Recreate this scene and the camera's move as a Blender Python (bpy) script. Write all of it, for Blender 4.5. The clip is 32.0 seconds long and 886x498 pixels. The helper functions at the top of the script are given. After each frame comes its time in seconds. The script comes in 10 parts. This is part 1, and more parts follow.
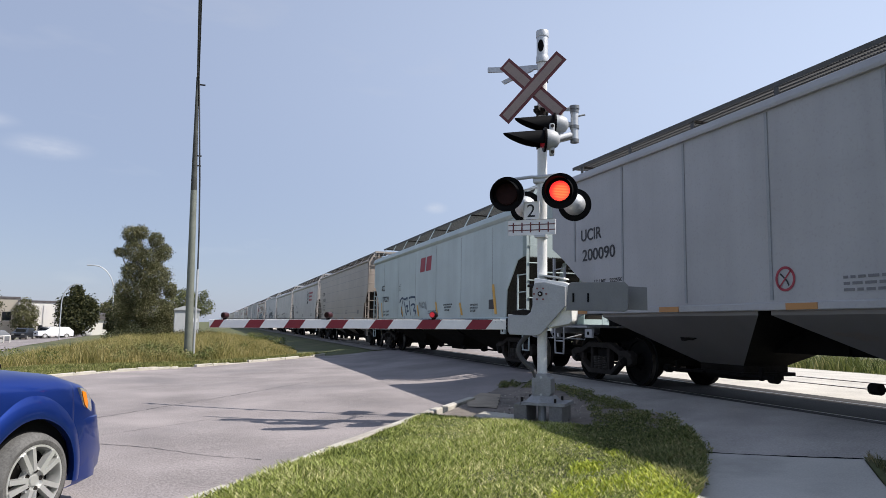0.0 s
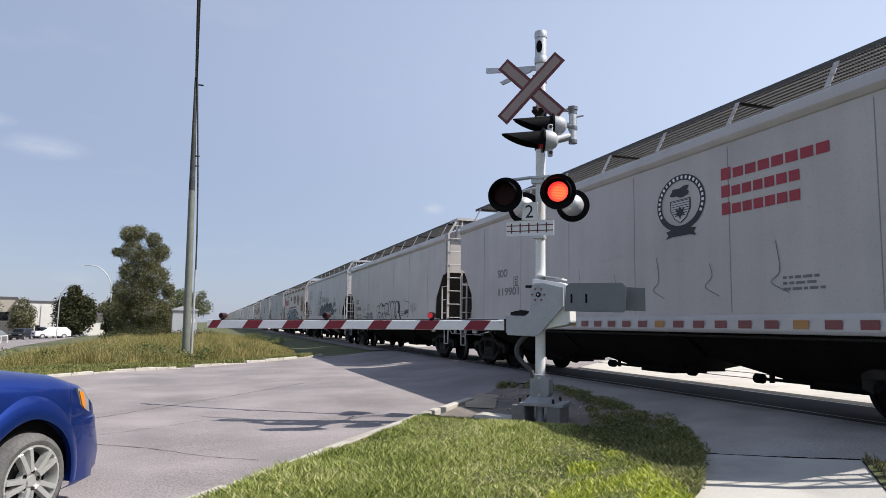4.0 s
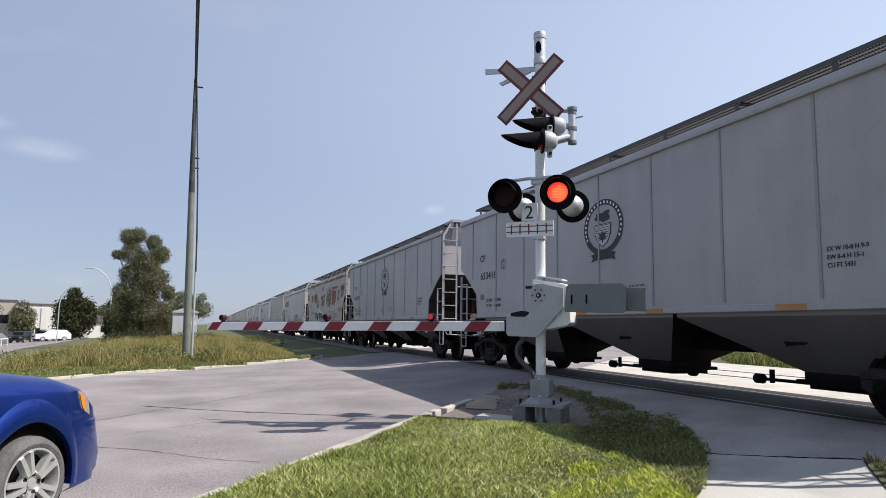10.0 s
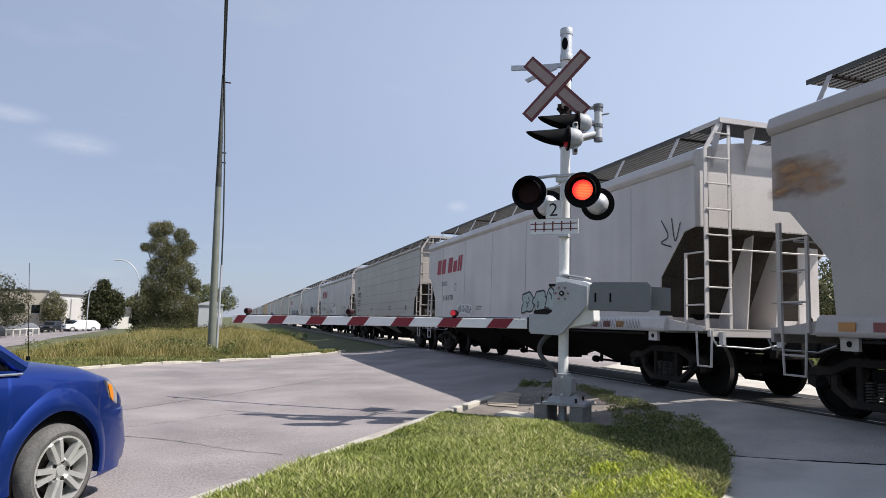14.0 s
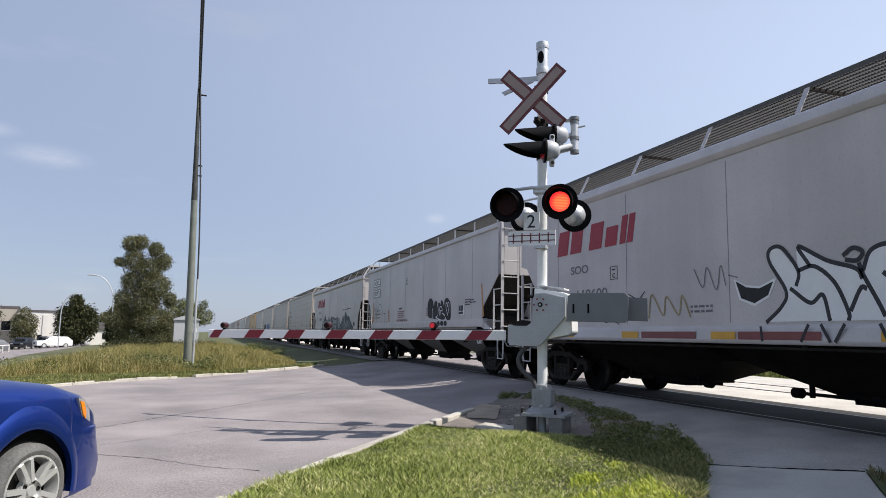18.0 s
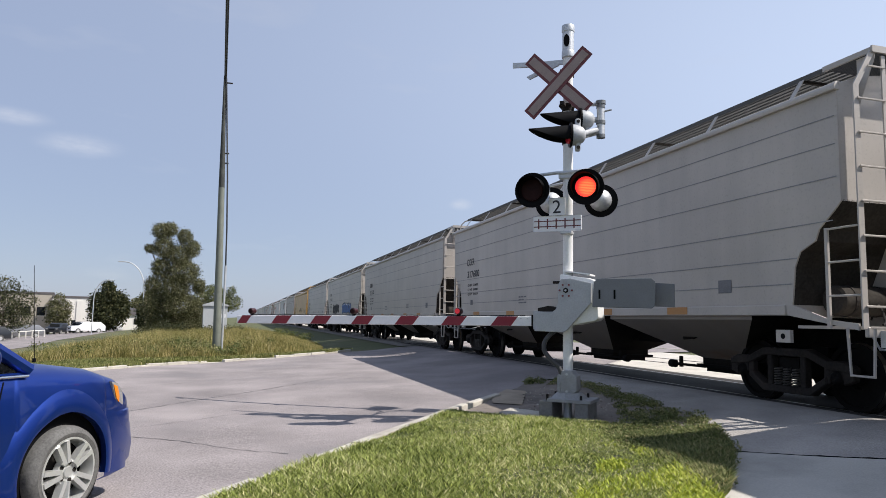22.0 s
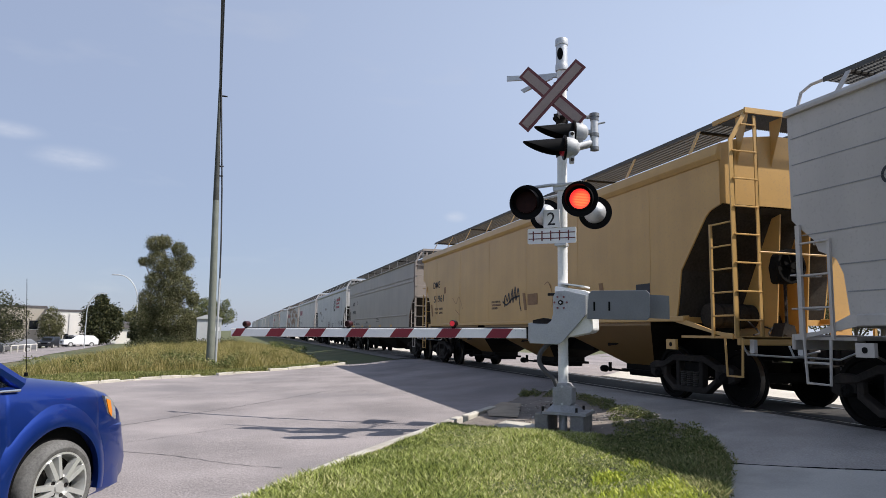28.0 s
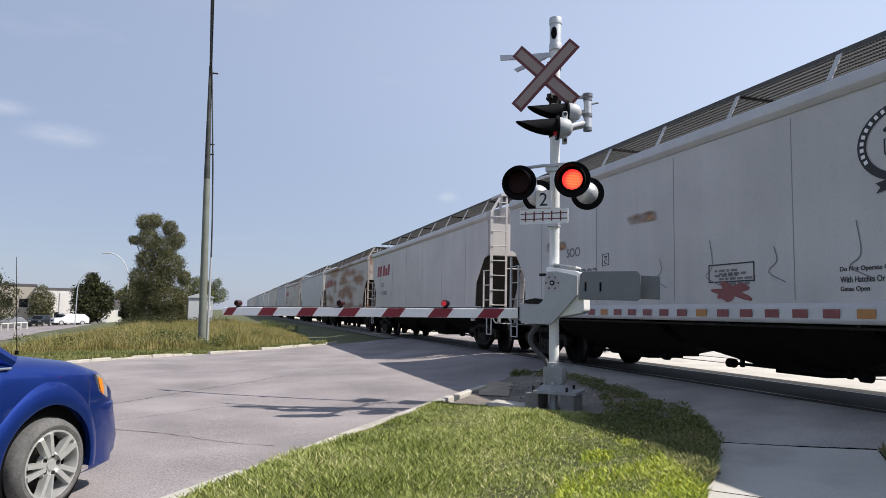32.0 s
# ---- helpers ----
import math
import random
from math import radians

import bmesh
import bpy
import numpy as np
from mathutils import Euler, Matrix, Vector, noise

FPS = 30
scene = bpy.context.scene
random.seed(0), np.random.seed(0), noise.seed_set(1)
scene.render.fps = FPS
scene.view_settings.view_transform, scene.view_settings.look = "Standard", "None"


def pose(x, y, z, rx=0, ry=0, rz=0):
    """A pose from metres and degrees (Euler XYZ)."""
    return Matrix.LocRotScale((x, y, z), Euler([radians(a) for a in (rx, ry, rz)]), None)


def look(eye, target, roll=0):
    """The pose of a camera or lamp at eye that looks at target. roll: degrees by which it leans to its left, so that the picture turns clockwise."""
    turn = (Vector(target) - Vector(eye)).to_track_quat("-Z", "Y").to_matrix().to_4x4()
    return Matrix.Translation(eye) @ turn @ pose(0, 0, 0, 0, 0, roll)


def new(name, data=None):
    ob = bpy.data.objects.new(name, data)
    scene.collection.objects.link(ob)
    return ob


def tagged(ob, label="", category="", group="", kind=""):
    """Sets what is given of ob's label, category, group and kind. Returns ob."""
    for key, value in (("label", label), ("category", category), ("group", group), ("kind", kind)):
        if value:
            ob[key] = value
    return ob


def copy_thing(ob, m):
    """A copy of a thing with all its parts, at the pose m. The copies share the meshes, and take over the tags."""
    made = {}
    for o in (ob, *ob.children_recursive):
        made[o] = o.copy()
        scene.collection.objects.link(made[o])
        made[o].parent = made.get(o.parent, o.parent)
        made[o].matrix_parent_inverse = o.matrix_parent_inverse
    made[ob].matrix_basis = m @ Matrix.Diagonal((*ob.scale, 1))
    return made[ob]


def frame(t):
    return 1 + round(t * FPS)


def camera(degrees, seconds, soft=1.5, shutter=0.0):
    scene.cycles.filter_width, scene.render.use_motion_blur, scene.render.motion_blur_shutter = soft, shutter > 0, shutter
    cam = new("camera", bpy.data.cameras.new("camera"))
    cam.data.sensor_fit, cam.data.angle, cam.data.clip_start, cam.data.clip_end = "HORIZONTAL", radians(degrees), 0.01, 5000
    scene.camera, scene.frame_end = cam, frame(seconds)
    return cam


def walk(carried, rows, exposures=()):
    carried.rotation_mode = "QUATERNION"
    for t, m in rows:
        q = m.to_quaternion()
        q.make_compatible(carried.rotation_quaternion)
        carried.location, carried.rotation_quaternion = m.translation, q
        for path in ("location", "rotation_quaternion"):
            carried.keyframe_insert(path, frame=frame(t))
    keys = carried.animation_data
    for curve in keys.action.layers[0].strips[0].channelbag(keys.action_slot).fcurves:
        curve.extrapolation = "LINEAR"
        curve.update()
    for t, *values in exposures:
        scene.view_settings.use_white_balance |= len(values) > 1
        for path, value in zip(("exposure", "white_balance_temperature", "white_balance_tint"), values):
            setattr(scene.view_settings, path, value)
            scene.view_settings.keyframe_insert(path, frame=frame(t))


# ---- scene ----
cam = camera(65.5, 32.0, soft=0.7)
EYE = 1.5
TURNS = [
    (0.0, -18.36, 6.29, 0.9), (0.5, -18.3, 6.46, 0.79), (1.0, -18.45, 6.74, 0.94), (1.5, -18.46, 6.58, 0.97),
    (2.0, -18.4, 6.62, 1.03), (2.5, -18.47, 6.59, 0.81), (3.0, -18.46, 6.46, 0.91), (3.5, -18.51, 6.34, 0.97),
    (5.5, -18.5, 6.37, 0.88), (6.0, -18.78, 6.41, 0.8), (6.5, -18.72, 6.32, 0.78), (7.0, -18.75, 6.64, 0.74),
    (7.5, -18.82, 6.99, 1.12), (8.0, -19.12, 6.96, 1.2), (8.5, -19.02, 6.65, 1.04), (9.0, -18.74, 6.71, 0.91),
    (9.5, -18.53, 7.05, 1.01), (10.0, -18.51, 6.44, 0.73), (10.5, -18.76, 6.49, 1.0), (11.0, -18.4, 6.44, 0.7),
    (11.5, -18.31, 6.67, 1.13), (12.0, -18.17, 6.86, 1.11), (12.5, -17.44, 6.77, 1.08), (13.0, -16.51, 6.46, 1.45),
    (13.5, -16.55, 6.24, 1.57), (14.0, -16.56, 6.1, 1.63), (14.5, -16.56, 6.29, 1.63), (16.5, -18.04, 6.87, 1.02),
    (17.0, -18.23, 7.08, 1.04), (17.5, -18.33, 7.3, 0.95), (18.0, -18.34, 7.16, 1.04), (18.5, -17.67, 7.3, 1.03),
    (19.0, -17.74, 7.19, 1.06), (19.5, -17.43, 7.28, 1.04), (20.0, -16.09, 7.02, 1.17), (20.5, -16.22, 6.79, 1.4),
    (21.0, -16.73, 6.61, 0.89), (21.5, -16.56, 5.93, 0.88), (22.0, -16.27, 5.95, 1.09), (22.5, -15.47, 5.63, 1.36),
    (23.0, -15.28, 6.0, 1.07), (23.5, -15.3, 6.0, 1.09), (24.0, -15.69, 5.97, 1.12), (24.5, -16.55, 6.22, 1.23),
    (26.5, -17.39, 6.85, 0.5), (27.0, -16.76, 6.97, 0.77), (27.5, -16.77, 6.83, 0.88), (28.0, -16.69, 6.98, 0.91),
    (28.5, -16.72, 6.63, 0.98), (29.0, -16.65, 5.98, 0.79), (29.5, -16.81, 5.84, 0.75), (30.0, -16.93, 5.57, 1.0),
    (30.5, -17.21, 5.48, 0.96), (31.0, -17.42, 5.26, 1.31), (31.5, -17.11, 5.23, 1.35), (32.0, -17.38, 5.33, 1.12),
]
walk(cam, [(t, pose(0, 0, EYE, 90 + pitch, 0, yaw) @ pose(0, 0, 0, 0, 0, roll)) for t, yaw, pitch, roll in TURNS])

# ---- light ----
SUN_ELEVATION, SUN_X, SUN_Y = 50.8, 0.880, -0.474
world = bpy.data.worlds.new("sky_world")
scene.world = world
world.use_nodes = True
wn = world.node_tree.nodes
sky = wn.new("ShaderNodeTexSky")
sky.sky_type = "NISHITA"
sky.sun_disc = False
sky.sun_elevation = radians(SUN_ELEVATION)
sky.sun_rotation = math.atan2(SUN_X, SUN_Y)
sky.air_density, sky.dust_density, sky.ozone_density = 1.0, 0.6, 2.0
wn["Background"].inputs["Strength"].default_value = 0.10
haze = wn.new("ShaderNodeMix")
haze.data_type = "RGBA"
haze.inputs["Factor"].default_value = 0.75
# thin bright summer haze, whiter towards the sun
way, near_sun, tint = wn.new("ShaderNodeTexCoord"), wn.new("ShaderNodeVectorMath"), wn.new("ShaderNodeMix")
near_sun.operation = "DOT_PRODUCT"
near_sun.inputs[1].default_value = (SUN_X * math.cos(radians(SUN_ELEVATION)), SUN_Y * math.cos(radians(SUN_ELEVATION)), math.sin(radians(SUN_ELEVATION)))
world.node_tree.links.new(way.outputs["Generated"], near_sun.inputs[0])
spread = wn.new("ShaderNodeMapRange")
spread.interpolation_type = "SMOOTHSTEP"
spread.inputs["From Min"].default_value, spread.inputs["From Max"].default_value = -0.35, 0.85
world.node_tree.links.new(near_sun.outputs["Value"], spread.inputs["Value"])
tint.data_type = "RGBA"
tint.inputs["A"].default_value, tint.inputs["B"].default_value = (2.7, 3.15, 4.4, 1), (5.9, 6.7, 8.4, 1)
world.node_tree.links.new(spread.outputs["Result"], tint.inputs["Factor"])
stretch, wisp, wisps, veil = wn.new("ShaderNodeMapping"), wn.new("ShaderNodeTexNoise"), wn.new("ShaderNodeMapRange"), wn.new("ShaderNodeMix")
stretch.inputs["Scale"].default_value = (1.0, 1.0, 3.5)
wisp.inputs["Scale"].default_value, wisp.inputs["Detail"].default_value = 4.0, 7
wisps.inputs["From Min"].default_value, wisps.inputs["From Max"].default_value, wisps.inputs["To Max"].default_value = 0.6, 0.8, 0.35
world.node_tree.links.new(way.outputs["Generated"], stretch.inputs["Vector"])
world.node_tree.links.new(stretch.outputs[0], wisp.inputs["Vector"])
world.node_tree.links.new(wisp.outputs["Fac"], wisps.inputs["Value"])
veil.data_type = "RGBA"
veil.inputs["B"].default_value = (5.0, 5.1, 5.6, 1)
world.node_tree.links.new(wisps.outputs["Result"], veil.inputs["Factor"])
world.node_tree.links.new(tint.outputs["Result"], veil.inputs["A"])
# deeper blue and darker overhead
up, overhead, deep = wn.new("ShaderNodeSeparateXYZ"), wn.new("ShaderNodeMapRange"), wn.new("ShaderNodeMix")
overhead.interpolation_type = "SMOOTHSTEP"
overhead.inputs["From Min"].default_value, overhead.inputs["From Max"].default_value, overhead.inputs["To Max"].default_value = 0.24, 0.9, 0.62
world.node_tree.links.new(way.outputs["Generated"], up.inputs[0])
world.node_tree.links.new(up.outputs["Z"], overhead.inputs["Value"])
deep.data_type = "RGBA"
deep.inputs["B"].default_value = (0.9, 1.35, 2.5, 1)
world.node_tree.links.new(overhead.outputs["Result"], deep.inputs["Factor"])
world.node_tree.links.new(veil.outputs["Result"], deep.inputs["A"])
# two small thin clouds low in the sky
clouded = deep.outputs["Result"]
puff = wn.new("ShaderNodeTexNoise")
puff.inputs["Scale"].default_value, puff.inputs["Detail"].default_value, puff.inputs["Roughness"].default_value = 32.0, 6, 0.6
world.node_tree.links.new(stretch.outputs[0], puff.inputs["Vector"])
for place, wide, tall in (((-0.205, 0.955, 0.2135), 0.062, 0.019), ((-0.275, 0.935, 0.238), 0.05, 0.014), ((0.30, 0.94, 0.168), 0.022, 0.011)):
    shift, squash, reach, fade, ragged, cloud = wn.new("ShaderNodeVectorMath"), wn.new("ShaderNodeVectorMath"), wn.new("ShaderNodeVectorMath"), wn.new("ShaderNodeMapRange"), wn.new("ShaderNodeMath"), wn.new("ShaderNodeMix")
    shift.operation, squash.operation, reach.operation, ragged.operation = "SUBTRACT", "MULTIPLY", "LENGTH", "MULTIPLY"
    shift.inputs[1].default_value = place
    squash.inputs[1].default_value = (1 / wide, 1 / wide, 1 / tall)
    fade.interpolation_type = "SMOOTHSTEP"
    fade.inputs["From Min"].default_value, fade.inputs["From Max"].default_value, fade.inputs["To Min"].default_value, fade.inputs["To Max"].default_value = 0.0, 1.0, 0.9, 0.0
    cloud.data_type = "RGBA"
    cloud.inputs["B"].default_value = (5.6, 5.6, 6.1, 1)
    for a, b in ((way.outputs["Generated"], shift.inputs[0]), (shift.outputs[0], squash.inputs[0]), (squash.outputs[0], reach.inputs[0]), (reach.outputs["Value"], fade.inputs["Value"]), (fade.outputs["Result"], ragged.inputs[0]), (puff.outputs["Fac"], ragged.inputs[1]), (ragged.outputs[0], cloud.inputs["Factor"]), (clouded, cloud.inputs["A"])):
        world.node_tree.links.new(a, b)
    clouded = cloud.outputs["Result"]
world.node_tree.links.new(clouded, haze.inputs["B"])
world.node_tree.links.new(sky.outputs["Color"], haze.inputs["A"])
world.node_tree.links.new(haze.outputs["Result"], wn["Background"].inputs["Color"])
sun = new("sun", bpy.data.lights.new("sun", "SUN"))
sun.data.energy, sun.data.angle, sun.data.color = 4.5, radians(0.53), (1.0, 0.95, 0.9)
ce = math.cos(radians(SUN_ELEVATION))
sun.matrix_world = look((60 * SUN_X * ce, 60 * SUN_Y * ce, 60 * math.sin(radians(SUN_ELEVATION))), (0, 0, 0))
scene.view_settings.exposure = 0.5


# ---- materials ----
def material(name, base, rough=0.6, metal=0.0, vary=0.25, scale=6.0, fine=60.0, bump=0.15, stain=None, stain_at=(0.55, 0.75), spec=0.5, coat=0.0):
    """Base colour with broad and fine variation, optional stains of another colour, and fine relief."""
    m = bpy.data.materials.new(name)
    m.use_nodes = True
    n, l = m.node_tree.nodes, m.node_tree.links
    b = n["Principled BSDF"]
    co = n.new("ShaderNodeTexCoord")
    big, small = n.new("ShaderNodeTexNoise"), n.new("ShaderNodeTexNoise")
    for tex, s, d in ((big, scale, 5), (small, fine, 3)):
        tex.inputs["Scale"].default_value, tex.inputs["Detail"].default_value = s, d
        l.new(co.outputs["Object"], tex.inputs["Vector"])
    add = n.new("ShaderNodeMath")
    add.operation = "ADD"
    l.new(big.outputs["Fac"], add.inputs[0])
    l.new(small.outputs["Fac"], add.inputs[1])
    ramp = n.new("ShaderNodeMapRange")
    ramp.inputs["From Min"].default_value, ramp.inputs["From Max"].default_value = 0.6, 1.4
    ramp.inputs["To Min"].default_value, ramp.inputs["To Max"].default_value = 1 - vary, 1 + vary
    l.new(add.outputs[0], ramp.inputs["Value"])
    mul = n.new("ShaderNodeMix")
    mul.data_type, mul.blend_type = "RGBA", "MULTIPLY"
    mul.inputs["Factor"].default_value = 1.0
    mul.inputs["A"].default_value = (*base, 1)
    l.new(ramp.outputs["Result"], mul.inputs["B"])
    out = mul.outputs["Result"]
    if stain:
        st = n.new("ShaderNodeTexNoise")
        st.inputs["Scale"].default_value, st.inputs["Detail"].default_value = scale * 0.6, 8
        l.new(co.outputs["Object"], st.inputs["Vector"])
        r2 = n.new("ShaderNodeMapRange")
        r2.inputs["From Min"].default_value, r2.inputs["From Max"].default_value = stain_at
        l.new(st.outputs["Fac"], r2.inputs["Value"])
        mix = n.new("ShaderNodeMix")
        mix.data_type = "RGBA"
        l.new(r2.outputs["Result"], mix.inputs["Factor"])
        l.new(out, mix.inputs["A"])
        mix.inputs["B"].default_value = (*stain, 1)
        out = mix.outputs["Result"]
    l.new(out, b.inputs["Base Color"])
    b.inputs["Roughness"].default_value, b.inputs["Metallic"].default_value = rough, metal
    b.inputs["Specular IOR Level"].default_value, b.inputs["Coat Weight"].default_value = spec, coat
    if bump:
        bp = n.new("ShaderNodeBump")
        bp.inputs["Strength"].default_value, bp.inputs["Distance"].default_value = bump, 0.01
        l.new(small.outputs["Fac"], bp.inputs["Height"])
        l.new(bp.outputs["Normal"], b.inputs["Normal"])
    return m


def glow(name, colour, strength):
    m = bpy.data.materials.new(name)
    m.use_nodes = True
    b = m.node_tree.nodes["Principled BSDF"]
    b.inputs["Base Color"].default_value = (*colour, 1)
    b.inputs["Emission Color"].default_value, b.inputs["Emission Strength"].default_value = (*colour, 1), strength
    return m


def wagon_paint():
    """Paint in the object's own colour, with grime streaks and rust by the colour's alpha."""
    m = bpy.data.materials.new("wagon_paint")
    m.use_nodes = True
    n, l = m.node_tree.nodes, m.node_tree.links
    b = n["Principled BSDF"]
    info, co = n.new("ShaderNodeObjectInfo"), n.new("ShaderNodeTexCoord")
    shift = n.new("ShaderNodeVectorMath")
    shift.operation = "MULTIPLY_ADD"
    shift.inputs[1].default_value = (1, 1, 1)
    comb = n.new("ShaderNodeCombineXYZ")
    rnd = n.new("ShaderNodeMath")
    rnd.operation = "MULTIPLY"
    rnd.inputs[1].default_value = 90.0
    l.new(info.outputs["Random"], rnd.inputs[0])
    l.new(rnd.outputs[0], comb.inputs["Y"])
    l.new(co.outputs["Object"], shift.inputs[0])
    l.new(comb.outputs[0], shift.inputs[2])

    def noise_of(stretch, scale, detail):
        mp = n.new("ShaderNodeMapping")
        mp.inputs["Scale"].default_value = stretch
        l.new(shift.outputs[0], mp.inputs["Vector"])
        t = n.new("ShaderNodeTexNoise")
        t.inputs["Scale"].default_value, t.inputs["Detail"].default_value = scale, detail
        l.new(mp.outputs[0], t.inputs["Vector"])
        return t.outputs["Fac"]

    def span(value, a, c, lo, hi):
        r = n.new("ShaderNodeMapRange")
        for key, v in (("From Min", a), ("From Max", c), ("To Min", lo), ("To Max", hi)):
            r.inputs[key].default_value = v
        l.new(value, r.inputs["Value"])
        return r.outputs["Result"]

    def blend(kind, fac, a, c):
        x = n.new("ShaderNodeMix")
        x.data_type, x.blend_type = "RGBA", kind
        for key, v in (("Factor", fac), ("A", a), ("B", c)):
            if isinstance(v, (float, tuple)):
                x.inputs[key].default_value = v
            else:
                l.new(v, x.inputs[key])
        return x.outputs["Result"]

    streak = noise_of((1, 2.0, 0.15), 1.3, 6)
    blotch = noise_of((1, 0.7, 1.0), 0.9, 6)
    fine = noise_of((1, 1, 1), 25.0, 4)
    colour = blend("MULTIPLY", 1.0, info.outputs["Color"], span(streak, 0.3, 0.7, 0.83, 0.93))
    colour = blend("MULTIPLY", 1.0, colour, span(blotch, 0.3, 0.7, 0.88, 1.04))
    colour = blend("MULTIPLY", 1.0, colour, (0.96, 0.90, 0.875, 1))      # an even tint, a little darker and warmer
    dirt = span(fine, 0.55, 0.8, 0.0, 0.25)
    colour = blend("MIX", dirt, colour, (0.16, 0.14, 0.12, 1))
    rust_edge = n.new("ShaderNodeMath")
    rust_edge.operation = "SUBTRACT"
    rust_edge.inputs[0].default_value = 0.84
    half = n.new("ShaderNodeMath")
    half.operation = "MULTIPLY"
    half.inputs[1].default_value = 0.46
    l.new(info.outputs["Alpha"], half.inputs[0])
    l.new(half.outputs[0], rust_edge.inputs[1])
    spots = noise_of((1, 0.35, 1.7), 0.9, 10)
    over = n.new("ShaderNodeMath")
    over.operation = "SUBTRACT"
    l.new(spots, over.inputs[0])
    l.new(rust_edge.outputs[0], over.inputs[1])
    rust = span(over.outputs[0], 0.0, 0.16, 0.0, 0.85)
    tone = blend("MIX", span(fine, 0.35, 0.65, 0.0, 1.0), (0.15, 0.06, 0.025, 1), (0.36, 0.18, 0.085, 1))
    colour = blend("MIX", rust, colour, tone)
    l.new(colour, b.inputs["Base Color"])
    l.new(span(rust, 0, 1, 0.42, 0.85), b.inputs["Roughness"])
    bp = n.new("ShaderNodeBump")
    bp.inputs["Strength"].default_value, bp.inputs["Distance"].default_value = 0.12, 0.02
    l.new(blotch, bp.inputs["Height"])
    l.new(bp.outputs["Normal"], b.inputs["Normal"])
    return m


def foliage(name, dark, light, dry, dry_share=0.15, rough=0.6):
    """Each blade or leaf takes its own tone between dark, light and dry; patches vary broadly; some light passes through."""
    m = bpy.data.materials.new(name)
    m.use_nodes = True
    n, l = m.node_tree.nodes, m.node_tree.links
    b = n["Principled BSDF"]
    geo, co, tex = n.new("ShaderNodeNewGeometry"), n.new("ShaderNodeTexCoord"), n.new("ShaderNodeTexNoise")
    tex.inputs["Scale"].default_value, tex.inputs["Detail"].default_value = 0.9, 4
    l.new(co.outputs["Object"], tex.inputs["Vector"])
    ramp = n.new("ShaderNodeValToRGB")
    e = ramp.color_ramp.elements
    e[0].position, e[0].color = 0.0, (*dark, 1)
    e[1].position, e[1].color = 1.0 - dry_share, (*light, 1)
    last = ramp.color_ramp.elements.new(min(1.0, 1.0 - dry_share * 0.4))
    last.color = (*dry, 1)
    add = n.new("ShaderNodeMath")
    add.operation = "MULTIPLY_ADD"
    add.inputs[1].default_value, add.inputs[2].default_value = 0.9, -0.4
    l.new(tex.outputs["Fac"], add.inputs[0])
    mix = n.new("ShaderNodeMath")
    mix.operation, mix.use_clamp = "ADD", True
    l.new(geo.outputs["Random Per Island"], mix.inputs[0])
    l.new(add.outputs[0], mix.inputs[1])
    l.new(mix.outputs[0], ramp.inputs["Fac"])
    l.new(ramp.outputs["Color"], b.inputs["Base Color"])
    b.inputs["Roughness"].default_value = rough
    b.inputs["Specular IOR Level"].default_value = 0.25
    through_light = n.new("ShaderNodeBsdfTranslucent")
    l.new(ramp.outputs["Color"], through_light.inputs["Color"])
    blend = n.new("ShaderNodeMixShader")
    blend.inputs["Fac"].default_value = 0.3
    l.new(b.outputs["BSDF"], blend.inputs[1])
    l.new(through_light.outputs["BSDF"], blend.inputs[2])
    l.new(blend.outputs["Shader"], n["Material Output"].inputs["Surface"])
    return m


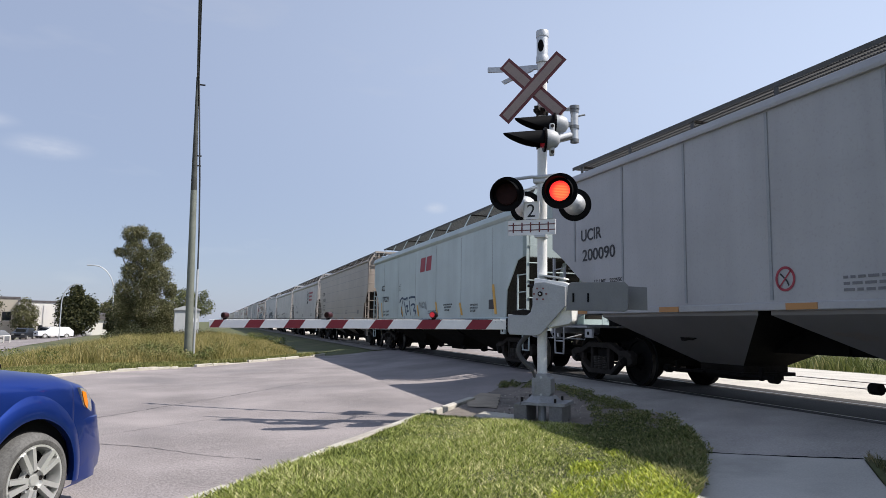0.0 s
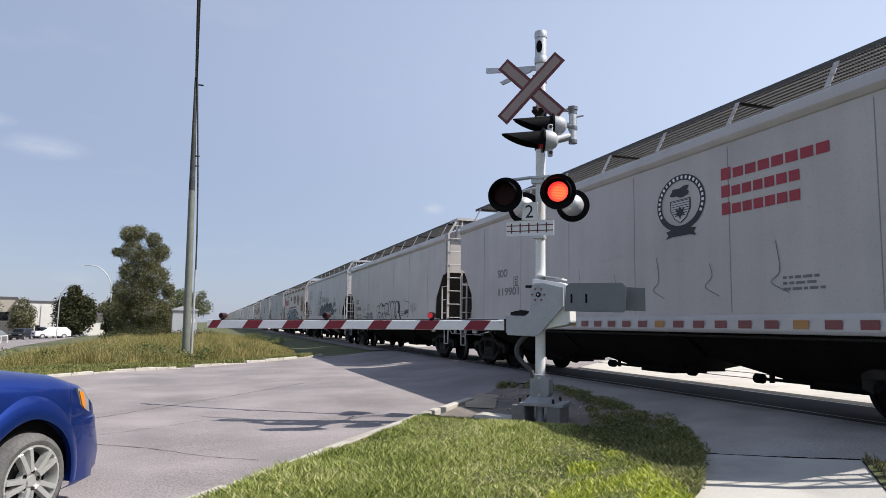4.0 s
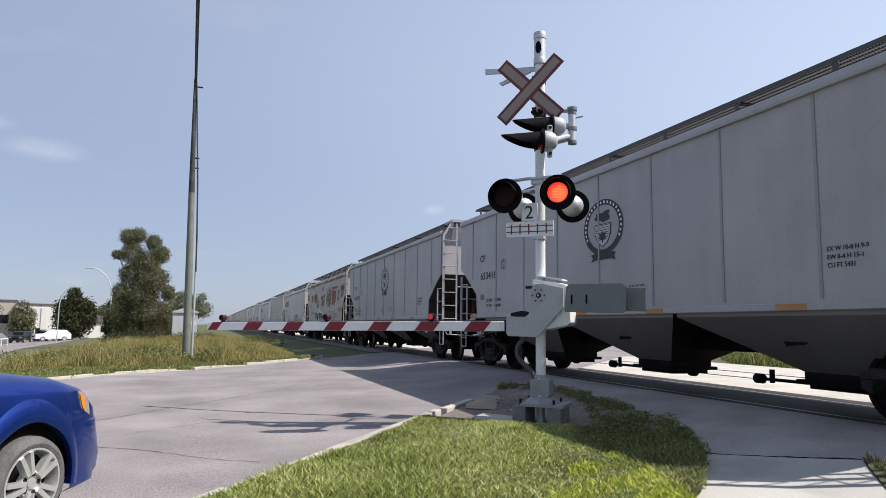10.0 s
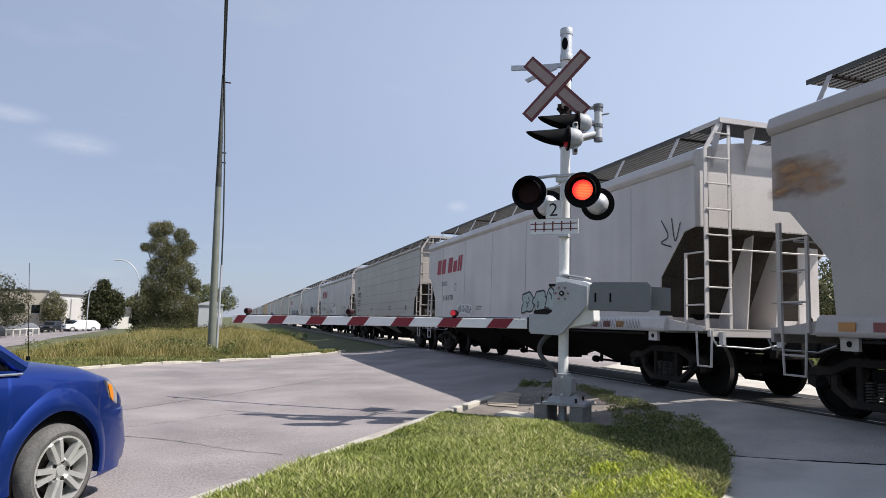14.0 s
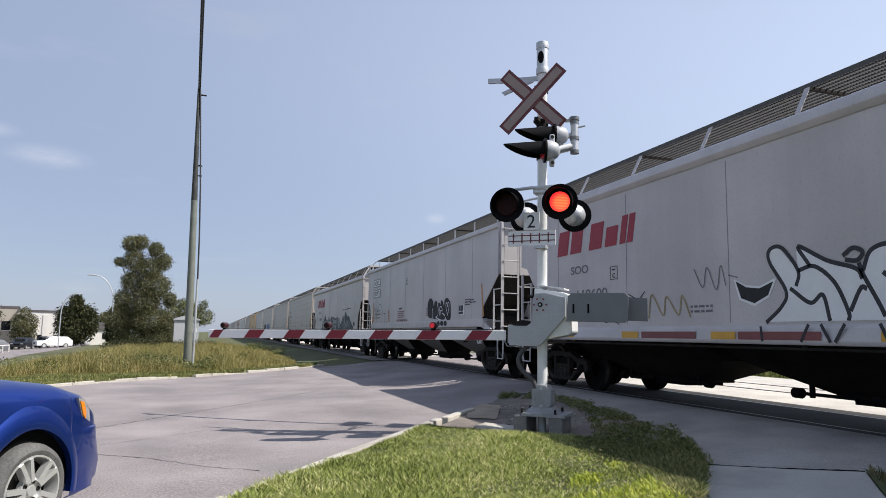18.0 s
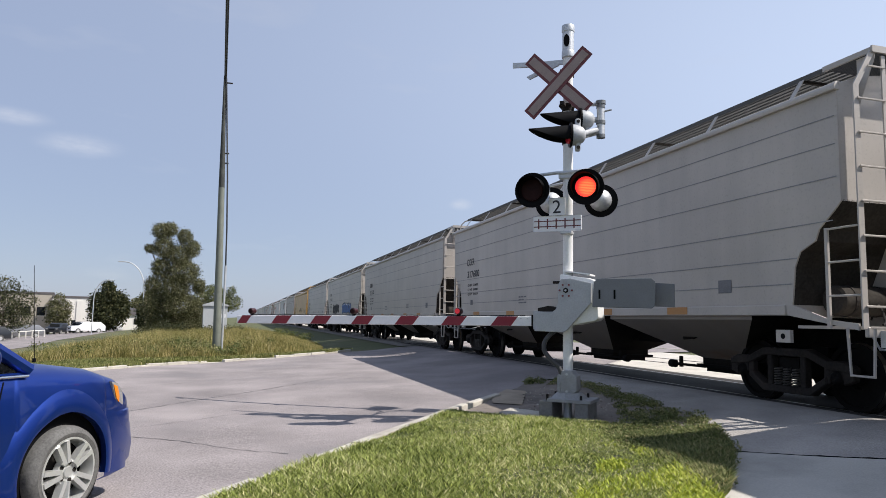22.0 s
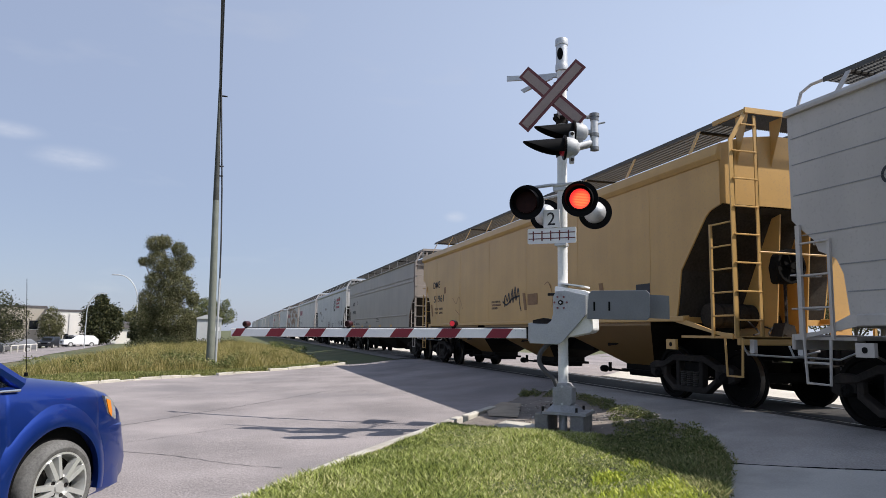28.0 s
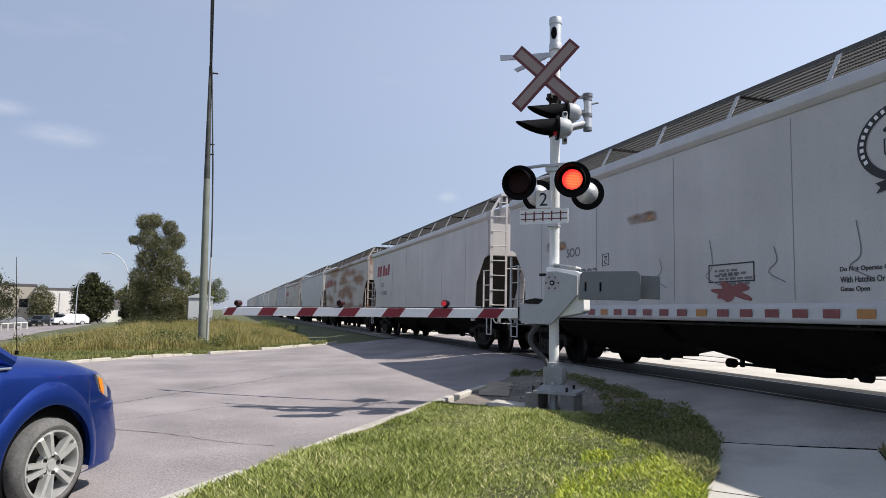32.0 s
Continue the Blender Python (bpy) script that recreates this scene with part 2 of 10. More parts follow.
def rust_film():
    """A thin film of rust, ragged and streaked sideways, that fades out towards its edges."""
    m = bpy.data.materials.new("rust_film")
    m.use_nodes = True
    n, l = m.node_tree.nodes, m.node_tree.links
    b = n["Principled BSDF"]
    co, info, sep = n.new("ShaderNodeTexCoord"), n.new("ShaderNodeObjectInfo"), n.new("ShaderNodeSeparateXYZ")
    l.new(co.outputs["Generated"], sep.inputs[0])

    def calc(kind, a, c):
        k = n.new("ShaderNodeMath")
        k.operation = kind
        for i, v in enumerate((a, c)):
            if isinstance(v, float):
                k.inputs[i].default_value = v
            else:
                l.new(v, k.inputs[i])
        return k.outputs[0]

    def noise(stretch, scale, detail):
        mp = n.new("ShaderNodeMapping")
        mp.inputs["Scale"].default_value = stretch
        l.new(co.outputs["Object"], mp.inputs["Vector"])
        comb = n.new("ShaderNodeCombineXYZ")
        l.new(calc("MULTIPLY", info.outputs["Random"], 40.0), comb.inputs["X"])
        l.new(comb.outputs[0], mp.inputs["Location"])
        t = n.new("ShaderNodeTexNoise")
        t.inputs["Scale"].default_value, t.inputs["Detail"].default_value = scale, detail
        l.new(mp.outputs[0], t.inputs["Vector"])
        return t.outputs["Fac"]

    fade = None
    for axis in ("Y", "Z"):
        d = calc("MULTIPLY", sep.outputs[axis], calc("SUBTRACT", 1.0, sep.outputs[axis]))
        d = calc("MINIMUM", calc("MULTIPLY", d, 5.0), 1.0)
        fade = d if fade is None else calc("MULTIPLY", fade, d)
    streak = noise((1, 0.75, 1.9), 2.2, 10)
    r = n.new("ShaderNodeMapRange")
    r.inputs["From Min"].default_value, r.inputs["From Max"].default_value, r.inputs["To Max"].default_value = 0.66, 1.02, 0.75
    l.new(calc("ADD", streak, calc("MULTIPLY", fade, 0.42)), r.inputs["Value"])
    l.new(calc("MULTIPLY", r.outputs["Result"], calc("MINIMUM", calc("MULTIPLY", fade, 3.0), 1.0)), b.inputs["Alpha"])
    ramp = n.new("ShaderNodeValToRGB")
    e = ramp.color_ramp.elements
    e[0].position, e[0].color = 0.36, (0.16, 0.075, 0.035, 1)
    e[1].position, e[1].color = 0.6, (0.44, 0.25, 0.12, 1)
    l.new(noise((1, 0.5, 3.0), 3.0, 8), ramp.inputs["Fac"])
    l.new(ramp.outputs["Color"], b.inputs["Base Color"])
    b.inputs["Roughness"].default_value = 0.85
    return m


PAINT = wagon_paint()
M_RUSTSTAIN = rust_film()
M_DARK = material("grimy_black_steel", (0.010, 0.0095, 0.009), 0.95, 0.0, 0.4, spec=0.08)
M_IRON = material("brown_cast_iron", (0.021, 0.018, 0.016), 0.85, 0.0, 0.5, 3.0, 25, 0.3, (0.045, 0.036, 0.03), (0.55, 0.75), spec=0.2)
M_SPRING = material("dusty_coil_spring_steel", (0.05, 0.045, 0.04), 0.6, 0.2, 0.3)
M_TREAD = material("polished_wheel_steel", (0.45, 0.43, 0.4), 0.3, 1.0, 0.2)
M_GALV = material("galvanised_steel", (0.52, 0.53, 0.54), 0.5, 0.55, 0.16, 4, 40, 0.05)
M_GREY = material("weathered_grey_paint", (0.38, 0.39, 0.40), 0.55, 0.1, 0.16, 5, 50, 0.05, (0.2, 0.18, 0.16), (0.62, 0.85))
M_WHITE = material("white_mast_paint", (0.72, 0.72, 0.7), 0.45, 0.0, 0.1, 3, 40, 0.05, (0.45, 0.42, 0.38), (0.62, 0.9))
M_BLACK = material("matt_black_paint", (0.004, 0.004, 0.0045), 0.7, 0.0, 0.2, spec=0.1)
M_GATEWHITE = material("gate_white_sheeting", (0.78, 0.78, 0.76), 0.4, 0.0, 0.06)
M_XRED = material("faded_crossbuck_red", (0.13, 0.028, 0.028), 0.45, 0.0, 0.15)
M_XWHITE = material("weathered_crossbuck_sheeting", (0.27, 0.205, 0.18), 0.5, 0.0, 0.12)
M_SIGNWHITE = material("sign_white", (0.75, 0.75, 0.75), 0.45, 0.0, 0.05)
M_ASPHALT = material("light_worn_asphalt", (0.24, 0.212, 0.206), 0.9, 0.0, 0.5, 0.6, 42, 1.0, (0.165, 0.15, 0.15), (0.52, 0.75))
M_APRON = material("pale_smooth_worn_asphalt", (0.31, 0.288, 0.265), 0.9, 0.0, 0.5, 0.9, 60, 1.0, (0.19, 0.176, 0.165), (0.55, 0.8))
M_CONCRETE = material("pale_broom_concrete", (0.43, 0.41, 0.37), 0.85, 0.0, 0.18, 1.2, 60, 0.35, (0.2, 0.185, 0.17), (0.55, 0.8))
M_KERB = material("worn_kerb_concrete", (0.46, 0.43, 0.37), 0.85, 0.0, 0.22, 2.5, 40, 0.4, (0.25, 0.22, 0.18), (0.52, 0.72))
M_STRIP = foliage("mown_strip_blades", (0.05, 0.065, 0.018), (0.25, 0.26, 0.075), (0.40, 0.36, 0.17), 0.12)
M_STRAW = foliage("dry_seed_heads", (0.24, 0.19, 0.06), (0.5, 0.40, 0.16), (0.62, 0.52, 0.27), 0.3)
M_GROUND = material("grass_soil", (0.075, 0.085, 0.03), 0.95, 0.0, 0.4, 0.5, 9, 0.4, (0.13, 0.11, 0.06), (0.5, 0.7))
M_DIRT = material("sandy_dirt", (0.34, 0.28, 0.21), 0.95, 0.0, 0.25, 2.5, 40, 0.6, (0.2, 0.17, 0.13), (0.5, 0.7))
M_BALLAST = material("grey_ballast", (0.2, 0.18, 0.16), 0.95, 0.0, 0.5, 8, 45, 1.0)
M_PANEL = material("oily_dark_crossing_panel", (0.024, 0.021, 0.019), 0.9, 0.0, 0.35, 1.5, 40, 0.6, (0.042, 0.037, 0.032), (0.5, 0.7))
M_GRAVEL = material("pale_compacted_gravel", (0.46, 0.43, 0.38), 0.95, 0.0, 0.3, 1.5, 50, 0.6)
M_TAR = material("crack_tar", (0.085, 0.08, 0.078), 0.7, 0.0, 0.3)
# dusty brown, taken darker to paint in the shade below the wagon ends
M_SLOPE = material("dusty_slope_sheet_shade_dark", (0.04, 0.035, 0.03), 0.9, 0.0, 0.4, 2.0, 25, 0.2, spec=0.1)
# underframe grime, near black so that its colour also holds the shade there
M_GRIMESHADE = material("grimy_underframe_with_shade", (0.014, 0.0125, 0.011), 0.95, 0.0, 0.45, 2.0, 25, 0.2, spec=0.08)
M_SEAM = material("weld_seam_shadow_line", (0.24, 0.24, 0.245), 0.7, 0.0, 0.3)
M_RAIL = material("rail_steel", (0.12, 0.09, 0.07), 0.6, 0.6, 0.3)
M_RAILTOP = material("polished_rail_top", (0.36, 0.34, 0.32), 0.35, 1.0, 0.1)
M_BLADE = foliage("lawn_blades", (0.045, 0.07, 0.014), (0.40, 0.45, 0.11), (0.66, 0.62, 0.32), 0.14)
M_BLADE_DARK = foliage("rough_grass_blades", (0.035, 0.038, 0.016), (0.13, 0.13, 0.055), (0.30, 0.25, 0.14), 0.4)
# soil under the lawn, darkened to stand for the shade between blades
M_LEANLAWN = material("bare_soil_dark_as_blade_shade", (0.03, 0.03, 0.014), 0.95, 0.0, 0.4, 2.0, 30, 0.6)
M_SOIL = material("grey_rubble_soil", (0.19, 0.16, 0.135), 0.95, 0.0, 0.35, 2.5, 40, 0.8, (0.09, 0.08, 0.07), (0.5, 0.7))
M_STEELPLATE = material("dull_steel_plate", (0.17, 0.175, 0.18), 0.45, 0.4, 0.12, 5, 60, 0.05)
M_HOSE = material("grey_rubber_conduit", (0.05, 0.05, 0.052), 0.6, 0.0, 0.15)
M_LENSRED = material("bright_red_lens", (0.55, 0.03, 0.05), 0.2, 0.0, 0.1)
M_CLOVER = foliage("clover_leaves", (0.16, 0.22, 0.026), (0.50, 0.55, 0.07), (0.60, 0.60, 0.12), 0.18)
M_BASEGREY = material("weathered_grey_cast_iron", (0.27, 0.272, 0.275), 0.6, 0.0, 0.3, 6.0, 60, 0.15)
M_BASEBLOCK = material("stained_base_concrete", (0.17, 0.165, 0.155), 0.9, 0.0, 0.35, 5.0, 60, 0.3)
M_ARMRED = material("gate_stripe_crimson", (0.20, 0.008, 0.02), 0.4, 0.0, 0.12)
M_HAY = foliage("dry_meadow_grass", (0.06, 0.068, 0.016), (0.30, 0.27, 0.08), (0.50, 0.41, 0.19), 0.26)
M_HAY_GREEN = foliage("green_meadow_grass", (0.04, 0.06, 0.014), (0.17, 0.19, 0.055), (0.34, 0.31, 0.13), 0.15)
M_WEED = foliage("dark_broadleaf_weeds", (0.045, 0.058, 0.02), (0.20, 0.23, 0.075), (0.36, 0.32, 0.15), 0.2)
M_LEAF = foliage("tree_leaves", (0.022, 0.028, 0.011), (0.17, 0.168, 0.074), (0.26, 0.235, 0.13), 0.2)
M_LEAF_LIGHT = foliage("light_tree_leaves", (0.05, 0.062, 0.024), (0.15, 0.162, 0.072), (0.24, 0.24, 0.10), 0.15)
M_LEAF_DARK = foliage("dark_tree_leaves", (0.014, 0.019, 0.008), (0.07, 0.076, 0.03), (0.14, 0.13, 0.06), 0.12)
M_HUT = material("pale_grey_metal", (0.44, 0.45, 0.45), 0.5, 0.0, 0.08, 2, 30, 0.05)
M_ROOFDARK = material("dark_roof_edge", (0.10, 0.09, 0.09), 0.8, 0.0, 0.2)
M_CHROME = material("bright_trim", (0.7, 0.7, 0.7), 0.15, 1.0, 0.05, bump=0)
M_CAR_DARK = material("dark_grey_car_paint", (0.014, 0.016, 0.02), 0.35, 0.0, 0.1, bump=0, coat=0.3)
M_CAR_BLACK = material("black_car_paint", (0.006, 0.006, 0.008), 0.35, 0.0, 0.1, bump=0, coat=0.3)
M_CAR_WHITE = material("white_car_paint", (0.7, 0.7, 0.7), 0.35, 0.0, 0.05, bump=0, coat=0.6)
M_CAR_SILVER = material("silver_car_paint", (0.2, 0.205, 0.215), 0.35, 0.3, 0.05, bump=0, coat=0.6)
M_BARK = material("grey_bark", (0.14, 0.115, 0.09), 0.9, 0.0, 0.35, 4, 30, 0.6)
M_POLE = material("greenish_weathered_pole_wood", (0.16, 0.17, 0.14), 0.85, 0.0, 0.25, 3, 40, 0.4)
M_POLETOP = material("dark_tarred_pole_wood", (0.045, 0.047, 0.042), 0.85, 0.0, 0.35, 2.5, 40, 0.4, (0.12, 0.125, 0.105), (0.5, 0.75))
M_CABLE = material("black_cable", (0.02, 0.02, 0.022), 0.6, 0.0, 0.2)
M_VAN = material("metallic_blue_car_paint", (0.010, 0.042, 0.26), 0.34, 0.75, 0.06, 2, 300, 0.0, spec=0.5, coat=0.5)
M_TYRE = material("dusty_tyre_rubber", (0.105, 0.102, 0.097), 0.85, 0.0, 0.45, 8, 60, 0.2)
M_ALLOY = material("silver_alloy", (0.62, 0.62, 0.6), 0.35, 0.6, 0.06)
M_GLASS = material("dark_tinted_glass", (0.015, 0.017, 0.02), 0.05, 0.0, 0.1, bump=0)
M_LAMP_CLEAR = material("clear_headlamp_plastic", (0.30, 0.29, 0.28), 0.08, 0.0, 0.1, bump=0, coat=1.0)
M_AMBER = material("amber_lens", (0.75, 0.22, 0.015), 0.2, 0.0, 0.1, bump=0)
M_REDLENS_OFF = material("dark_red_lens", (0.018, 0.005, 0.004), 0.5, 0.0, 0.3, 20, 60, spec=0.12)
M_LIT = glow("lit_red_lamp", (1.0, 0.07, 0.022), 1.5)
lit_nodes = M_LIT.node_tree.nodes
bars, where, glowing = lit_nodes.new("ShaderNodeTexWave"), lit_nodes.new("ShaderNodeTexCoord"), lit_nodes.new("ShaderNodeValToRGB")
bars.bands_direction = "Z"
bars.inputs["Scale"].default_value, bars.inputs["Distortion"].default_value = 16.0, 1.5
glowing.color_ramp.elements[0].color, glowing.color_ramp.elements[1].color = (0.75, 0.035, 0.012, 1), (1.0, 0.16, 0.05, 1)
M_LIT.node_tree.links.new(where.outputs["Object"], bars.inputs["Vector"])
M_LIT.node_tree.links.new(bars.outputs["Fac"], glowing.inputs["Fac"])
# hot filament image off the middle, deep red towards the rim
off, far, rimward, cooler = lit_nodes.new("ShaderNodeVectorMath"), lit_nodes.new("ShaderNodeVectorMath"), lit_nodes.new("ShaderNodeMapRange"), lit_nodes.new("ShaderNodeMix")
off.operation, far.operation = "SUBTRACT", "LENGTH"
off.inputs[1].default_value = (0.018, 0.0, -0.012)
rimward.interpolation_type = "SMOOTHSTEP"
rimward.inputs["From Min"].default_value, rimward.inputs["From Max"].default_value = 0.055, 0.135
cooler.data_type = "RGBA"
cooler.inputs["B"].default_value = (0.5, 0.012, 0.016, 1)
for out_socket, in_socket in ((where.outputs["Object"], off.inputs[0]), (off.outputs[0], far.inputs[0]), (far.outputs["Value"], rimward.inputs["Value"]), (rimward.outputs["Result"], cooler.inputs["Factor"]), (glowing.outputs["Color"], cooler.inputs["A"]), (cooler.outputs["Result"], lit_nodes["Principled BSDF"].inputs["Emission Color"])):
    M_LIT.node_tree.links.new(out_socket, in_socket)
M_LIT_SMALL = glow("small_red_lamp", (0.5, 0.02, 0.03), 0.35)
M_ARMLAMP = material("dark_red_lamp_body", (0.04, 0.008, 0.01), 0.4, 0.0, 0.2)
M_YELLOWMARK = material("yellow_reflective_tape", (0.62, 0.33, 0.03), 0.4, 0.0, 0.1)
M_ORANGEMARK = material("orange_reflective_tape", (0.42, 0.2, 0.06), 0.5, 0.0, 0.1)
M_REDMARK = material("faded_red_reflective_tape", (0.20, 0.055, 0.055), 0.5, 0.0, 0.2)
M_INK = material("black_stencil_paint", (0.02, 0.02, 0.025), 0.6, 0.0, 0.2)
M_INKFADED = material("faded_grey_stencil_paint", (0.16, 0.16, 0.17), 0.7, 0.0, 0.2)
M_CPRED = material("faded_red_lettering_paint", (0.30, 0.03, 0.05), 0.6, 0.0, 0.2)
M_WALK = material("dull_galvanised_grating", (0.085, 0.084, 0.082), 0.7, 0.2, 0.2)
M_RIB = material("rib_grey_paint", (0.27, 0.285, 0.3), 0.6, 0.0, 0.15)
M_BLUECAP = material("blue_bearing_cap", (0.03, 0.09, 0.2), 0.5, 0.2, 0.2)
M_SIGNGREY = material("pale_grey_field", (0.5, 0.5, 0.5), 0.6, 0.0, 0.1)
M_BLUEINK = material("dark_blue_spray", (0.03, 0.06, 0.11), 0.6, 0.0, 0.3)
M_BLACKSPRAY = material("matt_black_spray", (0.018, 0.018, 0.02), 0.75, 0.0, 0.3)
M_BLUESPRAY = material("bright_blue_spray", (0.03, 0.12, 0.35), 0.6, 0.0, 0.4)
M_PATCHGREY = material("grey_paint_patch", (0.28, 0.285, 0.29), 0.7, 0.0, 0.2)
M_MURALGREY = material("mid_grey_spray", (0.10, 0.107, 0.12), 0.7, 0.0, 0.45)
M_MURALDARK = material("dark_grey_spray", (0.06, 0.075, 0.085), 0.7, 0.0, 0.5)
M_MURALGREEN = material("dull_green_spray", (0.02, 0.05, 0.03), 0.7, 0.0, 0.4)
M_MURALPALE = material("pale_grey_spray", (0.45, 0.47, 0.48), 0.7, 0.0, 0.2)
M_HALO = material("rust_red_spray", (0.16, 0.032, 0.028), 0.7, 0.0, 0.5, 3, 20, 0.0, (0.24, 0.10, 0.07), (0.5, 0.65))
M_PEACH = material("peach_spray", (0.5, 0.33, 0.2), 0.7, 0.0, 0.35, 2, 15)
M_TEAL = material("teal_spray", (0.014, 0.042, 0.078), 0.65, 0.0, 0.6, 3.5, 14, 0.0, (0.055, 0.15, 0.18), (0.5, 0.68))
M_TEALDARK = material("deep_blue_spray", (0.02, 0.05, 0.09), 0.65, 0.0, 0.5, 3.5, 14, 0.0, (0.07, 0.15, 0.2), (0.5, 0.68))
M_PALEBLUE = material("pale_blue_spray", (0.3, 0.42, 0.46), 0.65, 0.0, 0.3)
M_PALEGREEN = material("pale_green_spray", (0.36, 0.42, 0.39), 0.7, 0.0, 0.2)
M_GOLDSPRAY = material("dull_gold_spray", (0.34, 0.27, 0.15), 0.7, 0.0, 0.3)
M_BROWNPANEL = material("brown_faded_paint", (0.22, 0.12, 0.055), 0.7, 0.0, 0.3)
M_BUILDING = material("white_stucco", (0.66, 0.63, 0.58), 0.85, 0.0, 0.06)
M_STONE = material("beige_block", (0.38, 0.34, 0.28), 0.85, 0.0, 0.12)


# ---- mesh helpers ----
def box(bm, c, s, turn=None):
    m = Matrix.Translation(c) @ (turn or Matrix()) @ Matrix.Diagonal((*s, 1))
    return bmesh.ops.create_cube(bm, size=1, matrix=m)["verts"]


def rod(bm, a, b, r, r2=None, seg=8):
    a, b = Vector(a), Vector(b)
    turn = (b - a).to_track_quat("Z", "Y").to_matrix().to_4x4()
    return bmesh.ops.create_cone(bm, cap_ends=True, segments=seg, radius1=r, radius2=r if r2 is None else r2, depth=(b - a).length,
                                 matrix=Matrix.Translation((a + b) / 2) @ turn)["verts"]


def pipe(bm, points, r, seg=6):
    """A round bar bent along the points, in one piece."""
    p = [Vector(a) for a in points]
    rows, side = [], None
    for i, q in enumerate(p):
        a, b = p[max(i - 1, 0)], p[min(i + 1, len(p) - 1)]
        d = (b - q).normalized() + (q - a).normalized()
        d = d.normalized() if d.length > 1e-4 else (q - a).normalized()
        side = d.orthogonal() if side is None else side - d * side.dot(d)
        side = (side if side.length > 1e-4 else d.orthogonal()).normalized()
        over = d.cross(side)
        rows.append([bm.verts.new(q + (side * math.cos(2 * math.pi * k / seg) + over * math.sin(2 * math.pi * k / seg)) * r) for k in range(seg)])
    faces = [bm.faces.new(rows[0]), bm.faces.new(rows[-1])]
    for a, b in zip(rows, rows[1:]):
        faces += [bm.faces.new((a[k], a[(k + 1) % seg], b[(k + 1) % seg], b[k])) for k in range(seg)]
    bmesh.ops.recalc_face_normals(bm, faces=faces)


def prism(bm, outline, axis, a, b):
    """A flat outline carried from a to b along an axis; the outline holds the two other coordinates in order."""
    def at(p, d):
        return {"x": (d, p[0], p[1]), "y": (p[0], d, p[1]), "z": (p[0], p[1], d)}[axis]
    lo, hi = [bm.verts.new(at(p, a)) for p in outline], [bm.verts.new(at(p, b)) for p in outline]
    faces = [bm.faces.new(lo), bm.faces.new(hi)]
    for i in range(len(lo)):
        j = (i + 1) % len(lo)
        faces.append(bm.faces.new((lo[i], lo[j], hi[j], hi[i])))
    bmesh.ops.recalc_face_normals(bm, faces=faces)
    return lo + hi


def soften(bm, width=0.01, segments=2, sharp=0.6):
    edges = [e for e in bm.edges if len(e.link_faces) == 2 and e.calc_face_angle(0) > sharp]
    bmesh.ops.bevel(bm, geom=edges, offset=width, segments=segments, affect="EDGES", profile=0.6)


def part(name, bm, mat, parent=None, label="", smooth=False, at=None):
    me = bpy.data.meshes.new(name)
    if smooth:
        for f in bm.faces:
            f.smooth = True
    bm.to_mesh(me)
    bm.free()
    if smooth:
        me.set_sharp_from_angle(angle=radians(40))
    me.materials.append(mat)
    ob = new(name, me)
    if parent:
        ob.parent = parent
    if at:
        ob.matrix_basis = at
    if label:
        ob["label"] = label
    return ob


def thing(name, m, label, category, group="", kind=""):
    ob = new(name)
    ob.matrix_basis = m
    return tagged(ob, label, category, group, kind)


def letters(name, text, size, mat, parent, m, label="", depth=0.002, bold=0.0):
    cu = bpy.data.curves.new(name, "FONT")
    cu.body, cu.size, cu.extrude, cu.offset = text, size, depth, bold
    tmp = bpy.data.objects.new("tmp", cu)
    me = bpy.data.meshes.new_from_object(tmp)
    bpy.data.objects.remove(tmp)
    bpy.data.curves.remove(cu)
    me.name = name
    me.materials.clear()
    me.materials.append(mat)
    ob = new(name, me)
    ob.parent, ob.matrix_basis = parent, m
    if label:
        ob["label"] = label
    return ob


# ---- the lie of the land ----
def smooth_step(a, b, x):
    s = min(max((x - a) / (b - a), 0.0), 1.0)
    return s * s * (3 - 2 * s)


RAIL_Z, TRACK_X = 0.40, 8.65


def land(x, y=0.0):
    z = 0.15 * smooth_step(-1.0, 5.0, x) + 0.25 * smooth_step(4.6, 7.4, x)      # a gentle rise, then the ramp up to the rails
    if x < -5:
        z -= min(0.07 * (-5 - x), 1.6)
    if x > 16:
        z -= min(0.05 * (x - 16), 1.2)
    return z


def sheet(name, outline, lift, mat, label, step=0.8, thick=0.0, kind="structure"):
    """A ground sheet that follows the land inside a convex outline, cut into strips across x."""
    bm = bmesh.new()
    face = bm.faces.new([bm.verts.new((x, y, 0)) for x, y in outline])
    xs = [p[0] for p in outline]
    x = math.floor(min(xs) / step) * step + step
    while x < max(xs):
        bmesh.ops.bisect_plane(bm, geom=bm.verts[:] + bm.edges[:] + bm.faces[:], plane_co=(x, 0, 0), plane_no=(1, 0, 0))
        x += step if -4 < x < 20 else step * 4
    for v in bm.verts:
        v.co.z = land(v.co.x) + lift
    bmesh.ops.recalc_face_normals(bm, faces=bm.faces)
    for f in bm.faces:
        if f.normal.z < 0:
            f.normal_flip()
    if thick:
        bmesh.ops.solidify(bm, geom=bm.faces[:], thickness=thick)
    return tagged(part(name, bm, mat), label, name, kind=kind)


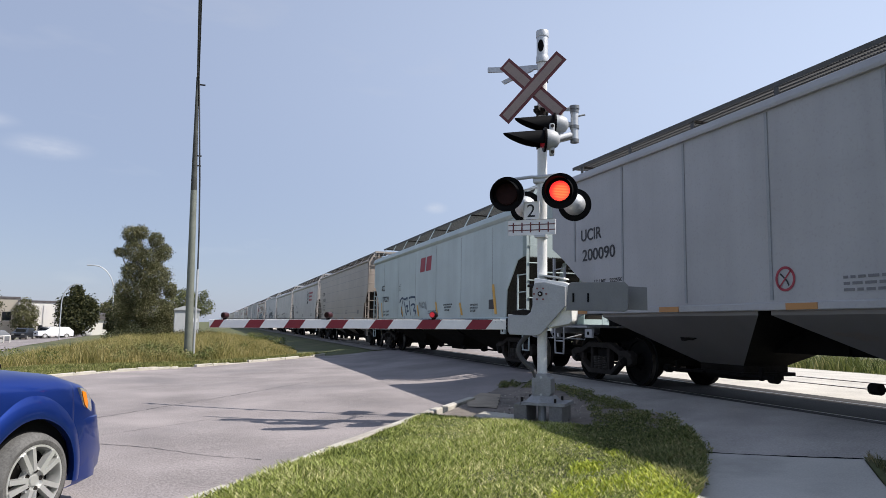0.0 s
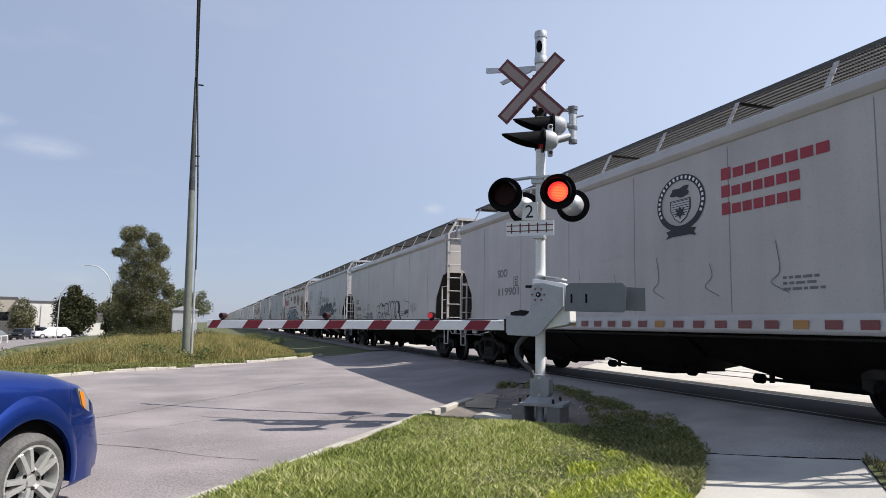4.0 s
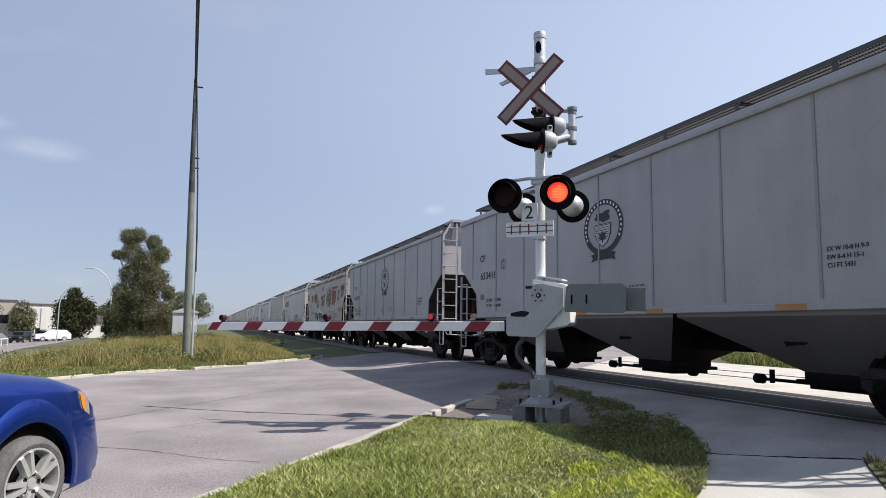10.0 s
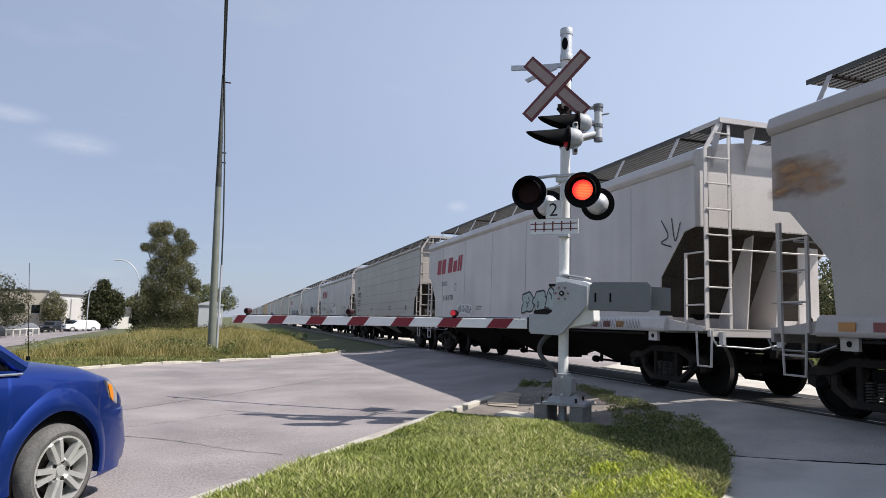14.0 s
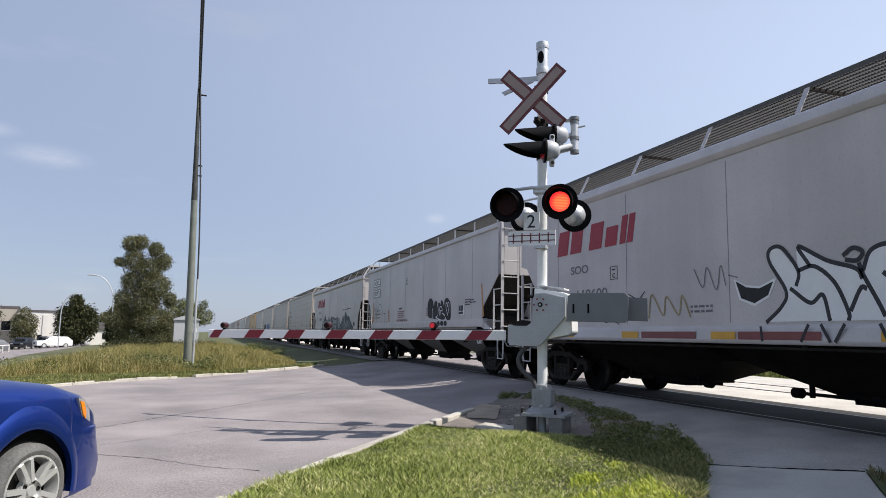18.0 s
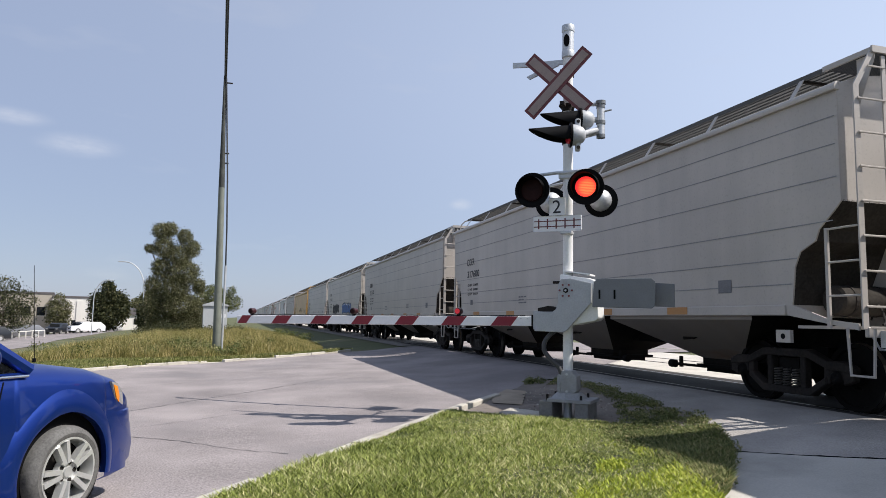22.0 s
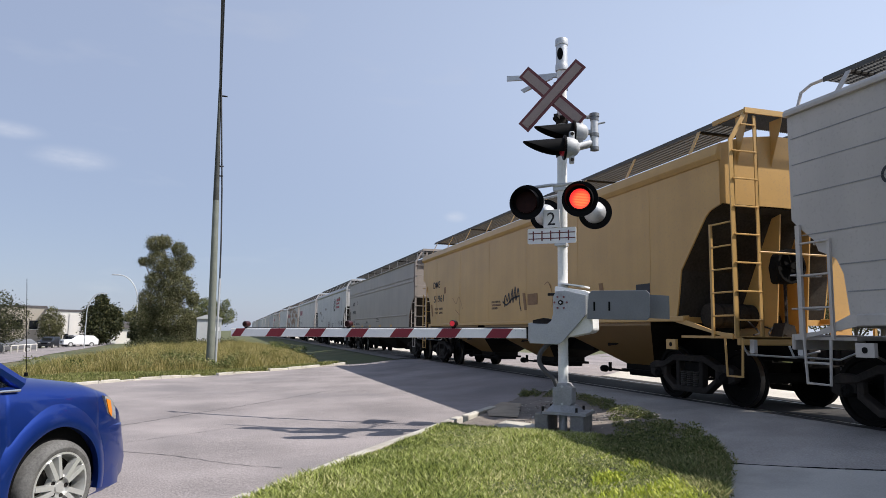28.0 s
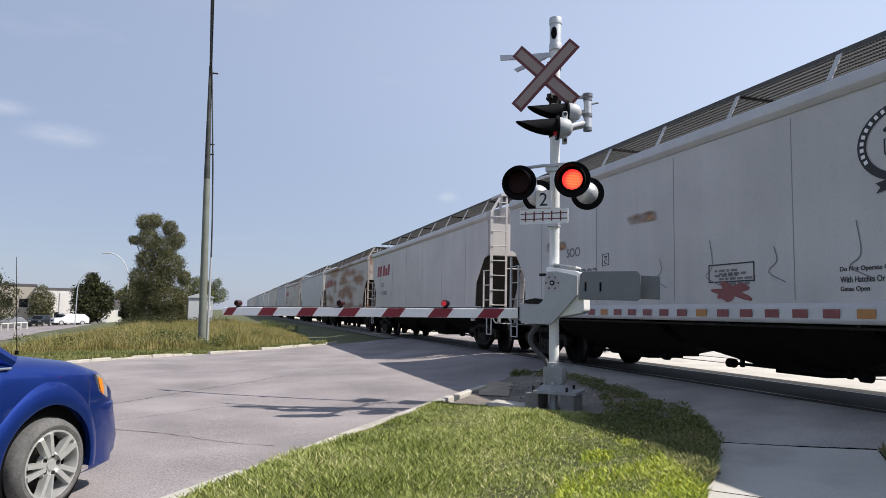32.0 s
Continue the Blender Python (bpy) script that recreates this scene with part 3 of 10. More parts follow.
# ---- ground, road, pavement ----
def make_ground():
    xs = [-900, -400, -200, -120, -70, -45, -30, -24, -18, -14, -11, -9, -7, -6, -5, -4, -3] + [i * 0.5 for i in range(-4, 15)] + [8, 10, 12, 14, 16, 20, 26, 34, 42, 60, 120, 300, 900]
    ys = [-600, -200, -60, -20, 0, 10, 20, 30, 45, 70, 110, 180, 300, 600, 1200, 2600]
    bm = bmesh.new()
    grid = [[bm.verts.new((x, y, land(x, y) - 0.05)) for x in xs] for y in ys]
    for j in range(len(ys) - 1):
        for i in range(len(xs) - 1):
            bm.faces.new((grid[j][i], grid[j][i + 1], grid[j + 1][i + 1], grid[j + 1][i]))
    tagged(part("ground", bm, M_GROUND, smooth=True), "green and dry grassy soil reaching the horizon", "ground", kind="structure")


RD = Vector((0.616, 0.788))     # the way the road runs
RN = Vector((-0.788, 0.616))    # across it, from the near kerb to the far one
K0 = Vector((0.14, 6.3))       # on the near kerb
FAR_KERB = [(-14.0, 8.5), (-9.0, 14.6), (-4.0, 20.3), (-2.66, 22.2), (-1.03, 23.71), (0.54, 25.29), (2.6, 26.97), (4.42, 29.05)]
WALK_A, WALK_B, WALK_D = Vector((5.06, 6.34)), Vector((5.99, 5.15)), Vector((0.643, 0.766))


def make_roads():
    near = [K0 + RD * s for s in (-26, 0, 8.34)]
    road = [*near, (6.35, 13.55), (7.75, 14.8), (7.75, 29.0)] + FAR_KERB[::-1] + [(-30, -10)]
    sheet("road", road, 0.0, M_ASPHALT, "pale worn asphalt road with sealed cracks")
    sheet("road_beyond", [(9.6, 17.0), (30, 41), (60, 76), (60, 96), (30, 62), (9.6, 33.0)], 0.0, M_ASPHALT, "pale asphalt road beyond the tracks")
    apron = [WALK_A, WALK_B, (6.35, 2.75), (6.64, -10.37), (7.75, -10), (7.75, 14.8), (6.35, 13.55), (6.49, 12.44), (6.39, 11), (6.13, 9.51), (5.94, 7.99), (5.57, 7.17)]
    sheet("apron_pavement", apron, 0.004, M_APRON, "worn asphalt footway leading up to the rails")
    a, b, d = WALK_A, WALK_B, WALK_D
    for i in range(5):
        sheet("sidewalk_slab", [a - d * (2.1 * i + 0.012), b - d * (2.1 * i + 0.012), b - d * (2.1 * i + 2.09), a - d * (2.1 * i + 2.09)], 0.012, M_CONCRETE, "pale concrete sidewalk slab")
    bm = bmesh.new()
    n = 40
    pts = []
    for i in range(n + 1):
        p = a + (b - a) * i / n + d * (0.018 + 0.008 * math.sin(i * 1.7) + 0.006 * math.sin(i * 0.6))
        pts.append((p.x, p.y, land(p.x) + 0.006))
    pipe(bm, pts, 0.011)
    tagged(part("joint_seal", bm, M_BLACK), "black bitumen joint across the footway", "seal", kind="structure")
    sheet("crossing_panel", [(7.98, -6), (9.33, -6), (9.33, 33), (7.98, 33)], 0.0, M_PANEL, "oil-stained dark panel between the rails", step=0.5)
    sheet("flangeway", [(7.62, -10), (7.86, -10), (7.86, 33), (7.62, 33)], 0.006, M_PANEL, "dark rubber strip beside the rail", step=0.3)
    sheet("rail_shoulder", [(9.46, -30), (9.96, -30), (9.96, 60), (9.46, 60)], -0.004, M_PANEL, "dark oily stone beside the far rail", step=0.5)
    sheet("gravel_bed", [(9.5, -30), (18.0, -30), (18.4, 40), (14.3, 60), (14.3, 600), (9.5, 600)], -0.012, M_GRAVEL, "pale compacted gravel beside the rails")
    sheet("ballast_bed", [(6.8, 30.0), (9.6, 29.5), (9.6, 900), (6.6, 900)], -0.012, M_BALLAST, "grey crushed stone under the rails")
    sheet("side_road", [(-60, 30), (-12.5, 30), (-12.0, 48), (-14.0, 62), (-16.5, 100), (-19, 190), (-60, 190)], -0.02, M_ASPHALT, "pale asphalt street and car park", step=1.5)


def crack(pts, width, seed):
    """A tarred crack in the road: a thin uneven ribbon along a line."""
    rng = random.Random(seed)
    bm = bmesh.new()
    rows = []
    for a, b in zip(pts, pts[1:]):
        a, b = Vector(a), Vector(b)
        n = max(2, int((b - a).length / 0.12))
        side = Vector((-(b - a).y, (b - a).x)).normalized()
        for i in range(n):
            p = a + (b - a) * i / n + side * rng.gauss(0, 0.012)
            w = width * rng.uniform(0.3, 1.0) / 2
            rows.append([bm.verts.new((q.x, q.y, land(q.x) + 0.005)) for q in (p - side * w, p + side * w)])
    for (a, b), (c, d) in zip(rows, rows[1:]):
        bm.faces.new((a, b, d, c))
    for f in bm.faces:
        f.normal_update()
        if f.normal.z < 0:
            f.normal_flip()
    tagged(part("tarred_crack", bm, M_TAR), "thin dark tarred crack in the asphalt", "crack", "cracks in the road", "structure")


def make_kerb(name, pts, label, width=0.15, height=0.11, length=1.5, worn=0.0):
    """A kerb in separate stones along a line of points."""
    top = thing(name, Matrix(), label, "kerb", kind="structure")
    rng = random.Random(len(pts) * 7)
    n = 0
    for a, b in zip(pts, pts[1:]):
        a, b = Vector(a), Vector(b)
        k = max(1, round((b - a).length / length))
        for i in range(k):
            p, q = a + (b - a) * (i + 0.006) / k, a + (b - a) * (i + 0.994) / k
            side = Vector((-(q - p).y, (q - p).x)).normalized() * width
            bm = bmesh.new()
            lo = [bm.verts.new((v.x, v.y, land(v.x) - 0.1)) for v in (p, q, q - side, p - side)]
            sunk = rng.uniform(0.4, 0.9) * height if rng.random() < worn else 0.0
            dz = [rng.uniform(-0.012, 0.012) * (1 + 2 * worn) - sunk for _ in range(2)]
            hi = [bm.verts.new((v.x, v.y, land(v.x) + height + dz[j])) for j, v in ((0, p + side * -0.12), (1, q + side * -0.12), (1, q - side), (0, p - side))]
            bm.faces.new(hi)
            for j in range(4):
                bm.faces.new((lo[j], lo[(j + 1) % 4], hi[(j + 1) % 4], hi[j]))
            bmesh.ops.recalc_face_normals(bm, faces=bm.faces)
            soften(bm, 0.02, 2)
            part("kerb_stone", bm, M_KERB, top)
            n += 1
    return top


def make_track(name, x0, label, sleepers=True):
    top = thing(name, pose(x0, 0, 0), label, "railway track", kind="structure")
    for side in (-1, 1):
        bm = bmesh.new()
        prism(bm, [(-0.07, -0.16), (0.07, -0.16), (0.07, -0.145), (0.012, -0.12), (0.012, -0.045), (0.036, -0.03), (0.036, 0), (-0.036, 0), (-0.036, -0.03), (-0.012, -0.045), (-0.012, -0.12), (-0.07, -0.145)], "y", -60, 900)
        part("rail", bm, M_RAIL, top, at=pose(side * 0.753, 0, RAIL_Z))
        bm = bmesh.new()
        box(bm, (0, 420, 0.001), (0.05, 960, 0.003))
        part("rail_head", bm, M_RAILTOP, top, "bright worn rail head", at=pose(side * 0.753, 0, RAIL_Z))


make_ground()
make_roads()
for i, (pts, w) in enumerate(((((-2.6, 10.6), (-1.59, 11.89), (-0.43, 13.6), (1.09, 15.46), (2.77, 17.53)), 0.024), (((-1.6, 9.7), (-1.21, 9.41), (-0.81, 9.16), (-0.38, 8.74), (0.08, 8.22), (0.68, 7.77)), 0.022), (((2.22, 13.56), (2.81, 12.95)), 0.016), (((-1.3, 10.14), (-0.25, 11.04), (0.09, 11.34)), 0.012), (((-4.6, 13.2), (-1.6, 16.2), (1.26, 19.2)), 0.02), (((-5.5, 17.0), (-2.0, 20.0)), 0.02))):
    crack(pts, w, i)
make_kerb("kerb_near", [K0 + RD * -14, K0, K0 + RD * 5.21], "pale worn concrete kerb beside the grass")
make_kerb("kerb_stub", [K0 + RD * 5.5 + RN * 0.02, K0 + RD * 6.95], "broken pale kerb end beside the dirt", height=0.08)
make_kerb("kerb_far", FAR_KERB[1:], "long pale cracked concrete kerb before the tall grass", height=0.085, length=0.8, worn=0.3)
make_track("railway_track_near", TRACK_X, "steel rails set in asphalt, carrying the train")
make_track("railway_track_far", TRACK_X + 4.2, "second pair of steel rails in pale gravel")

VERGE = [K0 + RD * -13 - RN * 0.2, K0 + RD * 4.46 - RN * 0.2, (3.51, 8.98), (4.75, 7.92), (5.52, 7.2), (5.06, 6.34), (3.79, 4.83), (-6.0, -6.8)]
EDGE = [(4.45, 7.95), (4.05, 7.25), (3.95, 6.47), (3.89, 5.78), (3.7, 5.06), (3.45, 4.45), (3.76, 4.72), (4.43, 5.49), (5.1, 6.34), (5.54, 7.2)]      # where the lawn gives way to weeds, dark and shaped as its shaded zone
FRINGE = [(4.75, 7.92), (5.52, 7.19), (5.92, 8), (6.11, 9.52), (6.37, 11.01), (6.47, 12.46), (5.95, 13.72), (5.57, 13.03), (6.13, 12.26), (6.06, 11.25), (5.78, 9.91), (5.29, 8.89)]
RIGHT_VERGE = [WALK_B - WALK_D * -0.02, (6.35, 2.75), (6.64, -10.37), (0.52, -10.36), WALK_B - WALK_D * 12]
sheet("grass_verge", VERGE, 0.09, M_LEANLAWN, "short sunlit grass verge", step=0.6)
sheet("dirt_patch", [K0 + RD * 4.4 - RN * 0.2, K0 + RD * 5.33 - RN * 0.2, K0 + RD * 8.23 - RN * 0.1, (5.95, 13.62), (6.47, 12.46), (6.37, 11.01), (6.11, 9.52), (5.92, 8), (5.52, 7.19), (4.5, 7.87), (3.27, 8.72)], 0.035, M_SOIL, "bare grey rubbly soil round the signal mast", step=0.6)
sheet("right_verge", RIGHT_VERGE, 0.03, M_GROUND, "rough grass beside the sidewalk", step=0.6)


def blades(name, spots, mat, label, height, width, lean, lift=0.0, clump=0.0):
    """Many thin grass blades in one mesh; spots: x, y of each."""
    n = len(spots)
    rng = np.random.default_rng(len(name) + n)
    x, y = spots[:, 0], spots[:, 1]
    z = np.array([land(a) for a in x]) + lift
    h = height * rng.uniform(0.45, 1.2, n)
    swell = np.sin(x * 1.3 + 2 * np.sin(y * 0.5)) * np.sin(y * 1.1 + 1.7 * np.sin(x * 0.7)) + 0.6 * np.sin(x * 3.1 + y * 2.3) * np.sin(y * 3.7 - x * 1.9)
    h = h * (1 + clump * np.clip(swell, -1, 1))
    turn, side = rng.uniform(0, 2 * np.pi, n), rng.uniform(0, 2 * np.pi, n)
    wx, wy = np.cos(turn) * width / 2, np.sin(turn) * width / 2
    dx, dy = np.cos(side) * h * lean * rng.uniform(0.2, 1, n), np.sin(side) * h * lean * rng.uniform(0.2, 1, n)
    v = np.stack([np.stack([x - wx, y - wy, z], 1), np.stack([x + wx, y + wy, z], 1),
                  np.stack([x + dx * 0.4 + wx * 0.8, y + dy * 0.4 + wy * 0.8, z + h * 0.6], 1), np.stack([x + dx * 0.4 - wx * 0.8, y + dy * 0.4 - wy * 0.8, z + h * 0.6], 1),
                  np.stack([x + dx, y + dy, z + h], 1)], 1).reshape(-1, 3)
    k = np.arange(n) * 5
    faces = [(a, a + 1, a + 2, a + 3) for a in k.tolist()] + [(a + 3, a + 2, a + 4) for a in k.tolist()]
    me = bpy.data.meshes.new(name)
    me.from_pydata(v.tolist(), [], faces)
    me.materials.append(mat)
    return tagged(new(name, me), label, "grass", kind="stuff")


def scatter(outline, count, seed, keep=None):
    """Random spots inside an outline."""
    rng = np.random.default_rng(seed)
    p = np.array([(a[0], a[1]) for a in outline])
    lo, hi = p.min(0), p.max(0)
    out = []
    while len(out) < count:
        q = rng.uniform(lo, hi, (count, 2))
        inside = np.zeros(len(q), bool)
        for i in range(len(p)):
            a, b = p[i], p[i - 1]
            cross = ((a[1] > q[:, 1]) != (b[1] > q[:, 1])) & (q[:, 0] < (b[0] - a[0]) * (q[:, 1] - a[1]) / (b[1] - a[1] + 1e-12) + a[0])
            inside ^= cross
        out.extend(q[inside].tolist())
    return np.array(out[:count])


# ---- crossing signal ----
MAST = pose(4.46, 8.95, land(4.46) + 0.022, 0, 0, -41.3) @ Matrix.Scale(1.123, 4)
LAMP_LENSES = []


def lamp_head(parent, m, hood=0.2, radius=0.226, hood_radius=0.168, beat=None):
    """A round black background with hood, housing and a lens that can turn from its lit face to its dark one."""
    bm = bmesh.new()
    n = 36
    outer = [bm.verts.new((radius * math.cos(2 * math.pi * i / n), 0, radius * math.sin(2 * math.pi * i / n))) for i in range(n)]
    rim = [bm.verts.new((v.co.x, -0.018, v.co.z)) for v in outer]
    inner = [bm.verts.new((v.co.x * 0.72, -0.012, v.co.z * 0.72)) for v in outer]
    back = [bm.verts.new((v.co.x * 0.5, 0.006, v.co.z * 0.5)) for v in outer]
    for i in range(n):
        j = (i + 1) % n
        bm.faces.new((outer[i], outer[j], rim[j], rim[i]))
        bm.faces.new((rim[i], rim[j], inner[j], inner[i]))
        bm.faces.new((outer[j], outer[i], back[i], back[j]))
    bmesh.ops.recalc_face_normals(bm, faces=bm.faces)
    head = part("lamp_head", bm, M_BLACK, parent, "round black lamp background", at=m)
    bm = bmesh.new()
    k = 1.0 if radius > 0.2 else 0.85
    steps = [(y * k, r * k) for y, r in ((0.006, 0.150), (0.05, 0.150), (0.12, 0.132), (0.17, 0.105), (0.2, 0.06), (0.21, 0.0))]
    rings = [[bm.verts.new((r * math.cos(2 * math.pi * i / 24), y, r * math.sin(2 * math.pi * i / 24))) for i in range(24)] for y, r in steps[:-1]]
    tip = bm.verts.new((0, steps[-1][0], 0))
    for a, b in zip(rings, rings[1:]):
        for i in range(24):
            bm.faces.new((a[i], a[(i + 1) % 24], b[(i + 1) % 24], b[i]))
    for i in range(24):
        bm.faces.new((rings[-1][i], rings[-1][(i + 1) % 24], tip))
    bmesh.ops.recalc_face_normals(bm, faces=bm.faces)
    part("housing", bm, M_GALV if radius > 0.2 else M_GREY, head, "silver lamp housing", smooth=True)
    bm = bmesh.new()
    n = 26
    lo, hi = -35, 215
    for r in (hood_radius, hood_radius + 0.004):
        ring = []
        for i in range(n + 1):
            a = radians(lo + (hi - lo) * i / n)
            reach = hood * (0.12 + 0.88 * max(0.0, (math.sin(a) + 0.57) / 1.57) ** 0.7)
            ring.append((bm.verts.new((r * math.cos(a), -0.012, r * math.sin(a))), bm.verts.new((r * math.cos(a), -0.012 - reach, r * math.sin(a) - 0.1 * reach))))
        for (a, b), (c, d) in zip(ring, ring[1:]):
            bm.faces.new((a, b, d, c))
    part("hood", bm, M_BLACK, head, "black lamp hood", smooth=True)
    # lens: lit towards -y, dark towards +y
    bm = bmesh.new()
    rod(bm, (0, -0.006, 0), (0, -0.001, 0), 0.127, seg=32)
    lens = part("lens", bm, M_LIT, head, "round red signal lens", at=pose(0, -0.014, 0))
    bm = bmesh.new()
    rod(bm, (0, 0.001, 0), (0, 0.007, 0), 0.137, seg=32)
    me = bpy.data.meshes.new("lens_back")
    bm.to_mesh(me)
    bm.free()
    bm = bmesh.new()
    bm.from_mesh(lens.data)
    first = len(bm.faces)
    bm.from_mesh(me)
    bm.faces.ensure_lookup_table()
    for f in bm.faces[first:]:
        f.material_index = 1
    bm.to_mesh(lens.data)
    bm.free()
    bpy.data.meshes.remove(me)
    lens.data.materials.append(M_REDLENS_OFF)
    if beat is not None:
        LAMP_LENSES.append((lens, beat))
    else:
        lens.matrix_basis = pose(0, -0.014, 0, 0, 0, 180)
    bm = bmesh.new()
    rod(bm, (0, 0.0, 0), (0, 0.004, 0), 0.15, seg=24)
    part("lamp_back", bm, M_BLACK, head)
    return head


def bolt(parent, x, y, z, r=0.011, mat=None):
    bm = bmesh.new()
    rod(bm, (x, y, z), (x, y - 0.012, z), r, seg=6)
    part("bolt", bm, mat or M_GALV, parent)


def smooth_line(pts, n):
    """A rounded line through the points."""
    p = [Vector(a) for a in pts]
    out = []
    for i in range(len(p) - 1):
        a, b, c, d = p[max(i - 1, 0)], p[i], p[i + 1], p[min(i + 2, len(p) - 1)]
        for k in range(n):
            u = k / n
            out.append(0.5 * (2 * b + (c - a) * u + (2 * a - 5 * b + 4 * c - d) * u * u + (3 * b - a - 3 * c + d) * u ** 3))
    return [tuple(v) for v in out] + [tuple(p[-1])]


def make_signal():
    top = thing("crossing_signal", MAST, "white railway crossing signal mast with lowered gate and red flashing lamps", "crossing signal")
    bm = bmesh.new()
    rod(bm, (0.02, 0, 0.5), (0.02, 0, 4.74), 0.063, seg=24)
    part("mast", bm, M_WHITE, top, smooth=True)
    bm = bmesh.new()
    rod(bm, (0.022, 0, 4.66), (0.022, 0, 5.08), 0.076, seg=24)
    part("mast_tube", bm, M_GALV, top, "grey tube at the mast top", smooth=True)
    for z in (4.70, 5.05):
        bm = bmesh.new()
        rod(bm, (0.022, 0, z - 0.045), (0.022, 0, z + 0.045), 0.084, seg=24)
        soften(bm, 0.008)
        part("collar", bm, M_GALV, top, smooth=True)
    bm = bmesh.new()
    for i in range(20):
        a = 2 * math.pi * i / 20
        b = 2 * math.pi * (i + 1) / 20
        c = bm.verts.new((0.02, -0.0785, 4.87))
        bm.faces.new((c, bm.verts.new((0.02 + 0.04 * math.cos(a), -0.0775, 4.87 + 0.085 * math.sin(a))), bm.verts.new((0.02 + 0.04 * math.cos(b), -0.0775, 4.87 + 0.085 * math.sin(b)))))
    bmesh.ops.remove_doubles(bm, verts=bm.verts, dist=0.0001)
    bmesh.ops.solidify(bm, geom=bm.faces[:], thickness=0.006)
    part("hand_hole", bm, M_BLACK, top, "dark oval opening")
    # base: bolted box on a plate over two concrete legs
    bm = bmesh.new()
    prism(bm, [(-0.06, 0.27), (-0.035, 0.27), (-0.02, 0.3), (0.08, 0.3), (0.1, 0.27), (0.13, 0.27), (0.135, 0.335), (0.16, 0.35), (0.16, 0.54), (0.12, 0.56), (0.1, 0.6), (-0.03, 0.6), (-0.05, 0.56), (-0.09, 0.54), (-0.09, 0.35), (-0.07, 0.335)], "y", -0.12, 0.1)
    soften(bm, 0.02)
    base = part("junction_box", bm, M_BASEGREY, top, "grey cast base box", smooth=True)
    for z in (0.345, 0.555):
        bolt(base, 0.035, -0.12, z, 0.016)
    bm = bmesh.new()
    rod(bm, (0.04, 0, 0.24), (0.04, 0, 0.33), 0.26, 0.16, seg=6)
    box(bm, (0.09, 0, 0.24), (0.54, 0.5, 0.035))
    part("base_plate", bm, M_BASEGREY, top, "grey steel base plate")
    for x, y in ((-0.19, -0.19), (0.23, -0.19), (-0.19, 0.19), (0.23, 0.19)):
        bm = bmesh.new()
        rod(bm, (x, y, 0.2), (x, y, 0.31), 0.016, seg=6)
        part("anchor_bolt", bm, M_IRON, top)
    for x in (-0.2, 0.245):
        bm = bmesh.new()
        box(bm, (x, 0, 0.09), (0.17, 0.48, 0.28))
        soften(bm, 0.02)
        part("base_leg", bm, M_BASEBLOCK, top, "weathered concrete base block")
    bm = bmesh.new()
    rod(bm, (0.03, -0.05, -0.05), (0.03, -0.05, 0.24), 0.05, seg=10)
    part("cable_duct", bm, M_GREY, top)
    # crossbuck
    for turn, y in ((45, -0.2), (-45, -0.185)):
        bm = bmesh.new()
        box(bm, (0, 0, 0), (0.185, 0.006, 1.09))
        blade = part("crossbuck_blade", bm, M_XRED, top, "dark red bordered crossbuck blade", at=pose(-0.06, y, 4.262, 0, turn, 0))
        bm = bmesh.new()
        box(bm, (0, -0.006, 0), (0.11, 0.006, 1.02))
        part("blade_face", bm, M_XWHITE, blade, "weathered pale sheeting")
    for z in (4.0, 4.42):
        bm = bmesh.new()
        box(bm, (-0.01, -0.13, z), (0.05, 0.14, 0.04))
        box(bm, (0, 0, z), (0.16, 0.16, 0.03))
        part("blade_clamp", bm, M_IRON, top)
    # side bar behind the crossbuck
    bm = bmesh.new()
    prism(bm, [(-0.77, 4.66), (-0.45, 4.63), (0.2, 4.6), (0.2, 4.66), (-0.4, 4.69), (-0.77, 4.73)], "y", 0.07, 0.1)
    part("rear_blade", bm, M_GALV, top, "edge of a rear crossbuck blade")
    bm = bmesh.new()
    prism(bm, [(-0.57, 4.5), (-0.53, 4.46), (-0.12, 4.6), (-0.16, 4.65)], "y", 0.06, 0.09)
    part("rear_blade_brace", bm, M_GALV, top)
    # lamps towards the traffic, and the pair on the back
    for x, beat in ((-0.38, 1), (0.31, 0)):
        lamp_head(top, pose(x, -0.25, 2.87, 0, 0, 2 if x < 0 else 4), beat=beat)
        lamp_head(top, pose(x - 0.01, 0.66, 2.85, 0, 0, 184))
    bm = bmesh.new()
    pipe(bm, [(-0.42, -0.09, 3.09), (-0.1, -0.085, 3.11), (0.0, -0.08, 3.1), (0.3, -0.09, 3.12)], 0.022, seg=10)
    pipe(bm, [(-0.4, -0.1, 2.9), (-0.4, -0.09, 3.1)], 0.02, seg=8)
    pipe(bm, [(0.31, -0.1, 2.9), (0.31, -0.09, 3.13)], 0.02, seg=8)
    part("crossarm", bm, M_GALV, top, "galvanised lamp crossarm", smooth=True)
    bm = bmesh.new()
    pipe(bm, [(-0.38, 0.5, 2.88), (-0.38, 0.5, 3.06), (-0.05, 0.45, 3.1), (0.02, 0.1, 3.1), (0.06, 0.45, 3.1), (0.31, 0.5, 3.06), (0.31, 0.5, 2.88)], 0.02, seg=8)
    part("crossarm", bm, M_GALV, top, "galvanised rear lamp crossarm", smooth=True)
    bm = bmesh.new()
    box(bm, (0, 0, 3.08), (0.17, 0.17, 0.1))
    soften(bm, 0.015)
    part("crossarm_clamp", bm, M_GALV, top)
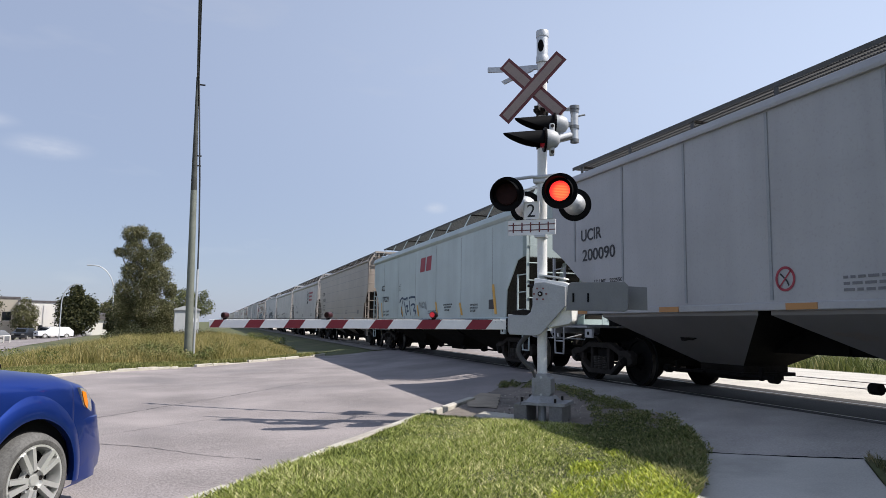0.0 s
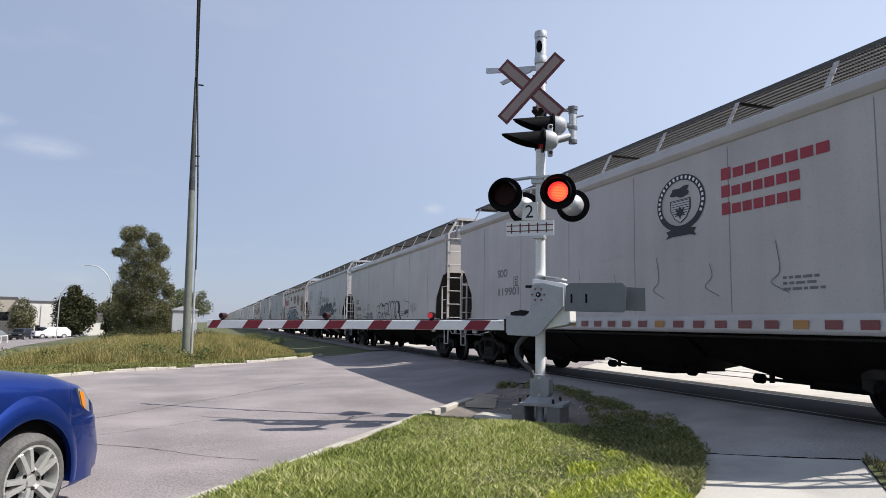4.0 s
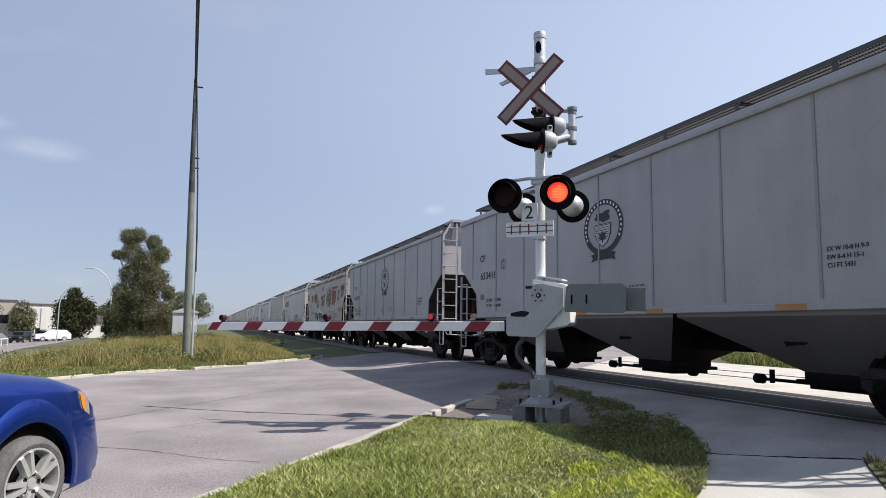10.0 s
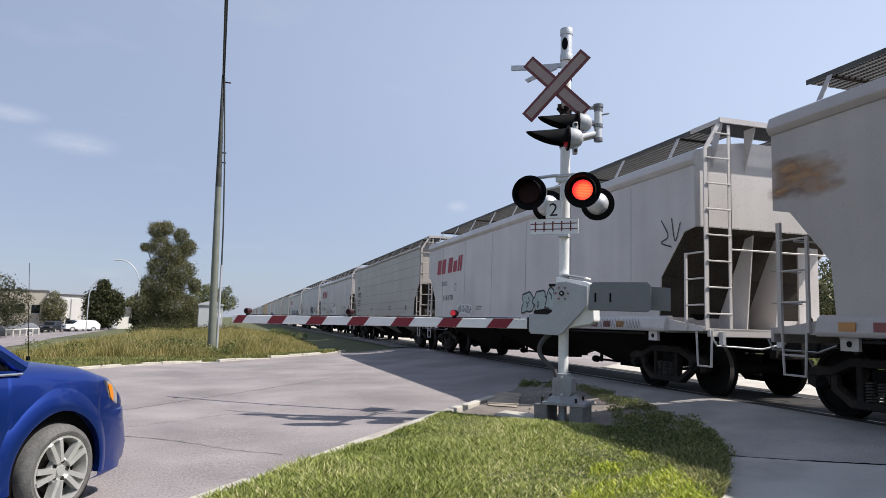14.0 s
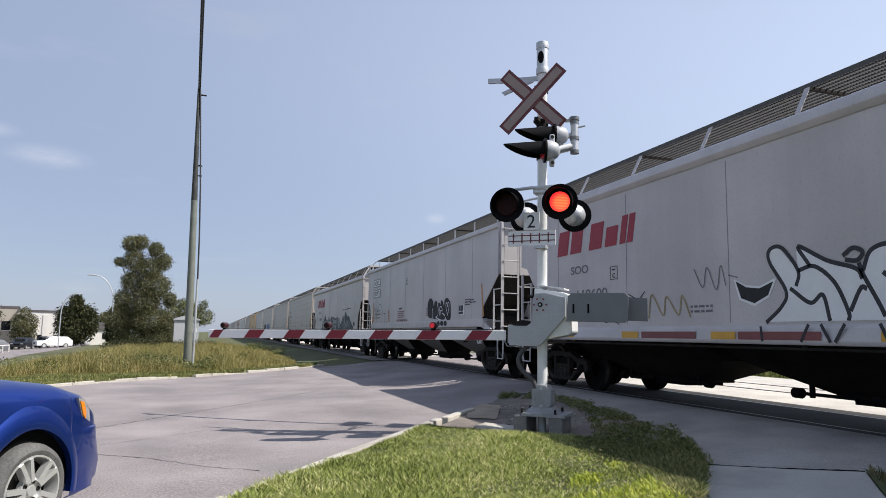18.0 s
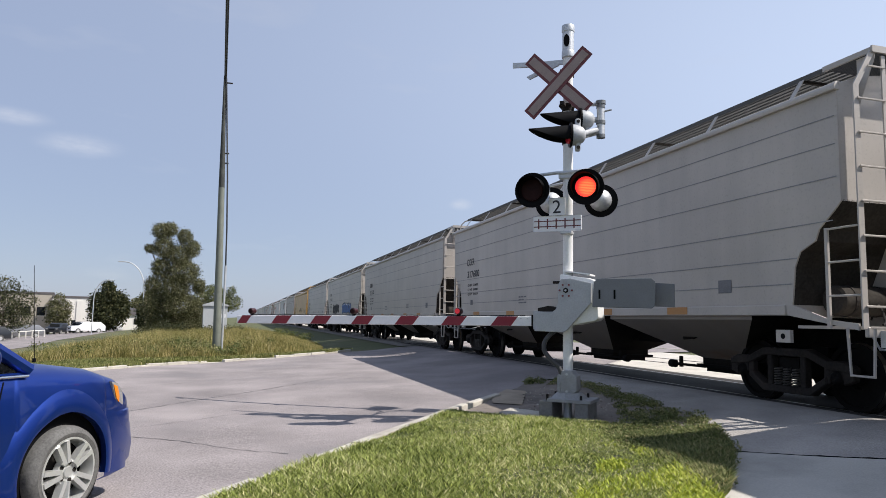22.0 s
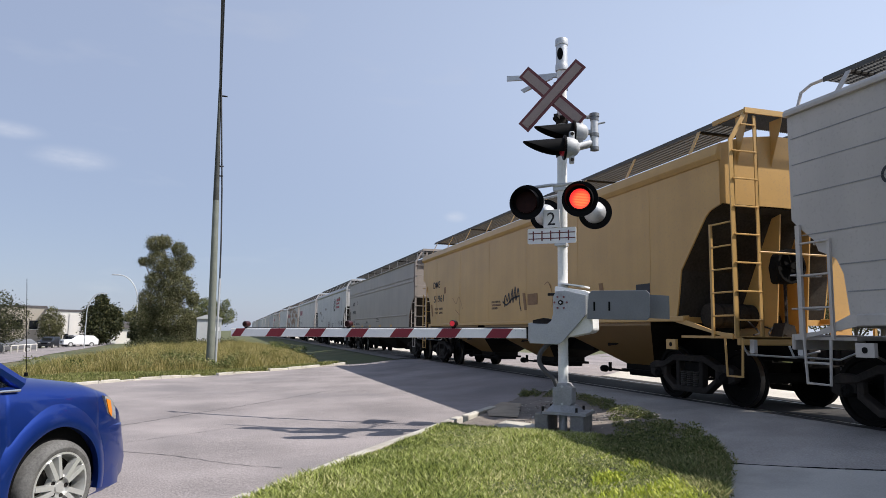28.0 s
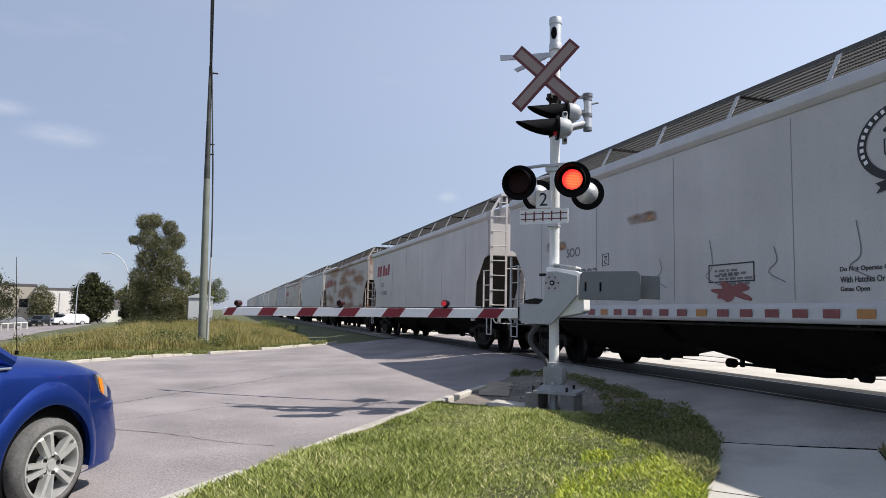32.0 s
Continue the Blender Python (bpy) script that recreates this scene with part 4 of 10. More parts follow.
    # pair of lamps for the side street, on a bracket that reaches out over the kerb
    for y, z in ((-0.15, 3.76), (-0.62, 3.44)):
        head = lamp_head(top, pose(0.22, y, z, 0, 0, -66), hood=0.5, radius=0.15, hood_radius=0.115)
        bm = bmesh.new()
        prism(bm, [(-0.035, -0.2), (0.035, -0.2), (0.055, 0.0), (0.04, 0.2), (-0.04, 0.2), (-0.055, 0.0)], "y", 0.05, 0.11)
        soften(bm, 0.02)
        part("lamp_yoke", bm, M_GREY, head, "cast lamp yoke", smooth=True)
        for zz in (-0.16, 0.16):
            bm = bmesh.new()
            rod(bm, (-0.04, 0.08, zz), (0.05, 0.08, zz), 0.022, seg=8)
            part("yoke_bolt", bm, M_IRON, head)
        bm = bmesh.new()
        rod(bm, (0, -0.05, 0), (0, -0.022, 0), 0.108, seg=24)
        part("lens_cover", bm, M_LENSRED, head, "red lens seen under the hood")
    bm = bmesh.new()
    rod(bm, (0.445, 0.0, 3.58), (0.445, 0.0, 4.0), 0.05, seg=16)
    part("lamp_post", bm, M_GALV, top, "short galvanised lamp post", smooth=True)
    for z, r in ((4.0, 0.064), (3.95, 0.056), (3.74, 0.06), (3.56, 0.056)):
        bm = bmesh.new()
        rod(bm, (0.445, 0.0, z - 0.022), (0.445, 0.0, z + 0.022), r, seg=16)
        part("post_band", bm, M_STEELPLATE, top, "dull steel clamp band", smooth=True)
    for pts, r in (([(0.02, 0, 3.98), (0.2, -0.02, 4.0), (0.445, 0.0, 3.98)], 0.026), ([(0.02, 0.0, 3.52), (0.2, 0.0, 3.58), (0.445, 0.0, 3.62)], 0.032), ([(0.4, -0.03, 3.64), (0.33, -0.3, 3.54), (0.27, -0.55, 3.44)], 0.036), ([(0.4, 0.0, 3.78), (0.28, -0.1, 3.77)], 0.036), ([(0.45, 0, 3.88), (0.58, 0.02, 3.9)], 0.012)):
        bm = bmesh.new()
        pipe(bm, pts, r, seg=10)
        part("lamp_bracket", bm, M_GREY, top, "cast grey lamp bracket", smooth=True)
    for z in (3.98, 3.54):
        bm = bmesh.new()
        rod(bm, (0.02, 0, z - 0.05), (0.02, 0, z + 0.05), 0.078, seg=16)
        part("mast_clamp", bm, M_IRON, top, "dark mast clamp", smooth=True)
    # boards below the lamps
    bm = bmesh.new()
    box(bm, (-0.09, -0.12, 2.665), (0.21, 0.006, 0.23))
    soften(bm, 0.01)
    board = part("count_board", bm, M_SIGNWHITE, top, "small white board with the number of tracks")
    letters("track_count", "2", 0.24, M_INK, board, pose(-0.155, -0.125, 2.58, 90, 0, 0), "black figure")
    bm = bmesh.new()
    box(bm, (-0.09, -0.12, 2.445), (0.63, 0.006, 0.2))
    soften(bm, 0.015)
    board = part("track_board", bm, M_SIGNWHITE, top, "white board with a dark red track pictogram")
    for z in (2.41, 2.48):
        bm = bmesh.new()
        box(bm, (-0.09, -0.125, z), (0.61, 0.004, 0.012))
        part("pictogram_rail", bm, M_XRED, board)
    for i in range(5):
        bm = bmesh.new()
        box(bm, (-0.33 + i * 0.115, -0.127, 2.445), (0.016, 0.004, 0.13))
        part("pictogram_tie", bm, M_XRED, board)
    bm = bmesh.new()
    box(bm, (0.02, -0.05, 2.33), (0.14, 0.16, 0.03))
    part("board_clamp", bm, M_GALV, top)
    # gate mechanism, counterweight, arm
    bm = bmesh.new()
    prism(bm, [(-0.36, 1.08), (0.0, 1.07), (0.06, 1.1), (0.36, 1.44), (0.36, 1.68), (0.1, 1.74), (-0.02, 1.73), (-0.055, 1.66), (-0.055, 1.45), (-0.08, 1.36), (-0.14, 1.315), (-0.36, 1.31)], "y", -0.2, -0.165)
    soften(bm, 0.008)
    arm_plate = part("gate_arm_bracket", bm, M_GREY, top, "grey gate arm bracket")
    for i in range(6):
        a = radians(60 * i)
        bolt(arm_plate, 0.045 + 0.078 * math.cos(a), -0.2, 1.59 + 0.078 * math.sin(a), 0.013, M_REDMARK)
    bolt(arm_plate, 0.045, -0.2, 1.59, 0.034, M_IRON)
    bolt(arm_plate, 0.045, -0.21, 1.59, 0.014, M_GALV)
    bm = bmesh.new()
    prism(bm, [(-0.05, 1.8), (0.34, 1.74), (0.42, 1.70), (0.44, 1.26), (0.4, 1.22), (0.12, 1.16), (-0.05, 1.3)], "y", -0.15, 0.2)
    soften(bm, 0.025)
    part("gate_mechanism", bm, M_WHITE, top, "pale painted gate mechanism case", smooth=True)
    bm = bmesh.new()
    box(bm, (0.16, 0.02, 1.815), (0.34, 0.3, 0.018), Matrix.Rotation(radians(8), 4, "Y"))
    part("case_lid", bm, M_GATEWHITE, top, "white lid of the gate mechanism")
    bm = bmesh.new()
    rod(bm, (-0.16, -0.05, 1.7), (-0.04, -0.05, 1.7), 0.018, seg=8)
    part("case_latch", bm, M_IRON, top)
    bm = bmesh.new()
    prism(bm, [(-0.34, 1.33), (-0.1, 1.33), (-0.08, 1.37), (-0.2, 1.4), (-0.34, 1.37)], "y", -0.12, 0.1)
    part("arm_adapter", bm, M_IRON, top, "dark cast arm adapter")
    bm = bmesh.new()
    prism(bm, [(0.38, 1.385), (1.08, 1.375), (1.12, 1.41), (1.12, 1.69), (1.08, 1.73), (0.44, 1.73), (0.4, 1.69)], "y", -0.235, -0.205)
    soften(bm, 0.006)
    weight = part("counterweight", bm, M_STEELPLATE, top, "grey steel counterweight plate")
    for x, z in ((0.47, 1.54), (0.65, 1.54)):
        bm = bmesh.new()
        box(bm, (x, -0.238, z), (0.022, 0.006, 0.11))
        part("slot", bm, M_BLACK, weight)
    bm = bmesh.new()
    prism(bm, [(1.0, 1.41), (1.3, 1.4), (1.3, 1.68), (1.0, 1.7)], "y", 0.1, 0.13)
    part("counterweight", bm, M_STEELPLATE, top, "rear counterweight plate")
    bm = bmesh.new()
    pipe(bm, smooth_line([(-0.08, -0.08, 1.12), (-0.18, -0.1, 1.04), (-0.25, -0.11, 0.94), (-0.25, -0.11, 0.83), (-0.17, -0.11, 0.73), (-0.08, -0.1, 0.65), (-0.04, -0.09, 0.55)], 5), 0.03, seg=10)
    part("conduit", bm, M_HOSE, top, "grey flexible conduit", smooth=True)
    # rear bracket, on the far side of the mechanism, carries the arm
    bm = bmesh.new()
    prism(bm, [(-0.5, 1.10), (-0.04, 1.08), (0.1, 1.2), (0.3, 1.5), (0.3, 1.7), (0.0, 1.72), (-0.08, 1.45), (-0.2, 1.36), (-0.5, 1.34)], "y", 0.19, 0.22)
    soften(bm, 0.008)
    rear = part("gate_arm_bracket", bm, M_GREY, top, "grey rear gate arm bracket")
    bm = bmesh.new()
    rod(bm, (0.07, -0.16, 1.59), (0.07, 0.22, 1.59), 0.05, seg=14)
    part("main_shaft", bm, M_IRON, rear, "dark steel main shaft", smooth=True)
    bm = bmesh.new()
    box(bm, (-3.013, 0.25, 1.203), (5.068, 0.037, 0.131))
    soften(bm, 0.006, 1)
    arm = part("gate_arm", bm, M_GATEWHITE, top, "white gate arm with red diagonal stripes")
    bm = bmesh.new()
    box(bm, (-0.479, 0.25, 1.21), (0.105, 0.062, 0.157))
    part("arm_shoe", bm, M_IRON, arm)
    for x in (-0.589, -0.679):
        bolt(arm, x, 0.231, 1.24, 0.009)
    for i in range(7):
        x = -0.918 - i * 0.7451
        w = 0.199 if i < 6 else 0.146
        bm = bmesh.new()
        prism(bm, [(x - w, 1.1395), (x + w - 0.105, 1.1395), (x + w, 1.2665), (x - w + 0.105, 1.2665)], "y", 0.229, 0.271)
        part("stripe", bm, M_ARMRED, arm, "red diagonal stripe")
    for x in (-1.597, -3.311, -5.244):
        bm = bmesh.new()
        rod(bm, (x, 0.2, 1.335), (x, 0.3, 1.335), 0.047, seg=18)
        soften(bm, 0.008)
        lamp = part("arm_lamp", bm, M_ARMLAMP, arm, "small red gate lamp", smooth=True)
        bm = bmesh.new()
        rod(bm, (x, 0.19, 1.335), (x, 0.2, 1.335), 0.036, seg=14)
        part("lamp_lens", bm, M_LIT_SMALL if x > -2 else M_REDLENS_OFF, lamp)
        bm = bmesh.new()
        box(bm, (x, 0.25, 1.277), (0.052, 0.031, 0.042))
        part("lamp_foot", bm, M_BLACK, lamp)
    bm = bmesh.new()
    pipe(bm, [(-0.625, 0.25, 1.277), (-1.7, 0.25, 1.275), (-3.4, 0.25, 1.277), (-5.244, 0.25, 1.275)], 0.008, seg=6)
    part("lamp_cable", bm, M_CABLE, arm)
    arm.matrix_basis = pose(-0.48, 0, 1.203, 0, -0.6, 0) @ pose(0.48, 0, -1.203)    # the arm sags a little at its tip
    return top


make_signal()


# ---- covered hopper wagons ----
SHAPES = {  # chord bottom, chord top, sill bottom, sill top, walkway height, hoppers in body paint
    "a": (3.80, 4.08, 1.06, 1.33, 4.53, False), "p": (3.84, 4.13, 1.06, 1.33, 4.57, False), "n": (3.98, 4.14, 1.36, 1.60, 4.60, True), "b": (4.10, 4.27, 1.36, 1.48, 4.58, True),
    "c": (4.10, 4.22, 1.26, 1.42, 4.58, True), "d": (3.84, 4.14, 1.36, 1.46, 4.61, True), "e": (4.04, 4.10, 1.14, 1.34, 4.56, False)}
HW = 1.55      # half the width over the side sheets
SKIN = HW + 0.004


def grating(bm, x0, x1, y0, y1, z, pitch=0.055):
    nx = max(2, round((x1 - x0) / 0.1))
    for i in range(nx + 1):
        box(bm, (x0 + (x1 - x0) * i / nx, (y0 + y1) / 2, z), (0.009, y1 - y0, 0.03))
    n = max(1, int((y1 - y0) / pitch))
    for i in range(n + 1):
        box(bm, ((x0 + x1) / 2, y0 + (y1 - y0) * i / n, z), (x1 - x0, 0.008, 0.022))


def ladder(bm, p, q, up, rungs, stile=(0.045, 0.045), first=0.5):
    """Two stiles at p and q, carried by the vector up, with round rungs between."""
    p, q, up = Vector(p), Vector(q), Vector(up)
    for a in (p, q):
        box(bm, a + up / 2, (stile[0], stile[1], up.length))
    for i in range(rungs):
        f = (i + first) / rungs
        rod(bm, p + up * f, q + up * f, 0.013, seg=6)


def revolve(bm, profile, seg=28):
    """A body of revolution about x; profile: (x, radius)."""
    rings = [[bm.verts.new((x, r * math.cos(2 * math.pi * i / seg), r * math.sin(2 * math.pi * i / seg))) for i in range(seg)] for x, r in profile]
    for a, b in zip(rings, rings[1:]):
        for i in range(seg):
            bm.faces.new((a[i], a[(i + 1) % seg], b[(i + 1) % seg], b[i]))
    bmesh.ops.recalc_face_normals(bm, faces=bm.faces)


MESHES = {}


def shared(key, build, mat, parent, label="", at=None, smooth=False, name=None):
    """A part on a mesh that alike parts share."""
    if key not in MESHES:
        bm = bmesh.new()
        build(bm)
        ob = part(name or key, bm, mat, parent, label, smooth, at)
        MESHES[key] = ob.data
        return ob
    ob = new(name or key, MESHES[key])
    ob.parent = parent
    if at:
        ob.matrix_basis = at
    if label:
        ob["label"] = label
    return ob


def side_frame(bm):
    """Cast side frame: bowed top member, sagging bottom member, columns round the spring nest, journal ends."""
    prism(bm, [(-1.14, 0.60), (-0.98, 0.67), (-0.74, 0.66), (-0.42, 0.80), (0.42, 0.80), (0.74, 0.66), (0.98, 0.67), (1.14, 0.60), (1.14, 0.52), (0.72, 0.56), (0.40, 0.69), (-0.40, 0.69), (-0.72, 0.56), (-1.14, 0.52)], "x", -0.075, 0.075)
    prism(bm, [(-0.72, 0.46), (-0.42, 0.27), (0.42, 0.27), (0.72, 0.46), (0.72, 0.36), (0.44, 0.17), (-0.44, 0.17), (-0.72, 0.36)], "x", -0.075, 0.075)
    for s in (-1, 1):
        prism(bm, [(s * 0.26, 0.25), (s * 0.36, 0.25), (s * 0.36, 0.71), (s * 0.26, 0.71)], "x", -0.06, 0.06)
        prism(bm, [(s * 0.66, 0.34), (s * 0.76, 0.36), (s * 0.76, 0.62), (s * 0.66, 0.62)], "x", -0.05, 0.05)
        prism(bm, [(s * 0.98, 0.36), (s * 1.14, 0.42), (s * 1.14, 0.56), (s * 0.98, 0.58)], "x", -0.06, 0.06)
    soften(bm, 0.012, 1)


def spring(bm):
    pipe(bm, [(0.055 * math.cos(0.785 * k), 0.055 * math.sin(0.785 * k), 0.0045 * k) for k in range(57)], 0.014, seg=5)


def adapter(bm):
    prism(bm, [(-0.13, 0.43), (-0.11, 0.56), (0.11, 0.56), (0.13, 0.43)], "x", -0.05, 0.05)


def brake_beam(bm):
    pipe(bm, [(-0.75, 0.0, 0.36), (0.0, 0.12, 0.36), (0.75, 0.0, 0.36)], 0.03)


def wheelset(bm):
    revolve(bm, [(-0.97, 0.0), (-0.97, 0.085), (-0.72, 0.09), (-0.69, 0.16), (-0.69, 0.38), (-0.65, 0.39), (-0.65, 0.482), (-0.69, 0.485), (-0.71, 0.46), (-0.8, 0.452), (-0.8, 0.39), (-0.76, 0.38), (-0.76, 0.16), (-0.6, 0.14), (-0.5, 0.085),
                 (0.5, 0.085), (0.6, 0.14), (0.76, 0.16), (0.76, 0.38), (0.8, 0.39), (0.8, 0.452), (0.71, 0.46), (0.69, 0.485), (0.65, 0.482), (0.65, 0.39), (0.69, 0.38), (0.69, 0.16), (0.72, 0.09), (0.97, 0.085), (0.97, 0.0)])


def tread(bm):
    revolve(bm, [(-0.795, 0.4535), (-0.715, 0.4615)], 28)


def bearing_cap(bm):
    revolve(bm, [(0.0, 0.0), (0.0, 0.06), (0.03, 0.085), (0.12, 0.085)], 18)
    for k in range(3):
        a = 2 * math.pi * k / 3
        rod(bm, (-0.015, 0.04 * math.cos(a), 0.04 * math.sin(a)), (0.0, 0.04 * math.cos(a), 0.04 * math.sin(a)), 0.013, seg=6)


AXLES = []


def make_truck(parent, y0, cap_mat):
    truck = shared("bolster", lambda bm: (box(bm, (0, 0, 0.55), (2.1, 0.36, 0.24)), box(bm, (0, 0, 0.74), (1.0, 0.3, 0.16))), M_DARK, parent, "dark cast steel truck", pose(0, y0, 0), name="truck")
    for s in (-1, 1):
        shared("side_frame", side_frame, M_IRON, truck, at=pose(s * 1.06, 0, 0))
        for k in (-0.17, 0.0, 0.17):
            shared("spring", spring, M_SPRING, truck, at=pose(s * 1.08, k, 0.27))
        for y in (-0.88, 0.88):
            shared("bearing_adapter", adapter, M_IRON, truck, at=pose(s * 1.06, y, 0))
    for y in (-0.88, 0.88):
        axle = shared("wheelset", wheelset, M_DARK, truck, "dark steel wheelset", pose(0, y, 0.455), True)
        shared("tread", tread, M_TREAD, truck, "bright worn wheel tread", pose(0, y, 0.455), True)
        shared("brake_beam", brake_beam, M_DARK, truck, at=pose(0, y * 0.42, 0))
        shared("bearing_cap", bearing_cap, cap_mat, truck, at=pose(-1.16, y, 0.455), smooth=True)
        AXLES.append(axle)


def end_grating(bm, x0, x1, y0, y1, z):
    """Close bearing bars along y with a few cross rods."""
    n = round((x1 - x0) / 0.042)
    for i in range(n + 1):
        box(bm, (x0 + (x1 - x0) * i / n, (y0 + y1) / 2, z), (0.006, y1 - y0, 0.036))
    k = max(2, round((y1 - y0) / 0.1))
    for i in range(k + 1):
        box(bm, ((x0 + x1) / 2, y0 + (y1 - y0) * i / k, z + 0.008), (x1 - x0, 0.01, 0.012))


def plate_strip(bm, line, x0, x1, thick=0.02):
    """A bent sheet across the wagon along (y, z) points."""
    prism(bm, list(line) + [(y, z + thick) for y, z in reversed(line)], "x", x0, x1)


ENDS = {  # outline of the side sheet's cut-away ends: height and distance from the end
    "c": [(2.68, 0), (2.6, 0.08), (2.36, 0.36), (2.22, 0.42), (2.1, 0.68), (1.9, 0.78)],
    "d": [(3.15, 0), (3.09, 0.24), (3.0, 0.36), (2.2, 1.02), (1.72, 1.1)],
    "b": [(2.8, 0), (2.6, 0.38), (2.02, 1.28)],
    "n": [(2.72, 0), (2.64, 0.12), (1.9, 1.08)],
    "e": [(2.55, 0), (2.45, 0.16), (2.26, 0.4), (1.86, 0.72)],
    "p": [(2.78, 0), (2.72, 0.3), (2.0, 0.95)],
    "a": [(2.78, 0), (2.72, 0.3), (2.0, 0.95)]}


def make_end(top, kind, L, a, b, y, ends, brake):
    """Everything at one end: walls, slope sheet, platform, ladders, steps, brake gear, coupler. a: end sheet, b: inwards, y: edge of the platform."""
    low, high, sill, sill_top, walk_z, painted = SHAPES[kind]
    lead = b > 0
    z0 = ends[0][0]
    bm = bmesh.new()
    prism(bm, [(-HW + 0.02, z0), (HW - 0.02, z0), (HW - 0.02, high - 0.02), (1.1, high + 0.1), (0.5, high + 0.18), (-0.5, high + 0.18), (-1.1, high + 0.1), (-HW + 0.02, high - 0.02)], "y", a, a + b * 0.025)
    part("end_wall", bm, PAINT, top)
    # sloping underside and the upright bulkhead below it
    cut = [(a + b * d, z) for z, d in ends]
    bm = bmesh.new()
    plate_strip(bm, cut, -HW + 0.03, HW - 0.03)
    part("end_slope_sheet", bm, M_SLOPE, top, "dusty brown end slope sheet, darkened for its shade")
    ya, za = cut[-1]
    bm = bmesh.new()
    prism(bm, [(-HW + 0.03, sill - 0.02), (HW - 0.03, sill - 0.02), (HW - 0.03, za), (-HW + 0.03, za)], "y", ya, ya + b * 0.02)
    web = part("bulkhead", bm, PAINT, top, "upright plate behind the end platform")
    if kind in "apn":
        bm = bmesh.new()
        rod(bm, (-0.72, ya - b * 0.006, 1.52), (-0.72, ya + b * 0.01, 1.52), 0.25, seg=24)
        part("bulkhead_hole", bm, M_BLACK, web, "dark round opening")
    for x in (-0.3, 0.3):
        bm = bmesh.new()
        prism(bm, [(ya, 1.12), (a + b * 0.3, 1.12), (a + b * 0.12, z0 - 0.06), (a + b * 0.3, z0 - 0.1), (ya, za)], "x", x - 0.012, x + 0.012)
        part("end_gusset", bm, M_GRIMESHADE if kind in "be" else PAINT, top, "upright gusset under the slope sheet")
    # wide upright post with a small hole
    for x, w in ((1.12, 0.22),):
        bm = bmesh.new()
        prism(bm, [(x - w, 1.12), (x + w, 1.12), (x + w, z0 - 0.12), (x - w, z0 - 0.02)], "y", a + b * 0.4, a + b * 0.43)
        post = part("end_post", bm, PAINT, top, "upright end plate")
        if lead:
            bm = bmesh.new()
            rod(bm, (x, a + b * 0.385, 1.32), (x, a + b * 0.4, 1.32), 0.06, seg=14)
            part("post_hole", bm, M_BLACK, post, "dark round hole")
    # grated crossover at walkway height on the leading end, with its edge bars and braces
    if lead:
        bm = bmesh.new()
        end_grating(bm, -1.22, 1.22, y + 0.02, a + 0.5, walk_z)
        part("crossover_grating", bm, M_WALK, top, "grated end platform at roof level")
        for c, d in (((0, y, walk_z - 0.01), (2.54, 0.03, 0.085)), ((-1.24, (y + a) / 2 + 0.24, walk_z - 0.01), (0.03, a - y + 0.5, 0.07)), ((1.24, (y + a) / 2 + 0.24, walk_z - 0.01), (0.03, a - y + 0.5, 0.07))):
            bm = bmesh.new()
            box(bm, c, d)
            part("crossover_edge", bm, PAINT, top)
        for x in (-1.2, -0.55, 0.55, 1.2):
            bm = bmesh.new()
            prism(bm, [(y + 0.02, walk_z - 0.05), (y + 0.02, walk_z - 0.1), (a, high - 0.32), (a, walk_z - 0.05)], "x", x - 0.006, x + 0.006)
            part("crossover_brace", bm, PAINT, top)
    # platform, thin end sill
    bm = bmesh.new()
    box(bm, (0, (y + ya) / 2, 1.11), (2.94, abs(ya - y), 0.04))
    part("end_platform", bm, PAINT, top, "end platform plate")
    bm = bmesh.new()
    box(bm, (0, y + b * 0.03, 1.06), (3.02, 0.06, 0.13 if lead else 0.2))
    soften(bm, 0.01, 1)
    part("end_sill", bm, PAINT, top)
    bm = bmesh.new()
    prism(bm, [(y + b * 0.1, 1.08), (ya + b * 0.2, sill + 0.02), (ya + b * 0.2, sill_top - 0.02), (ya, sill_top - 0.02), (y + b * 0.5, 1.2), (y + b * 0.1, 1.16)] if kind != "b" else [(y + b * 0.1, 1.05), (ya, sill), (ya, sill_top - 0.02), (y + b * 0.1, 1.14)], "x", -HW + 0.0, -HW + 0.03)
    part("corner_gusset", bm, PAINT, top, "side gusset between sill and end platform")
    bm = bmesh.new()
    box(bm, (0, y + b * 1.7, 0.92), (0.62, 3.4, 0.34))
    part("centre_sill", bm, M_DARK, top)
    # corner ladder: tall on the end, short on the side, with one corner stile
    up = walk_z - 1.18
    bm = bmesh.new()
    if lead:
        for x in (-HW + 0.02, -1.08):
            tall = up - (0.42 if x < -1.2 else 0.0)
            box(bm, (x, y + 0.02, 1.1 + tall / 2), (0.085 if x < -1.2 else 0.06, 0.02, tall))
            box(bm, (x + (0.036 if x < -1.2 else 0.025), y + 0.04, 1.1 + tall / 2), (0.012, 0.06, tall))
        prism(bm, [(-HW - 0.022, 1.1 + up - 0.42), (-HW + 0.062, 1.1 + up - 0.42), (-1.2, 1.1 + up + 0.06), (-1.28, 1.1 + up + 0.06)], "y", y + 0.01, y + 0.03)
        for i in range(8):
            z = 1.1 + up * (i + 0.62) / 8
            x = -HW + 0.02 + max(0.0, z - (1.1 + up - 0.42)) * 0.7
            rod(bm, (x, y - 0.005, z), (-1.08, y - 0.005, z), 0.014, seg=6)
        part("end_ladder", bm, PAINT, top, "steel end ladder")
    else:
